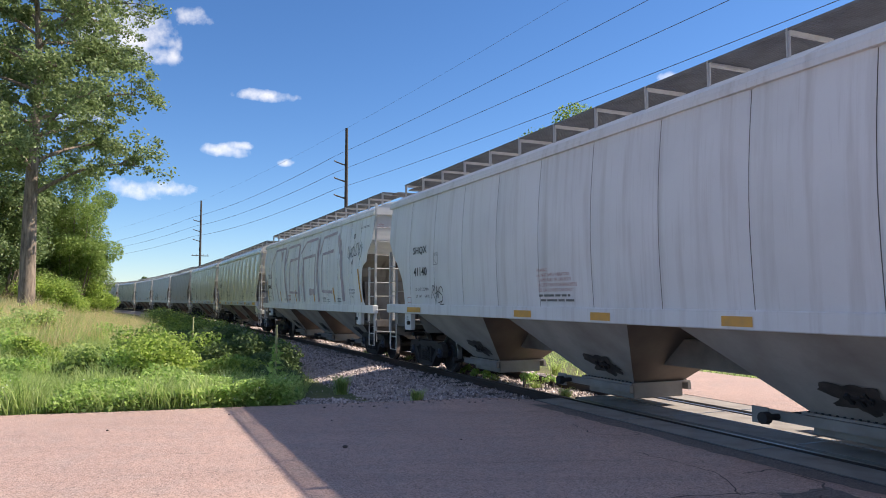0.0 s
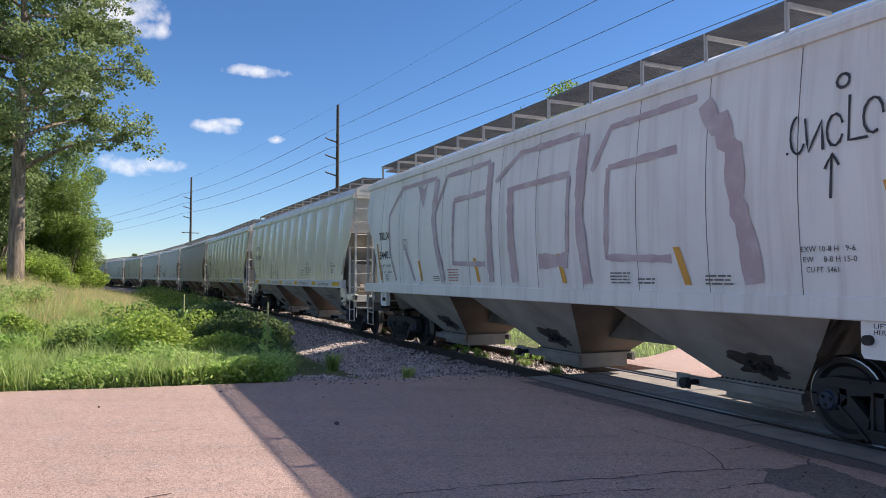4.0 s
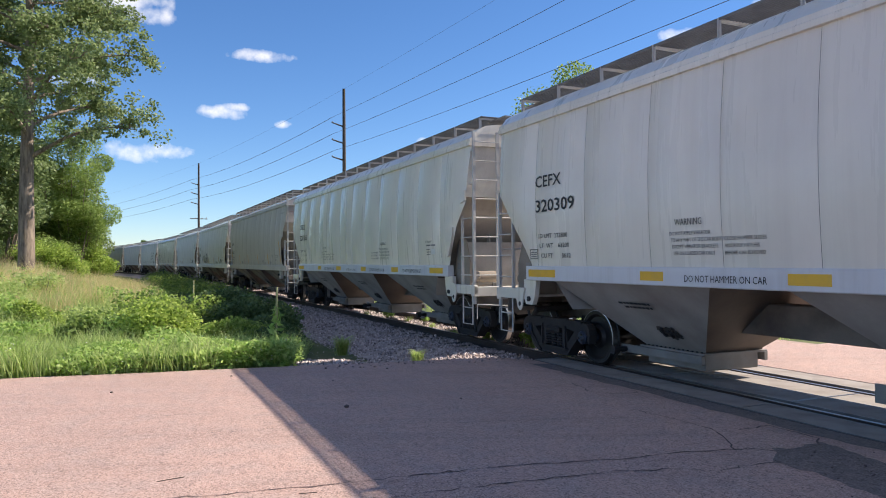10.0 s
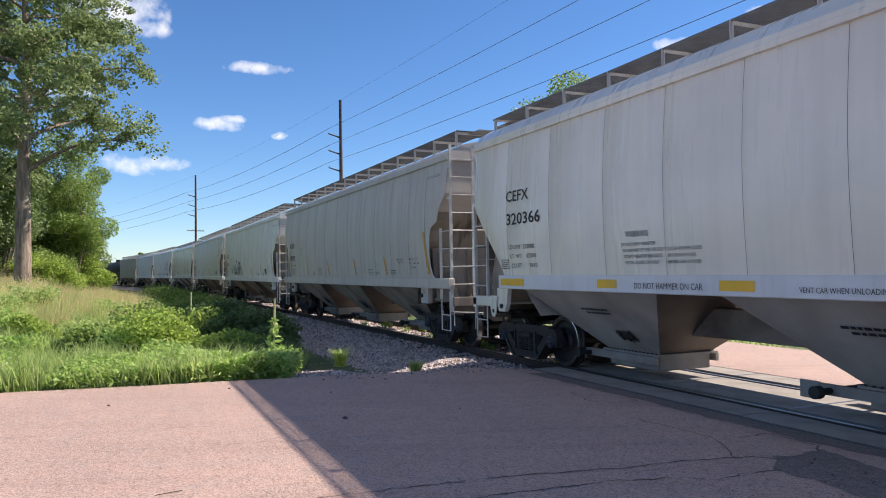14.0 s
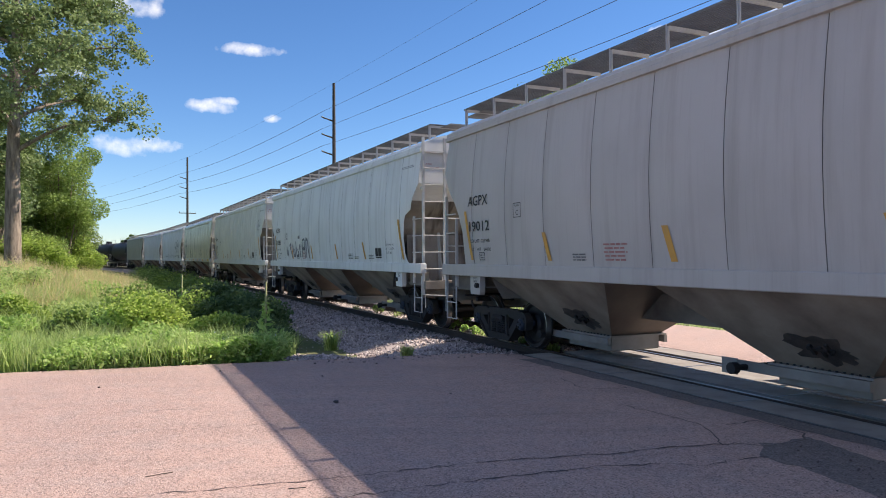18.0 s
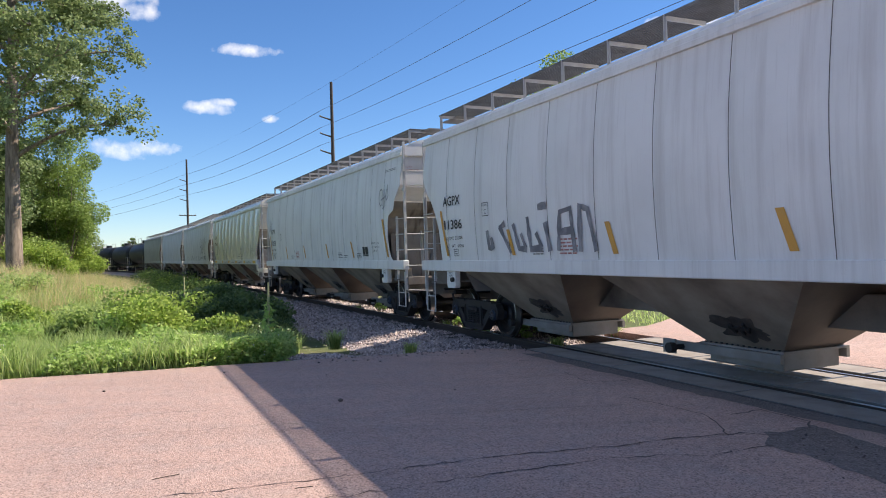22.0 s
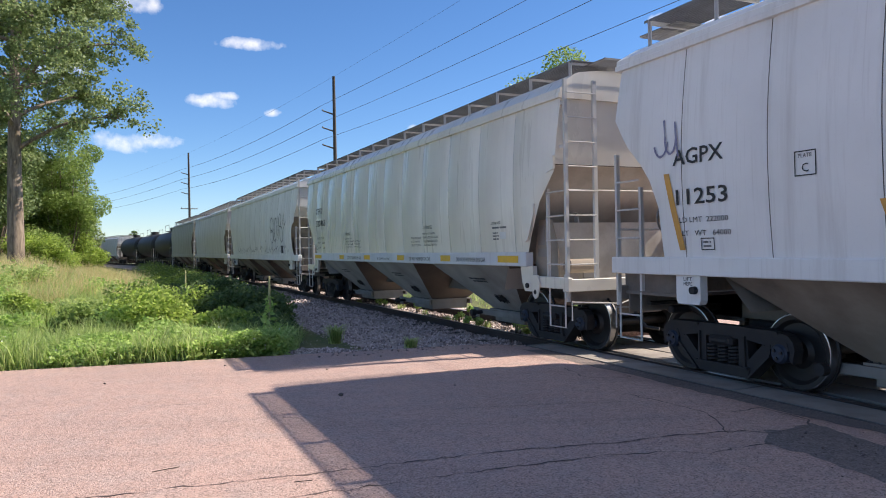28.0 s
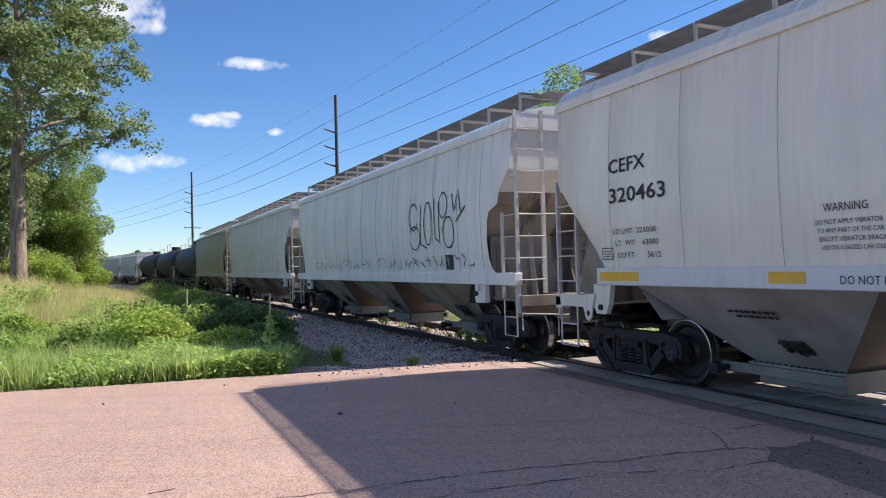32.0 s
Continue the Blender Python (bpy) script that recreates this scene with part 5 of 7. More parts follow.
def straight_marks(car, number, limit, empty):
    stencil(car, ST, "CEFX", -6.87, 3.0, 0.20, 0.80, M_INK)
    stencil(car, ST, number, -6.86, 2.575, 0.215, 1.17, M_INK)
    stencil(car, ST, "LD LMT  " + limit, -6.81, 2.135, 0.075, 0.90, M_INK)
    stencil(car, ST, "LT  WT    " + empty, -6.77, 1.97, 0.075, 0.90, M_INK)
    stencil(car, ST, "CU FT       5612", -6.74, 1.80, 0.075, 0.90, M_INK)
    frame_box(car, ST, -7.10, -6.84, 1.78, 1.95, M_INK)
    bars(car, ST, -7.07, -6.87, 1.81, 1.92, 3, M_INK, 3)
    for x, w in ((-6.72, 0.43), (-3.89, 0.235), (-1.42, 0.265), (1.22, 0.235), (3.9, 0.25), (6.62, 0.38)):
        mark(car, ST, [[(x - w, 1.475), (x + w, 1.475), (x + w, 1.60), (x - w, 1.60)]], M_YELLOW, "reflector", "yellow reflective strip", 0.04)
    for x0, x1, text in ((1.80, 3.09, "DO NOT HAMMER ON CAR"), (-3.26, -1.96, "DO NOT HAMMER ON CAR"), (-0.57, 0.45, "VENT CAR WHEN UNLOADING"), (4.45, 5.75, "DO NOT HAMMER ON CAR")):
        ob = stencil(car, ST, text, x0, 1.475, 0.085 if "HAM" in text else 0.06, x1 - x0, M_INK)
        for v in ob.data.vertices:
            v.co.y = -1.6145
    for x in (2.74, -3.42):
        stencil(car, ST, "WARNING", x, 2.195, 0.085, 0.48, M_INK)
        for k, text in enumerate(("DO NOT APPLY VIBRATOR", "TO ANY PART OF THE CAR BODY", "EXCEPT VIBRATOR BRACKETS", "USE ON LOADED CAR ONLY")):
            stencil(car, ST, text, x - 0.10 + 0.02 * k, 2.07 - 0.085 * k, 0.048, (0.72, 0.88, 0.80, 0.72)[k], M_INK)
        dx = -0.80 if x > 0 else 0.84
        for k, text in enumerate(("CLOSE HOPPER SLIDES", "AND ROOF HATCHES", "BEFORE CAR IS MOVED")):
            stencil(car, ST, text, x + dx, 1.985 - 0.085 * k, 0.045, (0.62, 0.52, 0.60)[k], M_INK)
    stencil(car, ST, "EXTERIOR PAINT", 6.02, 2.185, 0.05, 0.36, M_INK)
    bars(car, ST, 6.02, 6.66, 2.095, 2.17, 1, M_INK, 5)
    bars(car, ST, 6.05, 6.3, 1.89, 2.06, 3, M_INK, 6)
    block(car, ST, 6.33, 6.56, 1.91, 2.04, M_LABEL, "white_label", "white paper label")
    for q in PLATES:
        g = Geo().slab(q, -0.032, 0.004).mesh("patch_plate", P_CREAM)
        lay_y = side_y(ST, q[0][1])
        ob = part("patch_plate", g, None, car, "bolted corner gusset plate")
        ob.location.y = -lay_y


def round_marks(car, st, letters, number, limit, empty):
    stencil(car, st, letters, -7.08, 2.685, 0.20, 0.84, M_INK)
    stencil(car, st, number, -7.04, 2.185, 0.20, 0.85, M_INK)
    stencil(car, st, "LD LMT  " + limit, -7.0, 1.965, 0.065, 0.80, M_INK)
    stencil(car, st, "LT   WT   " + empty, -6.97, 1.80, 0.065, 0.80, M_INK)
    frame_box(car, st, -6.66, -6.44, 1.62, 1.77, M_INK)
    bars(car, st, -6.63, -6.47, 1.65, 1.75, 2, M_INK, 2)
    frame_box(car, st, -5.27, -5.01, 2.38, 2.64, M_INK)
    stencil(car, st, "PLATE", -5.22, 2.57, 0.04, 0.16, M_INK)
    stencil(car, st, "C", -5.18, 2.42, 0.09, 0.08, M_INK)
    for x, z1, s, w in ((-7.25, 2.60, 0.22, 0.10), (-4.36, 2.09, 0.15, 0.11), (-1.46, 2.09, 0.15, 0.12), (1.53, 2.09, 0.15, 0.12), (4.23, 2.10, 0.18, 0.12), (7.04, 2.62, 0.25, 0.12)):
        block(car, st, x, x + w, 1.62, z1, M_ORANGE, "reflector", "slanted orange reflector strip", s)
    bars(car, st, -2.71, -2.14, 1.62, 1.90, 5, M_RED, 4)
    bars(car, st, -3.52, -3.1, 1.62, 1.75, 3, M_INK, 5)
    bars(car, st, 2.9, 3.4, 1.62, 1.80, 4, M_INK, 9)
    bars(car, st, 3.5, 3.9, 1.62, 1.72, 2, M_INK, 10)
    bars(car, st, 4.75, 5.2, 1.62, 1.76, 3, M_INK, 11)
    for text, x0, x1, z in (("EXW 10-8 H   9-6", 6.13, 6.74, 1.975), ("EW     8-8 H 15-0", 6.15, 6.75, 1.87), ("CU FT  5461", 6.18, 6.55, 1.765)):
        stencil(car, st, text, x0, z, 0.058, x1 - x0, M_INK)
    bars(car, st, 7.15, 8.05, 3.84, 3.91, 2, M_SMOKE, 12)
    for text, z in (("CAUTION", 3.86), ("NO SIDE LADDER", 3.78)):
        ob = stencil(car, st, text, -1.42, z, 0.045, 0.18 if z > 3.8 else 0.36, M_RED)
        for v in ob.data.vertices:
            v.co = (8.275, v.co.x, v.co.z)


A, B, C, D, E, F, G, H, I = cars[1:10]
# lift and jack marks on the brackets under the sills
for car in (A, B, E, F, G, I):
    for x in (-6.94, 6.94):
        for k, text in enumerate(("LIFT", "HERE")):
            ob = stencil(car, RO, text, x - 0.075, 1.235 - 0.06 * k, 0.045, 0.15, M_INK)
            for v in ob.data.vertices:
                v.co.y = -1.5635
# marks of the leading grey car
stencil(A, BA, "SHQX", -6.39, 2.77, 0.205, 0.88, M_INK)
stencil(A, BA, "41140", -6.35, 2.265, 0.21, 0.83, M_INK)
stencil(A, BA, "LD LMT  223000", -6.30, 1.91, 0.07, 0.86, M_INK)
stencil(A, BA, "LT  WT    63000", -6.26, 1.745, 0.07, 0.85, M_INK)
frame_box(A, BA, -5.11, -4.86, 2.5, 2.77, M_INK)
stencil(A, BA, "PLATE", -5.06, 2.70, 0.04, 0.16, M_INK)
stencil(A, BA, "C", -5.02, 2.54, 0.09, 0.08, M_INK)
frame_box(A, BA, -6.86, -6.62, 1.62, 1.76, M_RED)
for k, (text, w) in enumerate((("WARNING", 0.34), ("DO NOT APPLY VIBRATORS", 1.0), ("TO ANY PART OF CAR BODY", 1.04), ("EXCEPT VIBRATOR BRACKETS", 1.18), ("USE ON LOADED CAR ONLY", 1.04))):
    stencil(A, BA, text, -0.54 + 0.012 * k, 2.175 - 0.085 * k, 0.055, w, M_RED, label="red stencilled warning")
bars(A, BA, -0.5, 0.67, 1.66, 1.82, 2, M_INK, 22)
for x0, x1 in ((-6.85, -5.94), (-1.35, -0.74), (1.03, 1.52), (3.69, 4.16), (6.3, 6.9)):
    mark(A, BA, [[(x0, 1.39), (x1, 1.39), (x1, 1.51), (x0, 1.51)]], M_ORANGE, "reflector", "yellow reflective strip", 0.045)
stroke(A, BA, [[(-5.28, 1.72), (-5.2, 2.02), (-5.05, 2.0), (-5.2, 1.86), (-5.02, 1.66)], [(-5.0, 1.72), (-4.96, 2.04), (-4.9, 1.74)], [(-5.06, 1.84), (-4.82, 1.9)], [(-4.86, 1.98), (-4.88, 1.74)],
               arc(-4.72, 1.9, 0.1, 0.09, -20, 200) + arc(-4.74, 1.74, 0.1, 0.09, 90, -80), [(-4.92, 1.62), (-4.7, 1.66), (-4.8, 1.58), (-4.58, 1.6)]], 0.022, M_SPRAY, "spray_tag", "black sprayed squiggle")
# the white car with faded mauve letters
round_marks(B, RO, "TILX", "54403", "222500", "63500")
THIN = [[(-5.86, 1.62), (-6.2, 2.3), (-6.33, 3.29), (-5.55, 3.93), (-3.4, 3.93)], [(-3.4, 3.05), (-2.83, 3.90), (-0.85, 3.93)], [(-2.36, 3.32), (-0.95, 3.36)], [(-2.36, 3.32), (-2.40, 2.0), (-0.95, 1.96)], [(-5.2, 2.5), (-4.6, 1.62)],
        [(-0.55, 3.5), (0.3, 3.92), (2.1, 3.94)], [(0.15, 3.3), (1.9, 3.34)], [(1.9, 3.3), (1.85, 2.1)], [(2.9, 3.3), (4.3, 3.35)], [(2.9, 3.3), (2.85, 2.0), (4.2, 1.95)], [(2.5, 3.3), (2.9, 3.9), (4.6, 3.95)]]
WIDE = [[(-3.35, 3.9), (-3.42, 3.02), (-3.25, 2.4), (-2.95, 1.62)], [(-0.80, 3.9), (-0.78, 2.8), (-0.72, 1.62)], [(0.05, 3.34), (0.08, 2.4), (0.18, 1.62)], [(2.25, 3.9), (2.2, 2.6), (2.35, 1.62)], [(1.0, 1.98), (1.85, 1.98)]]
stroke(B, RO, THIN, 0.10, M_MAUVE, "faded_graffiti", "faded mauve sprayed outlines")
stroke(B, RO, WIDE, 0.22, M_MAUVE, "faded_graffiti", "faded mauve sprayed outlines", 0.0175)
mark(B, RO, [[(-4.5, 3.88), (-4.05, 3.30), (-3.9, 3.9), (-4.05, 3.75)]], M_MAUVE, "faded_graffiti", "faded mauve sprayed outlines", 0.0165)
stroke(B, RO, [[(4.75, 3.85), (4.95, 3.5), (5.05, 3.62), (5.12, 3.3), (5.25, 3.2), (5.3, 2.6), (5.45, 2.1), (5.5, 1.64)]], 0.26, M_MAUVE, "faded_graffiti", "faded mauve sprayed outlines", 0.0165)
stroke(B, RO, [arc(6.12, 3.2, 0.09, 0.2, 100, 330), [(6.2, 3.36), (6.25, 3.0), (6.4, 3.3), (6.42, 3.0)], arc(6.55, 3.18, 0.09, 0.16, 20, 340), [(6.7, 3.5), (6.7, 3.05), (6.9, 3.05)], arc(6.95, 3.25, 0.1, 0.17, 0, 300),
               [(7.1, 3.45), (7.12, 3.0), (7.2, 3.2), (7.38, 3.45), (7.4, 3.05), (7.25, 2.9)], arc(6.62, 3.66, 0.07, 0.07, 0, 360), [(6.5, 2.5), (6.52, 2.95), (6.44, 2.8)], [(6.52, 2.95), (6.6, 2.82)],
               [(7.5, 3.36), (7.53, 3.36)], [(7.5, 3.26), (7.53, 3.26)], [(5.98, 3.02), (6.01, 3.02)]], 0.028, M_SPRAY, "spray_tag", "black sprayed scribble")
straight_marks(C, "320309", "222800", "63200")
straight_marks(D, "320366", "222800", "63200")
straight_marks(H, "320463", "223000", "63000")
round_marks(E, RO, "AGPX", "19012", "221900", "64100")
round_marks(F, RO, "AGPX", "11386", "222000", "64000")
round_marks(G, RO, "AGPX", "11253", "222000", "64000")
stencil(E, RO, "EMPTY LOAD", 5.26, 1.975, 0.055, 0.45, M_INK)
stencil(E, RO, "ADJ. BLOCK", 5.36, 1.90, 0.05, 0.42, M_INK)
# grey scrawl
stroke(F, RO, [[(-5.1, 2.1), (-5.06, 1.76), (-4.92, 1.78)], [(-4.96, 1.96), (-4.9, 1.74)], [(-4.6, 2.16), (-4.25, 1.66)], [(-4.62, 2.12), (-4.4, 2.2)], [(-4.1, 2.18), (-3.95, 1.74), (-3.7, 1.72)], [(-3.85, 2.0), (-3.72, 1.74)],
               [(-3.6, 2.28), (-3.55, 1.72), (-3.2, 1.74)], [(-3.35, 2.0), (-3.2, 1.74)], [(-3.05, 2.16), (-2.95, 1.68)], [(-3.25, 2.42), (-3.0, 2.44)], [(-2.7, 1.68), (-2.6, 2.3), (-2.3, 2.34), (-2.25, 1.66)], [(-2.65, 1.98), (-2.3, 2.0)],
               [(-2.1, 1.66), (-2.05, 2.36), (-1.85, 2.3), (-1.7, 1.66)]], 0.105, M_SMOKE, "sprayed_scrawl", "broad grey sprayed strokes", wob=0.35)
for x0, x1, z0, z1 in ((5.33, 5.53, 1.65, 1.93), (5.56, 5.79, 1.65, 1.93)):
    for car in (F, G):
        block(car, RO, x0, x1, z0 + 0.05, z1 - 0.01, M_INK, "data_panel", "black data panel")
for car in (F, G):
    frame_box(car, RO, 5.31, 5.81, 1.64, 1.945, M_LABEL, "panel_border")
    block(car, RO, 5.33, 5.79, 1.655, 1.685, M_INK, "data_panel", "black data panel")
stroke(G, RO, [arc(7.0, 3.2, 0.13, 0.22, 60, 300), [(7.1, 3.4), (7.12, 2.95)], [(7.0, 3.12), (7.3, 3.2)], [(7.22, 3.42), (7.3, 3.0), (7.42, 3.4)], [(7.45, 3.5), (7.55, 3.2), (7.42, 3.1)], [(7.15, 2.9), (7.35, 2.98)]], 0.03, M_SMOKE, "spray_tag", "faded grey sprayed scribble")
stroke(G, RO, [arc(-7.3, 3.05, 0.13, 0.22, 200, 350), [(-7.25, 3.3), (-7.2, 2.9)], arc(-7.12, 3.05, 0.1, 0.2, 170, 380), [(-7.05, 3.25), (-6.98, 2.8)]], 0.03, M_BLUE, "spray_tag", "faded violet sprayed squiggle")
# outlined graffiti on the streaked white car
stroke(I, RO, [arc(3.75, 2.85, 0.28, 0.32, 30, 330), arc(3.8, 2.35, 0.33, 0.28, 150, -160), [(4.2, 3.1), (4.15, 2.2), (4.5, 2.1)], arc(4.6, 2.65, 0.22, 0.5, 0, 360), [(4.95, 3.2), (5.0, 2.3), (5.25, 2.2), (5.2, 3.1)], arc(5.45, 3.0, 0.22, 0.28, 0, 360),
               arc(5.7, 2.4, 0.28, 0.34, 0, 360), [(5.9, 3.2), (6.0, 2.8), (6.2, 3.25), (6.35, 2.75), (6.55, 2.9), (6.1, 2.6)]], 0.035, M_SPRAY, "outlined_graffiti", "large black outlined lettering-like scrawl")
rnd_tag = random.Random(4)
low = []
for k in range(34):
    x = -5.6 + 0.37 * k
    low.append([(x + rnd_tag.uniform(-0.05, 0.3), 1.64 + rnd_tag.uniform(0, 0.3)) for q in range(4)])
stroke(I, RO, low, 0.03, M_SMOKE, "row_of_scribbles", "row of small dark scribbles along the sill")
block(I, RO, 5.46, 5.84, 1.6, 1.92, M_INK, "data_panel", "black data panel")

# ---- plants ----


def foliage_material(name, dark, light, dry=None, dry_scale=0.2, dry_lo=0.55, dry_hi=0.7, through=0.35, gloss=0.45):
    """Leaves: each its own tint, patches of older colour, light coming through."""
    m, n, l, b = shade(name, dark, gloss)
    geo, co = n.new("ShaderNodeNewGeometry"), n.new("ShaderNodeTexCoord").outputs["Object"]
    c = blend(n, l, geo.outputs["Random Per Island"], dark, light, 0.0, 1.0)
    c = blend(n, l, noise_of(n, l, co, 0.7, 3), c, tuple(0.75 * v for v in dark), 0.45, 0.7, 0.6)
    if dry:
        c = blend(n, l, noise_of(n, l, co, dry_scale, 4), c, dry, dry_lo, dry_hi, 0.85)
    l.new(c, b.inputs["Base Color"])
    b.inputs["Specular IOR Level"].default_value = 0.3
    tr = n.new("ShaderNodeBsdfTranslucent")
    l.new(c, tr.inputs["Color"])
    mix = n.new("ShaderNodeMixShader")
    mix.inputs[0].default_value = through
    out = n["Material Output"]
    l.new(b.outputs[0], mix.inputs[1]), l.new(tr.outputs[0], mix.inputs[2]), l.new(mix.outputs[0], out.inputs["Surface"])
    return m


def bark_material(name, a, b_):
    m, n, l, b = shade(name, a, 0.9)
    co = n.new("ShaderNodeTexCoord").outputs["Object"]
    f = noise_of(n, l, co, 1.0, 6, 0.6, (9, 9, 1.4))
    l.new(blend(n, l, f, a, b_, 0.4, 0.62), b.inputs["Base Color"])
    relief(n, l, b, f, 0.8, 0.04)
    return m


M_LEAF = foliage_material("cottonwood_leaf", (0.14, 0.20, 0.075), (0.37, 0.45, 0.20), None, through=0.5)
M_LEAF_DARK = foliage_material("dark_and_shaded_leaf", (0.1, 0.155, 0.055), (0.22, 0.29, 0.11), None, through=0.4)
M_LEAF_LIGHT = foliage_material("light_tree_leaf", (0.17, 0.26, 0.06), (0.38, 0.48, 0.15), None, through=0.5)
M_SHRUB = foliage_material("vine_leaf", (0.22, 0.34, 0.06), (0.56, 0.66, 0.18), None, through=0.62)
M_GRASS = foliage_material("meadow_grass", (0.30, 0.42, 0.12), (0.64, 0.72, 0.30), None, through=0.62)
M_HAY = foliage_material("dry_seed_heads", (0.60, 0.50, 0.25), (0.82, 0.72, 0.42), None, through=0.58)
M_WEED = foliage_material("broad_weed_leaf", (0.27, 0.43, 0.10), (0.60, 0.74, 0.26), None, through=0.62)
M_STALK = worn("pale_stalk", (0.42, 0.40, 0.20), (0.30, 0.30, 0.12), 0.8, 0, 8)
M_BARK = bark_material("cottonwood_bark", (0.30, 0.235, 0.18), (0.12, 0.092, 0.072))


def leaves(centres, size, rng, droop=0.3, slim=0.55):
    """Kite-shaped leaves, folded along the rib, one at each centre."""
    n = len(centres)
    d = rng.normal(size=(n, 3))
    d[:, 2] = d[:, 2] * 0.6 - droop
    d /= np.linalg.norm(d, axis=1)[:, None]
    o = rng.normal(size=(n, 3))
    w = np.cross(d, o)
    w /= np.linalg.norm(w, axis=1)[:, None] + 1e-9
    up = np.cross(w, d)
    s = (size * rng.uniform(0.6, 1.3, n))[:, None]
    c = np.asarray(centres)
    v = np.stack([c - d * s * 0.5, c + w * s * slim * 0.5 + up * s * 0.08, c + d * s * 0.5, c - w * s * slim * 0.5 + up * s * 0.08], 1).reshape(-1, 3)
    k = np.arange(n)[:, None] * 4
    t = np.concatenate([k + [0, 1, 2], k + [0, 2, 3]], 1).reshape(-1, 3)
    return v, t


def tree(name, label, base, height, spread, seed, mat, n_leaf, leaf=0.14, bare=0.33, trunk_r=0.3, lean=(0, 0), depth=4, clump=0.45, limbs=7, low_r=1.0):
    """A tapered trunk that forks into limbs and twigs, and leaves in clumps round the twigs."""
    rng, rnd = np.random.default_rng(seed), random.Random(seed)
    top = thing(name, label, "tree", at=pose(*base))
    g, tips = Geo(), []

    def grow(p, way, length, r, level):
        steps = 3 if level else 5
        q = Vector(p)
        for i in range(steps):
            way = (way + Vector((rnd.gauss(0, 0.09), rnd.gauss(0, 0.09), rnd.gauss(0.03, 0.05)))).normalized()
            e = q + way * length / steps
            r2 = r * (0.86 if level else 0.90)
            g.tube(q, e, r, 9 if level < 2 else 5, 0, r2, caps=False)
            q, r = e, r2
            if level >= 2:
                tips.append(tuple(q))
            if level < depth and (level > 0 or i >= 2):
                for k in range(2 if level else max(1, limbs // 3)):
                    a = rnd.uniform(0, 2 * math.pi)
                    side = (way.orthogonal().normalized() * math.cos(a) + way.cross(way.orthogonal().normalized()) * math.sin(a))
                    b = (way * rnd.uniform(0.5, 0.9) + side * rnd.uniform(0.6, 1.0)).normalized()
                    grow(q, b, length * rnd.uniform(0.48, 0.68) * (spread if level == 0 else 1), r * rnd.uniform(0.5, 0.65), level + 1)
        if level < depth:
            for k in range(2):
                side = Vector((rnd.gauss(0, 1), rnd.gauss(0, 1), rnd.gauss(0, 0.4))).normalized()
                grow(q, (way + side * 0.6).normalized(), length * 0.6, r * 0.7, level + 1)
        else:
            tips.append(tuple(q))
    g.tube((0, 0, -0.6), (0, 0, 0.1), trunk_r * 1.5, 12, 0, trunk_r * 1.12, caps=False)
    stem = height * bare
    way = Vector((lean[0], lean[1], 1)).normalized()
    q = Vector((0, 0, 0.1))
    for i in range(4):
        e = q + way * stem / 4
        g.tube(q, e, trunk_r * (1.1 - 0.06 * i), 12, 0, trunk_r * (1.04 - 0.06 * i), caps=False)
        q = e
    grow(q, way, height * (1 - bare) * 0.62, trunk_r * 0.85, 0)
    part("trunk", g.mesh("trunk", M_BARK, True, False), None, top, "furrowed grey-brown bark")
    tips = np.array(tips)
    knots = tips[rng.integers(0, len(tips), max(40, n_leaf // 110))]
    wide = clump * rng.uniform(0.5, 1.15, len(knots))
    i = rng.integers(0, len(knots), n_leaf)
    d = rng.normal(size=(n_leaf, 3))
    d *= (rng.random(n_leaf) ** 0.45 / np.linalg.norm(d, axis=1))[:, None]
    c = knots[i] + d * wide[i][:, None] * np.array([1.15, 1.15, 0.75])
    keep = c[:, 2] > stem * low_r
    v, t = leaves(c[keep], leaf, rng, 0.5)
    part("crown", tri_mesh("crown", v, t, mat), None, top, "airy crown of small leaves")
    return top


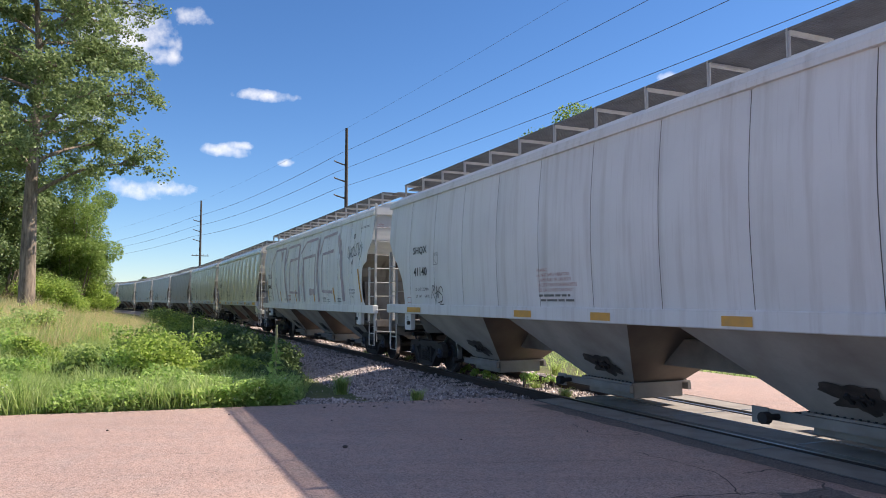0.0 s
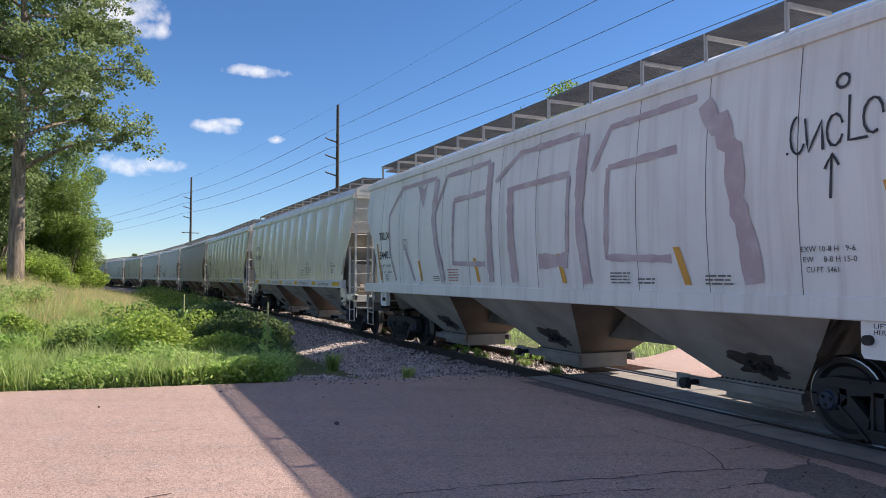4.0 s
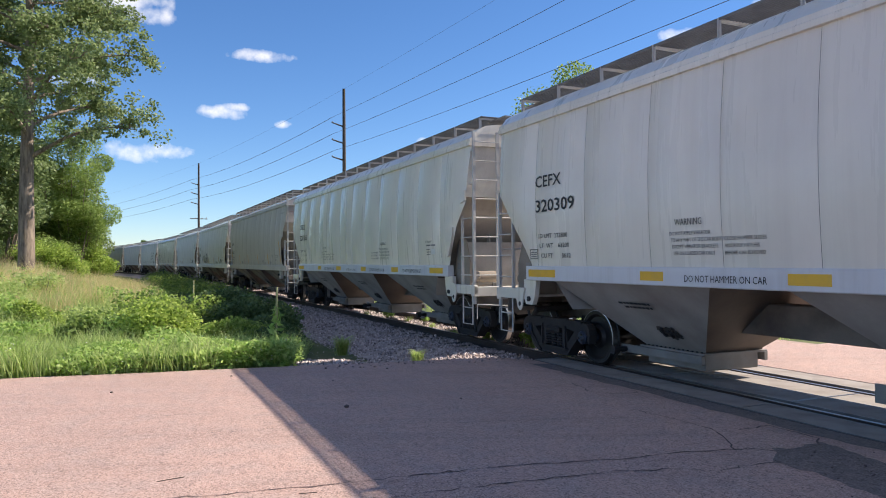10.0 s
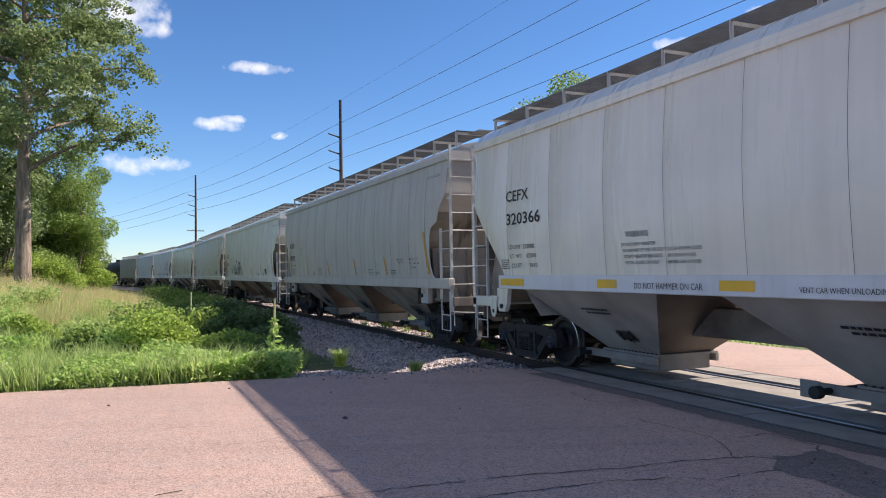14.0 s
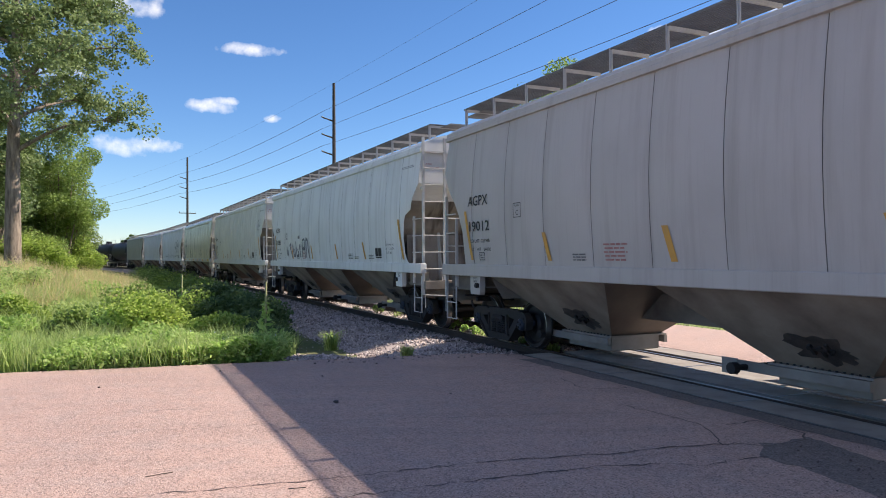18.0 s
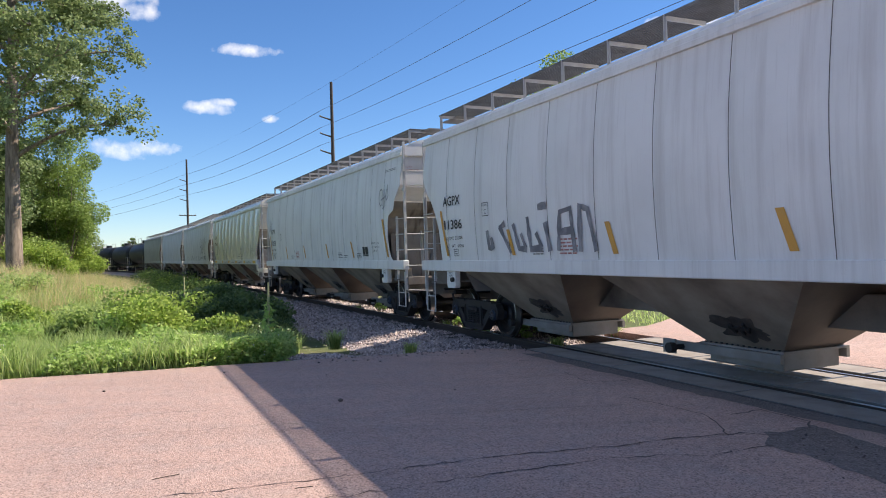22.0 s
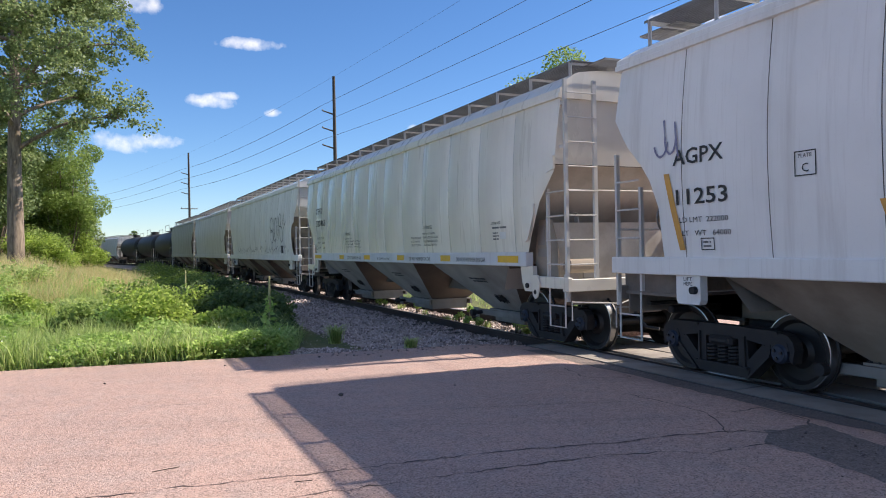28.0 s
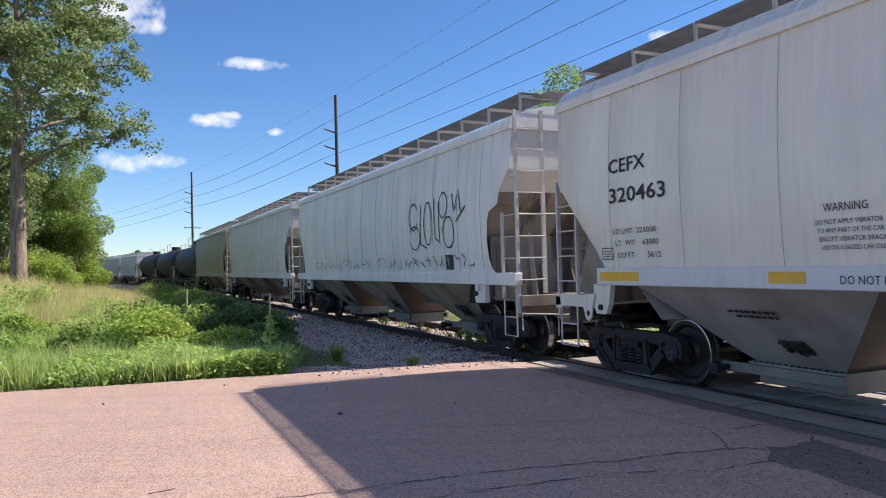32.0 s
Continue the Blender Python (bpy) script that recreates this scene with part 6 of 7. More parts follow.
def tall_tree(name, label, base, height, radius, seed, mat, n_leaf, leaf=0.19, bare=0.24, trunk_r=0.33, n_limb=30, clump=0.6):
    """A straight tapered trunk with limbs that rise and arch outward, twigs along them, and leaf clumps on the twigs."""
    rng, rnd = np.random.default_rng(seed), random.Random(seed)
    top = thing(name, label, "tree", at=pose(*base))
    g, tips = Geo(), []
    sway = [Vector((0.35 * math.sin(k * 0.7 + seed), 0.3 * math.sin(k * 0.9 + 2), 0)) * (k / 9) ** 1.5 for k in range(10)]
    stem = [Vector((0, 0, -0.5))] + [Vector((0, 0, height * 0.92 * k / 9)) + sway[k] for k in range(1, 10)]

    def run(pts, r0, r1, n):
        for i in range(len(pts) - 1):
            a, b = r0 + (r1 - r0) * i / (len(pts) - 1), r0 + (r1 - r0) * (i + 1) / (len(pts) - 1)
            g.tube(pts[i], pts[i + 1], a, n, 0, b, caps=False)
    run(stem, trunk_r * 1.15, 0.04, 12)
    for k in range(n_limb):
        u = bare + (0.93 - bare) * (k / (n_limb - 1)) ** 0.85
        z = height * u
        i = min(8, int(u / 0.92 * 9))
        foot = stem[i].lerp(stem[i + 1], min(1, max(0, u / 0.92 * 9 - i)))
        foot.z = z * 0.99
        a = k * 2.399 + rnd.uniform(-0.3, 0.3)
        reach = radius * rnd.uniform(0.65, 1.05) * (0.55 + 0.75 * math.sin(math.pi * min(1, (u - bare) / (1 - bare) * 0.85 + 0.22))) * 0.85
        rise = rnd.uniform(0.25, 0.75) * reach
        pts, way = [], Vector((math.cos(a), math.sin(a), 0))
        for q in range(7):
            t = q / 6
            pts.append(foot + way * reach * t + Vector((rnd.gauss(0, 0.08) * t, rnd.gauss(0, 0.08) * t, rise * (t - 0.35 * t * t) - 0.5 * t ** 4)) * 1.0)
        run(pts, trunk_r * 0.36 * (1.1 - u * 0.7), 0.012, 6)
        for q in range(2, 7):
            for w in range(3):
                d = Vector((rnd.gauss(0, 1), rnd.gauss(0, 1), rnd.gauss(0.1, 0.6))).normalized()
                e = pts[q] + (d + way * 0.4) * reach * rnd.uniform(0.14, 0.32)
                run([pts[q], (pts[q] + e) / 2 + Vector((0, 0, 0.08)), e], 0.022, 0.006, 4)
                tips += [tuple(e), tuple((pts[q] + e) / 2)]
    part("trunk", g.mesh("trunk", M_BARK, True, False), None, top, "furrowed grey-brown bark")
    tips = np.array(tips)
    wide = clump * rng.uniform(0.45, 1.2, len(tips))
    i = rng.integers(0, len(tips), n_leaf)
    d = rng.normal(size=(n_leaf, 3))
    d *= (rng.random(n_leaf) ** 0.45 / np.linalg.norm(d, axis=1))[:, None]
    c = tips[i] + d * wide[i][:, None] * np.array([1.1, 1.1, 0.8])
    v, t = leaves(c, leaf, rng, 0.5, 0.7)
    part("crown", tri_mesh("crown", v, t, mat), None, top, "airy crown of small leaves")
    return top


def shrub(name, label, base, radius, height, seed, mat, n_leaf, leaf=0.09, cat="bush", lumps_n=9):
    """A bush: stems from the ground, leaves over a lumpy outline."""
    rng, rnd = np.random.default_rng(seed), random.Random(seed)
    top = thing(name, label, cat, at=pose(*base))
    g, lumps = Geo(), []
    for k in range(lumps_n):
        a, r = rnd.uniform(0, 2 * math.pi), radius * rnd.uniform(0.1, 0.8)
        h = height * rnd.uniform(0.45 if lumps_n < 12 else 0.08 if lumps_n > 20 else 0.25, 0.88) * (1 - 0.35 * r / radius)
        lumps.append((r * math.cos(a), r * math.sin(a), h, radius * rnd.uniform(0.28, 0.5) * (1 if lumps_n < 12 else 0.75)))
        g.tube((r * 0.3 * math.cos(a), r * 0.3 * math.sin(a), -0.2), (r * math.cos(a), r * math.sin(a), h), max(0.02, 0.008 * height), 5, 0, 0.008, caps=False)
    part("stem", g.mesh("stem", M_BARK, False, False), None, top)
    lumps = np.array(lumps)
    i = rng.integers(0, len(lumps), n_leaf)
    d = rng.normal(size=(n_leaf, 3))
    d /= np.linalg.norm(d, axis=1)[:, None]
    rr = lumps[i, 3][:, None] * (0.45 + 0.75 * rng.random((n_leaf, 1)) ** 0.6)
    c = lumps[i, :3] + d * rr * np.array([1, 1, 0.8 * (height / max(radius, height) if lumps_n < 12 else 1)])
    c[:, 2] = np.abs(c[:, 2])
    v, t = leaves(c, leaf, rng, 0.15, 0.7)
    part("foliage", tri_mesh("foliage", v, t, mat), None, top)
    return top


def field_points(n, rng, o0, o1, s0, s1, near=13.0, power=1.6):
    """Random places on the verge, thinning with the distance from the road corner."""
    out = []
    while len(out) < n:
        o, s = rng.uniform(o0, o1, n), rng.uniform(s0, s1, n)
        x = P0[0] - math.sin(HEAD) * s - math.cos(HEAD) * o
        y = P0[1] + math.cos(HEAD) * s - math.sin(HEAD) * o
        d = np.hypot(x, y)
        ok = ((o < 0) | (o > np.maximum(3.2, 5.15 - 0.3 * np.maximum(s, -1.5)))) & (rng.random(n) < (near / np.maximum(d, near)) ** power) & (s > road_edge_s(o) + 0.02) & (x > -0.68 * y - 1.5)
        out += list(zip(s[ok], o[ok]))
    return out[:n]


def place_on_field(s, o):
    x, y, _ = on_track(s, o)
    return x, y, field_z(s, o) - 0.04 - 0.45 * (1 - smooth(3.0, 4.4, abs(o)))


def blades(pts, rng, h0, h1, w, bend):
    base = np.array([place_on_field(s, o) for s, o in pts])
    n = len(base)
    a = rng.uniform(0, 2 * np.pi, n)
    lump = np.array([noise.noise((s * 0.75, o * 0.75, 3.0)) + 0.6 * noise.noise((s * 2.3, o * 2.3, 9.0)) for s, o in pts])
    h = rng.uniform(h0, h1, n) * np.clip(0.85 + 0.85 * lump, 0.3, 1.7)
    lean = rng.uniform(0.1, bend, n) * h
    b = rng.uniform(0, 2 * np.pi, n)
    side = np.stack([np.cos(a), np.sin(a), np.zeros(n)], 1) * (w * rng.uniform(0.6, 1.4, n))[:, None]
    go = np.stack([np.cos(b), np.sin(b), np.zeros(n)], 1)
    mid = base + go * (lean * 0.35)[:, None] + np.array([0, 0, 1]) * (h * 0.6)[:, None]
    tip = base + go * lean[:, None] + np.array([0, 0, 1]) * h[:, None]
    v = np.stack([base - side, base + side, mid + side * 0.8, mid - side * 0.8, tip], 1).reshape(-1, 3)
    k = np.arange(n)[:, None] * 5
    t = np.concatenate([k + [0, 1, 2], k + [0, 2, 3], k + [3, 2, 4]], 1).reshape(-1, 3)
    return v, t


rng = np.random.default_rng(11)
# green grass over the whole verge
v, t = blades(field_points(95000, rng, 3.6, 34, -1.6, 48), rng, 0.18, 0.66, 0.010, 0.8)
thing("meadow_grass", "tall green grass on the verge", "grass", kind="stuff", me=tri_mesh("meadow_grass", v, t, M_GRASS))
# dry seed heads on the mound
pts = [p for p in field_points(60000, rng, 6.5, 32, 3.0, 46) if noise.noise((p[0] * 0.16, p[1] * 0.16, 2.0)) + 0.09 * (p[0] - 11.5) + 0.9 * noise.noise((p[0] * 0.7, p[1] * 0.7, 6.0)) > 0.12]
v, t = blades(pts, rng, 0.42, 0.86, 0.006, 0.5)
thing("dry_grass", "straw-coloured dry grass on the low mound", "grass", kind="stuff", me=tri_mesh("dry_grass", v, t, M_HAY))
# rank weeds with broad leaves along the road's edge, ragged in depth and height
pts = []
for p in field_points(34000, rng, 4.3, 22, -1.9, 8):
    e = p[0] - road_edge_s(p[1])
    n1, n2 = noise.noise((p[1] * 0.9, 1.0, 0.0)), noise.noise((p[0] * 0.8, p[1] * 0.8, 7.0))
    if e > 0.12 + 0.22 * n1 and e < 1.2 + 1.6 * n1 + 2.2 * rng.random() and n2 > -0.28:
        pts.append((p, 0.14 + 0.45 * max(0.0, n2 + 0.3) + 0.16 * min(1.0, e)))
base = np.array([place_on_field(*p) for p, h in pts])
tall = np.repeat([h for p, h in pts], 8)
c = np.repeat(base, 8, 0) + np.concatenate([rng.normal(0, 0.08, (len(base) * 8, 2)), (rng.uniform(0.08, 1.0, len(base) * 8) ** 0.7 * tall)[:, None]], 1)
v, t = leaves(c, 0.092, rng, -0.25, 0.42)
thing("roadside_weeds", "broad-leaved green weeds along the edge of the road", "weeds", kind="stuff", me=tri_mesh("roadside_weeds", v, t, M_WEED))
# small white clover heads among them
pick = c[rng.integers(0, len(c), 500)] + np.array([0, 0, 0.05])
v, t = leaves(pick, 0.03, rng, 0.0, 0.9)
thing("clover_heads", "scattered small white flower heads in the weeds", "flowers", kind="stuff", me=tri_mesh("clover_heads", v, t, M_LABEL))
# grass on the far side of the track
far_pts = [p for p in field_points(26000, rng, -30, -3.2, -2.0, 50, 16, 1.3)]
v, t = blades(far_pts, rng, 0.08, 0.26, 0.012, 0.7)
thing("far_grass", "bright green grass beyond the railway", "grass", kind="stuff", me=tri_mesh("far_grass", v, t, M_GRASS))

# bushes and tall weeds between the mound and the ballast
for k, (s, o, r, h, mat, n) in enumerate(((5.0, 7.6, 1.5, 1.35, M_SHRUB, 9000), (7.5, 7.0, 1.5, 1.5, M_SHRUB, 8000), (4.2, 5.9, 1.3, 1.1, M_SHRUB, 8000), (7.0, 4.9, 1.4, 1.3, M_LEAF_LIGHT, 8000), (10.5, 5.2, 1.5, 1.4, M_SHRUB, 7000),
                                      (2.6, 5.6, 0.9, 0.7, M_WEED, 5000), (9.8, 7.4, 1.5, 1.4, M_LEAF_LIGHT, 6000), (13.5, 5.0, 1.3, 1.1, M_SHRUB, 5000), (3.0, 5.2, 0.7, 0.6, M_LEAF_LIGHT, 4000), (17.0, 5.0, 1.4, 0.9, M_SHRUB, 5000), (21.5, 5.2, 1.5, 0.9, M_LEAF_LIGHT, 4000),
                                      (26.5, 5.4, 1.6, 0.8, M_SHRUB, 4000), (32.0, 5.6, 1.6, 0.8, M_SHRUB, 4000), (6.2, 10.5, 1.0, 0.8, M_WEED, 4000), (3.6, 5.2, 0.8, 0.75, M_LEAF_LIGHT, 4000), (5.6, 4.7, 0.8, 0.85, M_SHRUB, 4000), (8.6, 4.3, 0.9, 0.8, M_LEAF_LIGHT, 4000), (11.4, 3.9, 1.1, 0.8, M_SHRUB, 4000), (3.2, 7.2, 0.9, 0.9, M_WEED, 4000), (6.4, 8.8, 1.0, 1.0, M_LEAF_LIGHT, 4000), (0.9, 5.9, 0.6, 0.4, M_WEED, 3000), (1.8, 5.6, 0.7, 0.6, M_SHRUB, 4000), (4.6, 5.2, 0.9, 0.95, M_LEAF_DARK, 5000), (1.6, 9.2, 0.9, 0.55, M_WEED, 4000), (1.8, 12.0, 1.0, 0.55, M_WEED, 4000))):
    x, y, z = place_on_field(s, o)
    # the train's shade on these thickets is put into darker leaves
    if o < 5.3 and s > 2:
        mat, h = M_LEAF_DARK, h * 1.1
    shrub("weed_thicket", "dense green thicket of weeds and vines beside the track", (x, y, z - 0.1), r, h * 0.92, 40 + k, mat, n, 0.105, "bush", 16 if h > 1 else 9)


# the thicket goes on up the line along the ballast's foot
for k in range(16):
    s = 9.5 + 2.1 * k * (1 + 0.05 * k)
    x, y, z = place_on_field(s, 3.5 + 0.35 * (k % 3))
    shrub("weed_thicket", "low dark thicket of weeds along the foot of the ballast", (x, y, z - 0.05), 1.0 + 0.12 * k, 0.95 + 0.15 * (k % 3), 500 + k, (M_LEAF_DARK, M_SHRUB, M_LEAF_LIGHT)[k % 3], 4500, 0.11, "bush", 14)

# loose clumps of green scattered through the meadow
for k in range(34):
    s, o = random.Random(k).uniform(0.6, 16), random.Random(k + 50).uniform(7.5, 19)
    x, y, z = place_on_field(s, o)
    if x > -0.66 * y:
        shrub("weed_clump", "low clump of fresh green weeds in the meadow", (x, y, z), 0.55 + 0.3 * (k % 3), 0.5 + 0.15 * (k % 4), 300 + k, (M_SHRUB, M_WEED, M_GRASS)[k % 3], 1500, 0.09, "weeds", 7)


def mullein(s, o, h, seed, label):
    """A tall single stalk with leaves at its foot and along the stem."""
    x, y, z = place_on_field(s, o)
    top = thing("mullein", label, "weed", at=pose(x, y, z))
    rnd, r2 = random.Random(seed), np.random.default_rng(seed)
    part("stalk", Geo().tube((0, 0, -0.1), (0.01, 0.0, h * 0.6), 0.022, 6, 0, 0.02).tube((0.01, 0, h * 0.6), (0.02, 0.01, h), 0.034, 6, 0, 0.02).mesh("stalk", M_STALK), None, top)
    c = np.array([(rnd.gauss(0, 0.13) * (1.2 - k / 90), rnd.gauss(0, 0.13) * (1.2 - k / 90), 0.05 + h * 0.72 * (k / 90) ** 0.8) for k in range(90)])
    v, t = leaves(c, 0.17, r2, -0.2, 0.4)
    part("leaf_rosette", tri_mesh("leaf_rosette", v, t, M_WEED), None, top)


mullein(0.9, 5.35, 1.55, 1, "tall mullein stalk with a pale yellow flower spike")
mullein(9.4, 6.2, 1.6, 2, "tall mullein stalk rising from the thicket")


def tuft(s, o, h, n, seed, name, label):
    r2 = np.random.default_rng(seed)
    x, y, z = on_track(s, o)[0], on_track(s, o)[1], -0.28
    m = n
    a = r2.uniform(0, 2 * np.pi, m)
    hh = r2.uniform(0.5, 1.0, m) * h
    b = np.stack([r2.normal(0, 0.05, m), r2.normal(0, 0.05, m), np.zeros(m)], 1)
    go = np.stack([np.cos(a), np.sin(a), np.zeros(m)], 1)
    w = np.stack([-np.sin(a), np.cos(a), np.zeros(m)], 1) * 0.007
    mid = b + go * (hh * 0.25)[:, None] + np.array([0, 0, 1]) * (hh * 0.7)[:, None]
    tip = b + go * (hh * 0.75)[:, None] + np.array([0, 0, 1]) * (hh * 0.85)[:, None]
    v = np.stack([b - w, b + w, mid + w, mid - w, tip], 1).reshape(-1, 3)
    k = np.arange(m)[:, None] * 5
    t = np.concatenate([k + [0, 1, 2], k + [0, 2, 3], k + [3, 2, 4]], 1).reshape(-1, 3)
    thing(name, label, "grass", "tufts on the ballast", at=pose(x, y, z), me=tri_mesh(name, v, t, M_GRASS))


for k, (s, o, h, n) in enumerate(((1.2, 3.9, 0.5, 220), (-0.6, 2.9, 0.32, 160), (0.0, -0.1, 0.3, 90), (-1.6, 0.2, 0.35, 100), (1.6, 0.1, 0.32, 90), (3.4, 0.3, 0.3, 70), (-1.2, -1.6, 0.4, 120), (2.5, -2.2, 0.45, 140), (5.5, 0.0, 0.3, 60), (8, -0.2, 0.3, 60), (11, 0.2, 0.3, 60))):
    tuft(s, o, h, n, 70 + k, "grass_tuft", "tuft of grass growing in the ballast")

# behind them, an unseen tree belt along the line, for far cars to reflect
for k in range(11):
    d = 66 + 11 * k
    a = radians(-25.8) - 4.2 / d
    shrub("broadleaf_tree", "dark leafy tree added out of sight for reflections", (d * math.sin(a), d * math.cos(a), 0.2), 4.0, 11 + 1.5 * math.sin(k * 1.7), 400 + k, M_LEAF_DARK, 9000, 0.4, "tree", 30)

# fresh weeds that have come up between the rails
rt = random.Random(8)
for k in range(10):
    s, o = rt.uniform(-0.5, 10), rt.uniform(-0.55, 0.5)
    x, y, _ = on_track(s, o)
    shrub("track_weed", "small bright weed growing between the rails", (x, y, -0.2), 0.14 + 0.08 * rt.random(), 0.26 + 0.14 * rt.random(), 600 + k, M_WEED, 120, 0.075, "weed", 5)

# trees on the left of the field, and the line of trees behind
tall_tree("cottonwood", "tall cottonwood tree with a grey trunk and airy crown", (-19.0, 33.0, 1.25), 19.5, 5.5, 5, M_LEAF, 92000, 0.155, 0.27, 0.33, 38, 0.58)
tall_tree("cottonwood", "second cottonwood tree standing behind the field", (-26.5, 37.0, 1.2), 19.0, 6.0, 9, M_LEAF, 60000, 0.18, 0.14, 0.3, 34, 0.7)
shrub("broadleaf_tree", "broad green tree behind the train", (8.0, 46.0, -0.4), 4.6, 17.0, 31, M_LEAF_LIGHT, 70000, 0.17, "tree", 48)
tree("broadleaf_tree", "small distant tree beyond the railway", (-98.0, 240.0, -0.3), 8.0, 0.9, 33, M_LEAF_DARK, 4000, 0.5, 0.15, 0.2, (0, 0), 3, 0.8)
# leafy trees and bushes that close the field, foliage down to the ground
for k, (x, y, r, h, mat, n, lumps, leaf, name, label) in enumerate((
        (-23.9, 46.5, 3.0, 12.0, M_LEAF_LIGHT, 55000, 44, 0.13, "broadleaf_tree", "light green feathery tree at the end of the meadow"),
        (-27.6, 56.0, 2.2, 6.5, M_LEAF, 22000, 26, 0.16, "broadleaf_tree", "leafy tree at the meadow's end"),
        (-25.6, 41.5, 3.2, 11.0, M_LEAF_DARK, 36000, 34, 0.16, "broadleaf_tree", "dark leafy tree behind the meadow"),
        (-30.5, 47.0, 3.6, 11.5, M_LEAF_DARK, 28000, 40, 0.18, "broadleaf_tree", "dark leafy tree behind the meadow"),
        (-29.0, 40.0, 3.2, 9.5, M_LEAF_DARK, 24000, 34, 0.17, "broadleaf_tree", "dark leafy tree behind the meadow"),
        (-21.4, 40.0, 1.9, 2.3, M_SHRUB, 11000, 26, 0.12, "hedge_bush", "rounded green bush along the field's edge"),
        (-23.2, 42.5, 2.2, 2.9, M_LEAF_LIGHT, 11000, 26, 0.12, "hedge_bush", "rounded green bush along the field's edge"),
        (-22.9, 47.0, 1.7, 2.1, M_SHRUB, 11000, 26, 0.12, "hedge_bush", "rounded green bush along the field's edge"),
        (-25.2, 51.5, 1.4, 1.6, M_SHRUB, 11000, 26, 0.12, "hedge_bush", "rounded green bush along the field's edge"),
        (-26.6, 55.0, 1.2, 1.2, M_LEAF_LIGHT, 11000, 26, 0.12, "hedge_bush", "rounded green bush along the field's edge"),
        (-24.5, 37.0, 2.0, 2.8, M_LEAF_DARK, 11000, 26, 0.12, "hedge_bush", "rounded green bush along the field's edge"),
        (-36.0, 52.0, 3.6, 9.0, M_LEAF_DARK, 18000, 30, 0.2, "broadleaf_tree", "dark leafy tree behind the meadow"))):
    shrub(name, label, (x, y, 0.9), r, h, 120 + k, mat, n, leaf, "tree" if "tree" in name else "bush", lumps)

# ---- power line, stones, cracks, far building ----
M_POLE = worn("weathered_pole", (0.075, 0.06, 0.05), (0.04, 0.033, 0.03), 0.85, 0, 1.5)
M_WIRE = worn("aluminium_wire", (0.10, 0.10, 0.11), (0.06, 0.06, 0.07), 0.5, 0.6, 2)
M_PORCELAIN = worn("grey_insulator", (0.30, 0.30, 0.31), (0.2, 0.2, 0.2), 0.3, 0, 4)
POLES = ((17.81, 11.37), (-8.9, 65.0), (-38.3, 113.3), (-81.0, 170.0))
TOP, HEIGHTS = 17.2, (14.0, 12.49, 10.96)
ARM = 1.1
FOOT = (-1.25, -0.4, -0.4, -0.4)


def line_way(i):
    a, b = POLES[max(0, i - 1)], POLES[min(len(POLES) - 1, i + 1)]
    return Vector((b[0] - a[0], b[1] - a[1], 0)).normalized()


def arm_tip(i, z):
    w = line_way(i)
    out = Vector((-w.y, w.x, 0))
    if out.x > 0:
        out = -out
    return Vector((*POLES[i], z + (FOOT[i] + 0.4))) + out * ARM


def power_pole(i):
    x, y = POLES[i]
    p = thing("utility_pole", "tall dark wooden power pole with upswept arms", "utility pole", "poles of the power line", at=pose(x, y, FOOT[i]))
    part("shaft", Geo().tube((0, 0, 0), (0, 0, TOP + 0.4), 0.21, 14, 0, 0.13).mesh("shaft", M_POLE, True), None, p)
    for z in HEIGHTS:
        tip = arm_tip(i, z) - Vector((x, y, 0))
        z += 0.4
        a = part("arm", Geo().tube((0, 0, z - 0.22), (tip.x, tip.y, z + 0.06), 0.075, 8, 0, 0.055).mesh("arm", M_POLE, True), None, p)
        part("insulator", Geo().tube((tip.x, tip.y, z + 0.17), (tip.x, tip.y, z + 0.03), 0.05, 8, 0, 0.075).tube((tip.x, tip.y, z + 0.12), (tip.x, tip.y, z + 0.08), 0.1, 8).mesh("insulator", M_PORCELAIN, True), None, a)
    if i == 2:
        w = line_way(i)
        o = Vector((-w.y, w.x, 0)) * 1.3
        part("crossarm", Geo().tube((-o.x, -o.y, 8.9), (o.x, o.y, 8.9), 0.06, 6).mesh("crossarm", M_POLE), None, p)
        for k in (-0.9, -0.4, 0.4, 0.9):
            part("insulator", Geo().tube((o.x * k, o.y * k, 8.96), (o.x * k, o.y * k, 9.16), 0.04, 6).mesh("insulator", M_PORCELAIN), None, p)


for i in range(len(POLES)):
    power_pole(i)


def wire(a, b, sag, r, label):
    n, pts = 28, []
    for k in range(n + 1):
        t = k / n
        p = a.lerp(b, t)
        pts.append((p.x, p.y, p.z - 4 * sag * t * (1 - t)))
    thing("power_wire", label, "wire", "wires of the power line", me=Geo().pipe(pts, r, 5).mesh("power_wire", M_WIRE))


for i in range(len(POLES) - 1):
    for z in HEIGHTS:
        wire(arm_tip(i, z + 0.55), arm_tip(i + 1, z + 0.55), (0.37, 0.64, 0.6)[i], (0.014, 0.02, 0.02)[i], "dark overhead power wire")
    wire(Vector((*POLES[i], TOP + FOOT[i] + 0.4)), Vector((*POLES[i + 1], TOP)), 0.3, 0.007, "thin overhead earth wire")

# cracks in the road, filled with dark tar


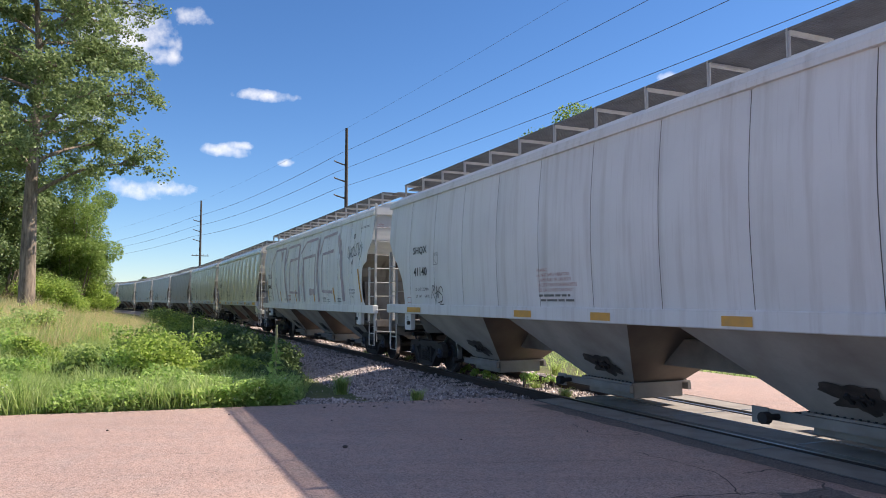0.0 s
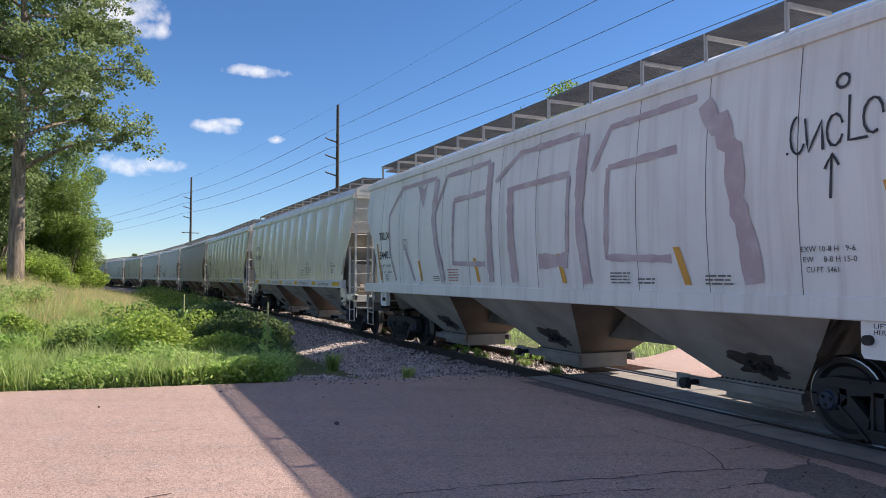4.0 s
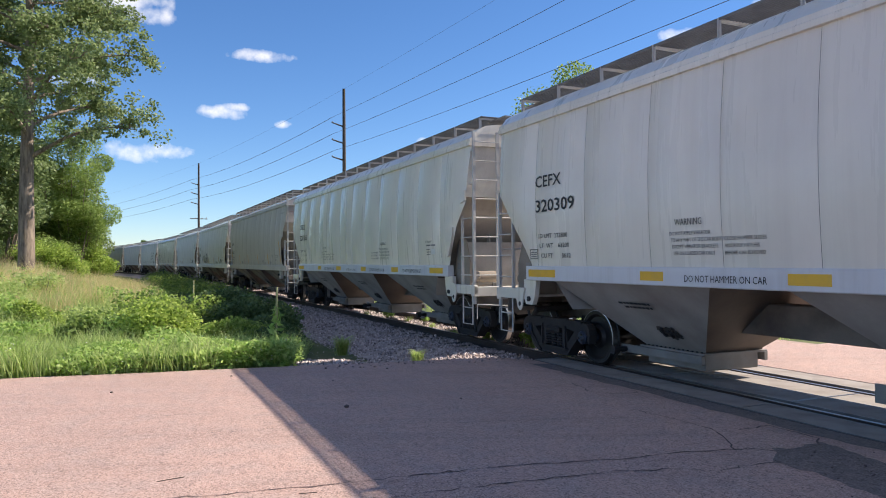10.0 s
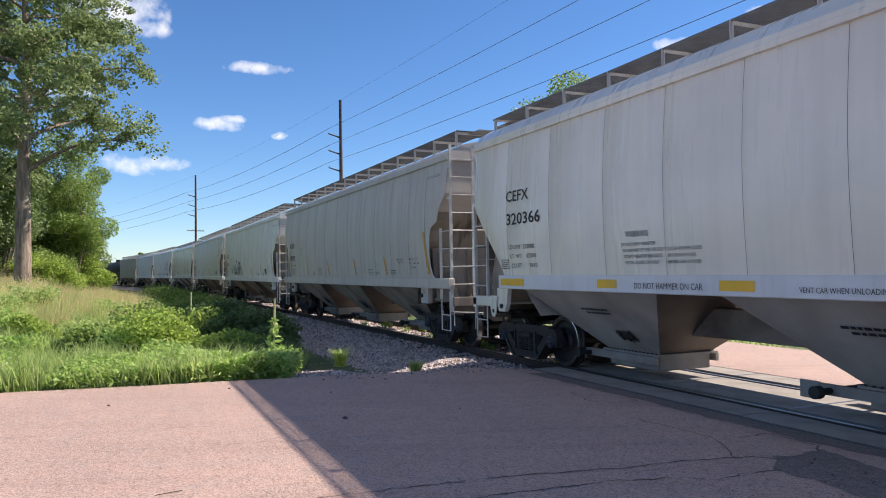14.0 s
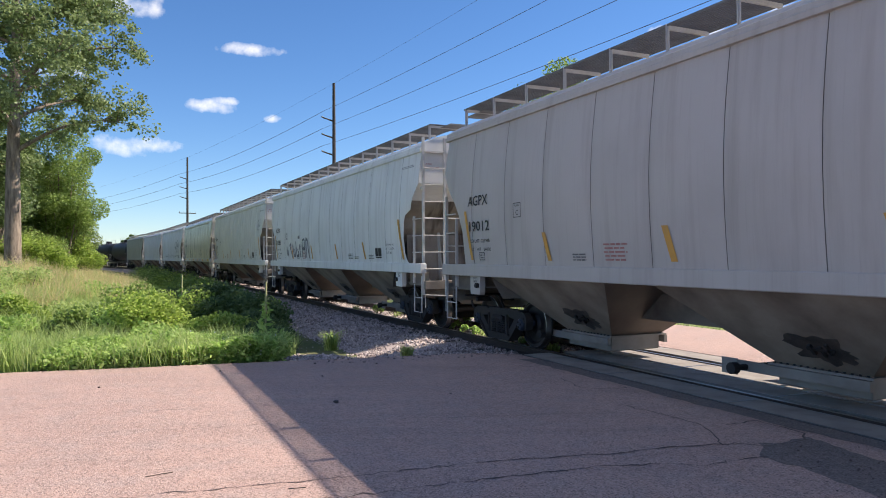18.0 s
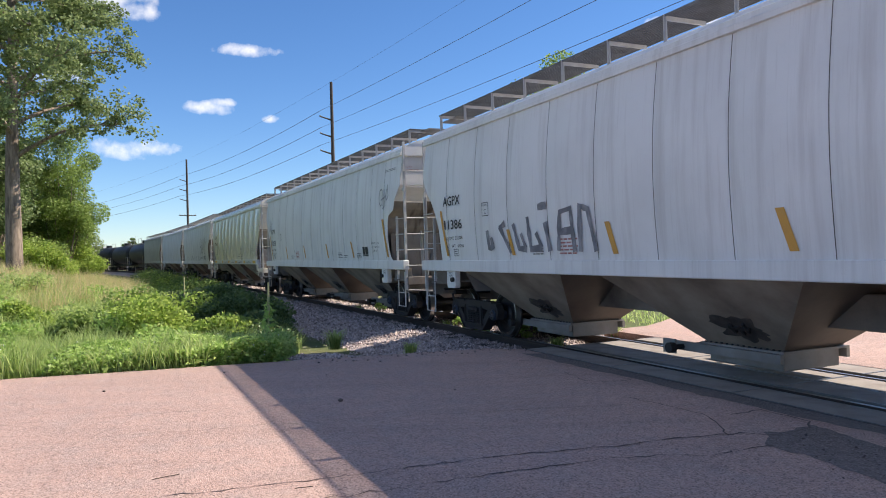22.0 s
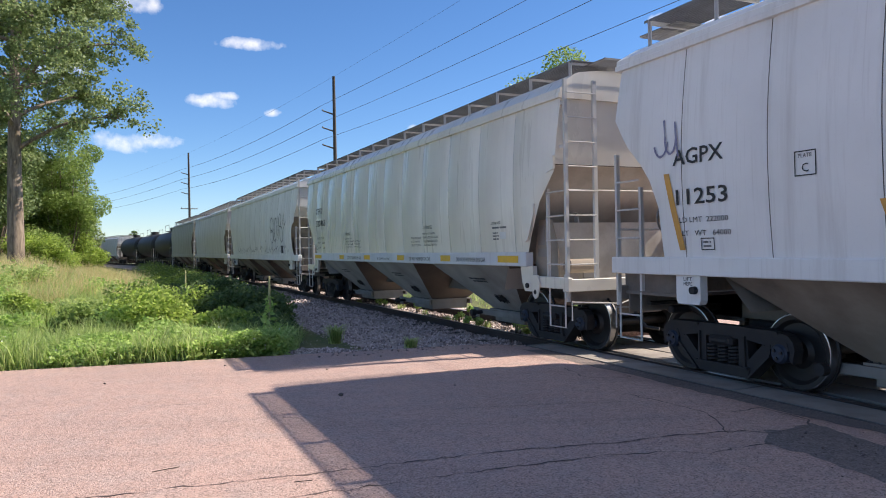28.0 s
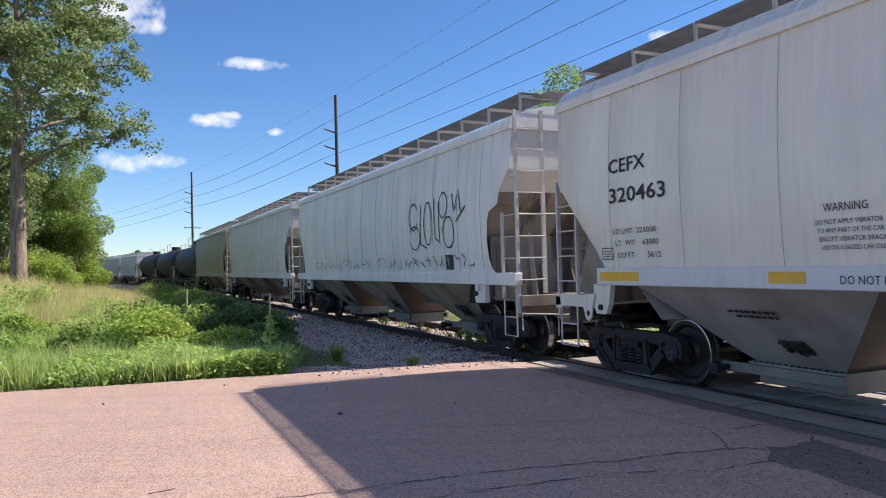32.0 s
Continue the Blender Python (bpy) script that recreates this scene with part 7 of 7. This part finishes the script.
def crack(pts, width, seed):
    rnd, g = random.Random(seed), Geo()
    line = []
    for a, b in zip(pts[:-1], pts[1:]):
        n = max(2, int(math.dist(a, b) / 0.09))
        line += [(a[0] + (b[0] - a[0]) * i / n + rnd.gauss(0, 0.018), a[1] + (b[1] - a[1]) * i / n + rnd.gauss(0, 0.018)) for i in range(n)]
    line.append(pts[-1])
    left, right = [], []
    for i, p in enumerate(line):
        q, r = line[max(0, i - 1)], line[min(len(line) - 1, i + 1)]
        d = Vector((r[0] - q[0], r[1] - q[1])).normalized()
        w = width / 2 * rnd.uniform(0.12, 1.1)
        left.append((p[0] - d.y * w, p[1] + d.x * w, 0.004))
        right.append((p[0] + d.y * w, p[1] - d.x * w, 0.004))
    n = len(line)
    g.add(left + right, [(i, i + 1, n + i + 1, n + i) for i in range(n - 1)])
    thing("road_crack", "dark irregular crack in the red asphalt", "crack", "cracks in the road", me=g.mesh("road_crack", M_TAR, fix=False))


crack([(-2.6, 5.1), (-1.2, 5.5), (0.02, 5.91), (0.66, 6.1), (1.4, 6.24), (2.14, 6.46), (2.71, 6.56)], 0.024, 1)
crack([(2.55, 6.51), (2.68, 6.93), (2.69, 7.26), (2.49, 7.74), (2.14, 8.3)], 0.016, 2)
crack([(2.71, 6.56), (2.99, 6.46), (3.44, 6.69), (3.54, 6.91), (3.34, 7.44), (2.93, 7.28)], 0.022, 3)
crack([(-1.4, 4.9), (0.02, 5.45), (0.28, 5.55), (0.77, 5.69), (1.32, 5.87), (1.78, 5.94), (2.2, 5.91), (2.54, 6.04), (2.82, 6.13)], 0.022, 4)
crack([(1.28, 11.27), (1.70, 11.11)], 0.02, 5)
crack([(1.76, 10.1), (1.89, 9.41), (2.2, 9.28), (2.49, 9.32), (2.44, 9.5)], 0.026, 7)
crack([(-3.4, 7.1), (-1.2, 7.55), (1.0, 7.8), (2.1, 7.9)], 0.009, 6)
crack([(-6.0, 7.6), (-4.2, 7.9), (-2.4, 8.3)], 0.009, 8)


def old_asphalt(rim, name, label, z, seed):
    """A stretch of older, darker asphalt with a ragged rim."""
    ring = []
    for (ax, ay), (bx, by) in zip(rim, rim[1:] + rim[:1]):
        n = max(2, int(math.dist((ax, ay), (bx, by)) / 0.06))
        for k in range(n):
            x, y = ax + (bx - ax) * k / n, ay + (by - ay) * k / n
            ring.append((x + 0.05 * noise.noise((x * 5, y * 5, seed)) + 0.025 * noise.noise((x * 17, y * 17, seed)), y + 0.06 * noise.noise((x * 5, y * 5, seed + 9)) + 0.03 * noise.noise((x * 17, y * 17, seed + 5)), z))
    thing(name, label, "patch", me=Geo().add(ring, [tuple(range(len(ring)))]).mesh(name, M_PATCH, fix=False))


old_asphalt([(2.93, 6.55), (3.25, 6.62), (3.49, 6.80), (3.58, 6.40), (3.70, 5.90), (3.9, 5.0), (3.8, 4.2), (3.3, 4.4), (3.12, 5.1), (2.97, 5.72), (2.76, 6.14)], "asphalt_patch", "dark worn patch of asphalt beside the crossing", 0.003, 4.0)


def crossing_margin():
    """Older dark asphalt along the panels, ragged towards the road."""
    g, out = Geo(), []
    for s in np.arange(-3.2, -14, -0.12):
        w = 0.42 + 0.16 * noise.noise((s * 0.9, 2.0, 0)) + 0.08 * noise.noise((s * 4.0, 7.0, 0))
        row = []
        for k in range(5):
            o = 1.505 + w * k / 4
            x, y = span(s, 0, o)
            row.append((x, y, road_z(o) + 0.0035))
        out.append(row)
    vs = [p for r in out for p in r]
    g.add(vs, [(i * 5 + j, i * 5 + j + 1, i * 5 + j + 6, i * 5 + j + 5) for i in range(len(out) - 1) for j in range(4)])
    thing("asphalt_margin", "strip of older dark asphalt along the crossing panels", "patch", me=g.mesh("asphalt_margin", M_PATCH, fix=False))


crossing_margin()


def pebble(x, y, r, seed, mat, name="road_stone", label="small dark stone lying on the road"):
    rnd = random.Random(seed)
    bm = bmesh.new()
    bmesh.ops.create_icosphere(bm, subdivisions=1, radius=r)
    for v in bm.verts:
        v.co *= rnd.uniform(0.75, 1.2)
        v.co.z *= 0.65
    me = bpy.data.meshes.new(name)
    bm.to_mesh(me)
    bm.free()
    me.materials.append(mat)
    return thing(name, label, "stone", at=pose(x, y, r * 0.45), me=me)


pebble(-1.155, 8.52, 0.035, 1, M_TAR)
for k, (x, y) in enumerate(((-1.6, 10.4), (-3.2, 10.9), (-1.9, 11.6), (0.2, 9.0), (-4.4, 9.6))):
    pebble(x, y, 0.015 + 0.004 * (k % 3), 10 + k, M_TAR)
M_GRIT = worn("loose_grit", (0.30, 0.23, 0.21), (0.12, 0.09, 0.085), 0.9, 0, 8.0)
rr = random.Random(77)
for k in range(90):
    o = rr.uniform(1.7, 5.2)
    s = road_edge_s(o) - abs(rr.gauss(0, 0.32))
    x, y, _ = on_track(s, o)
    pebble(x, y, rr.uniform(0.008, 0.024), 200 + k, M_GRIT, "road_stone", "loose ballast stone lying on the road's margin")
for k in range(30):
    pebble(3.3 + rr.gauss(0, 0.25), 5.8 + rr.gauss(0, 0.5), rr.uniform(0.006, 0.016), 400 + k, M_TAR, "road_stone", "crumb of broken asphalt by the worn patch")
thing("twig", "thin dry twig lying on the road", "twig", me=Geo().pipe([(-2.25, 5.68, 0.008), (-2.16, 5.73, 0.012), (-2.08, 5.80, 0.008)], 0.0035, 5).mesh("twig", M_POLE))
thing("twig", "thin dry twig lying on the road", "twig", me=Geo().pipe([(-1.08, 5.36, 0.008), (-0.95, 5.38, 0.012)], 0.0035, 5).mesh("twig", M_POLE))

# the pale shed far behind the crossing, seen between the cars
M_SHED = worn("pale_metal_siding", (0.62, 0.63, 0.64), (0.5, 0.5, 0.5), 0.5, 0.1, 0.6, 0.4)
shed = thing("metal_shed", "long low pale metal shed across the railway", "building", at=pose(45, 62, -0.4, 0, 0, -30))
part("wall", Geo().box(-20, 20, -5, 5, 0, 3.3).mesh("wall", M_SHED), None, shed)
part("roof", Geo().add([(-20.4, -5.4, 3.25), (20.4, -5.4, 3.25), (20.4, 0, 4.5), (-20.4, 0, 4.5), (20.4, 5.4, 3.25), (-20.4, 5.4, 3.25)], [(0, 1, 2, 3), (3, 2, 4, 5)]).mesh("roof", M_SHED), None, shed)
for k in range(6):
    part("shed_door", Geo().box(-17 + 6.2 * k, -14 + 6.2 * k, -5.06, -5.0, 0, 2.5).mesh("shed_door", M_GATE), None, shed)


def car_pose(s, half):
    """A car stands with both trucks on the track."""
    fx, fy, _ = on_track(s - half)
    bx, by, _ = on_track(s + half)
    return pose((fx + bx) / 2, (fy + by) / 2, RAIL_Z, 0, 0, math.degrees(math.atan2(fy - by, fx - bx)))


def motions():
    """The train rolls past at a steady speed; every axle turns with it."""
    front = -LENGTHS[0] - LENGTHS[1]
    times = [2.0 * i for i in range(17)]
    turns = [0.125 * i for i in range(257)]
    for car, length in zip(cars, LENGTHS):
        mid = front + length / 2
        front += length
        half = -min(t.location.x for t in car.children if t.name.startswith("truck"))
        walk(car, [(t, car_pose(mid - travel(t), half)) for t in times])
        for t in car.children:
            if t.name.startswith("truck"):
                for w in t.children:
                    if w.name.startswith("wheelset"):
                        x, y, z = w.location
                        walk(w, [(q, pose(x, y, z) @ Matrix.Rotation(travel(q) / WHEEL_R, 4, "Y")) for q in turns])


motions()
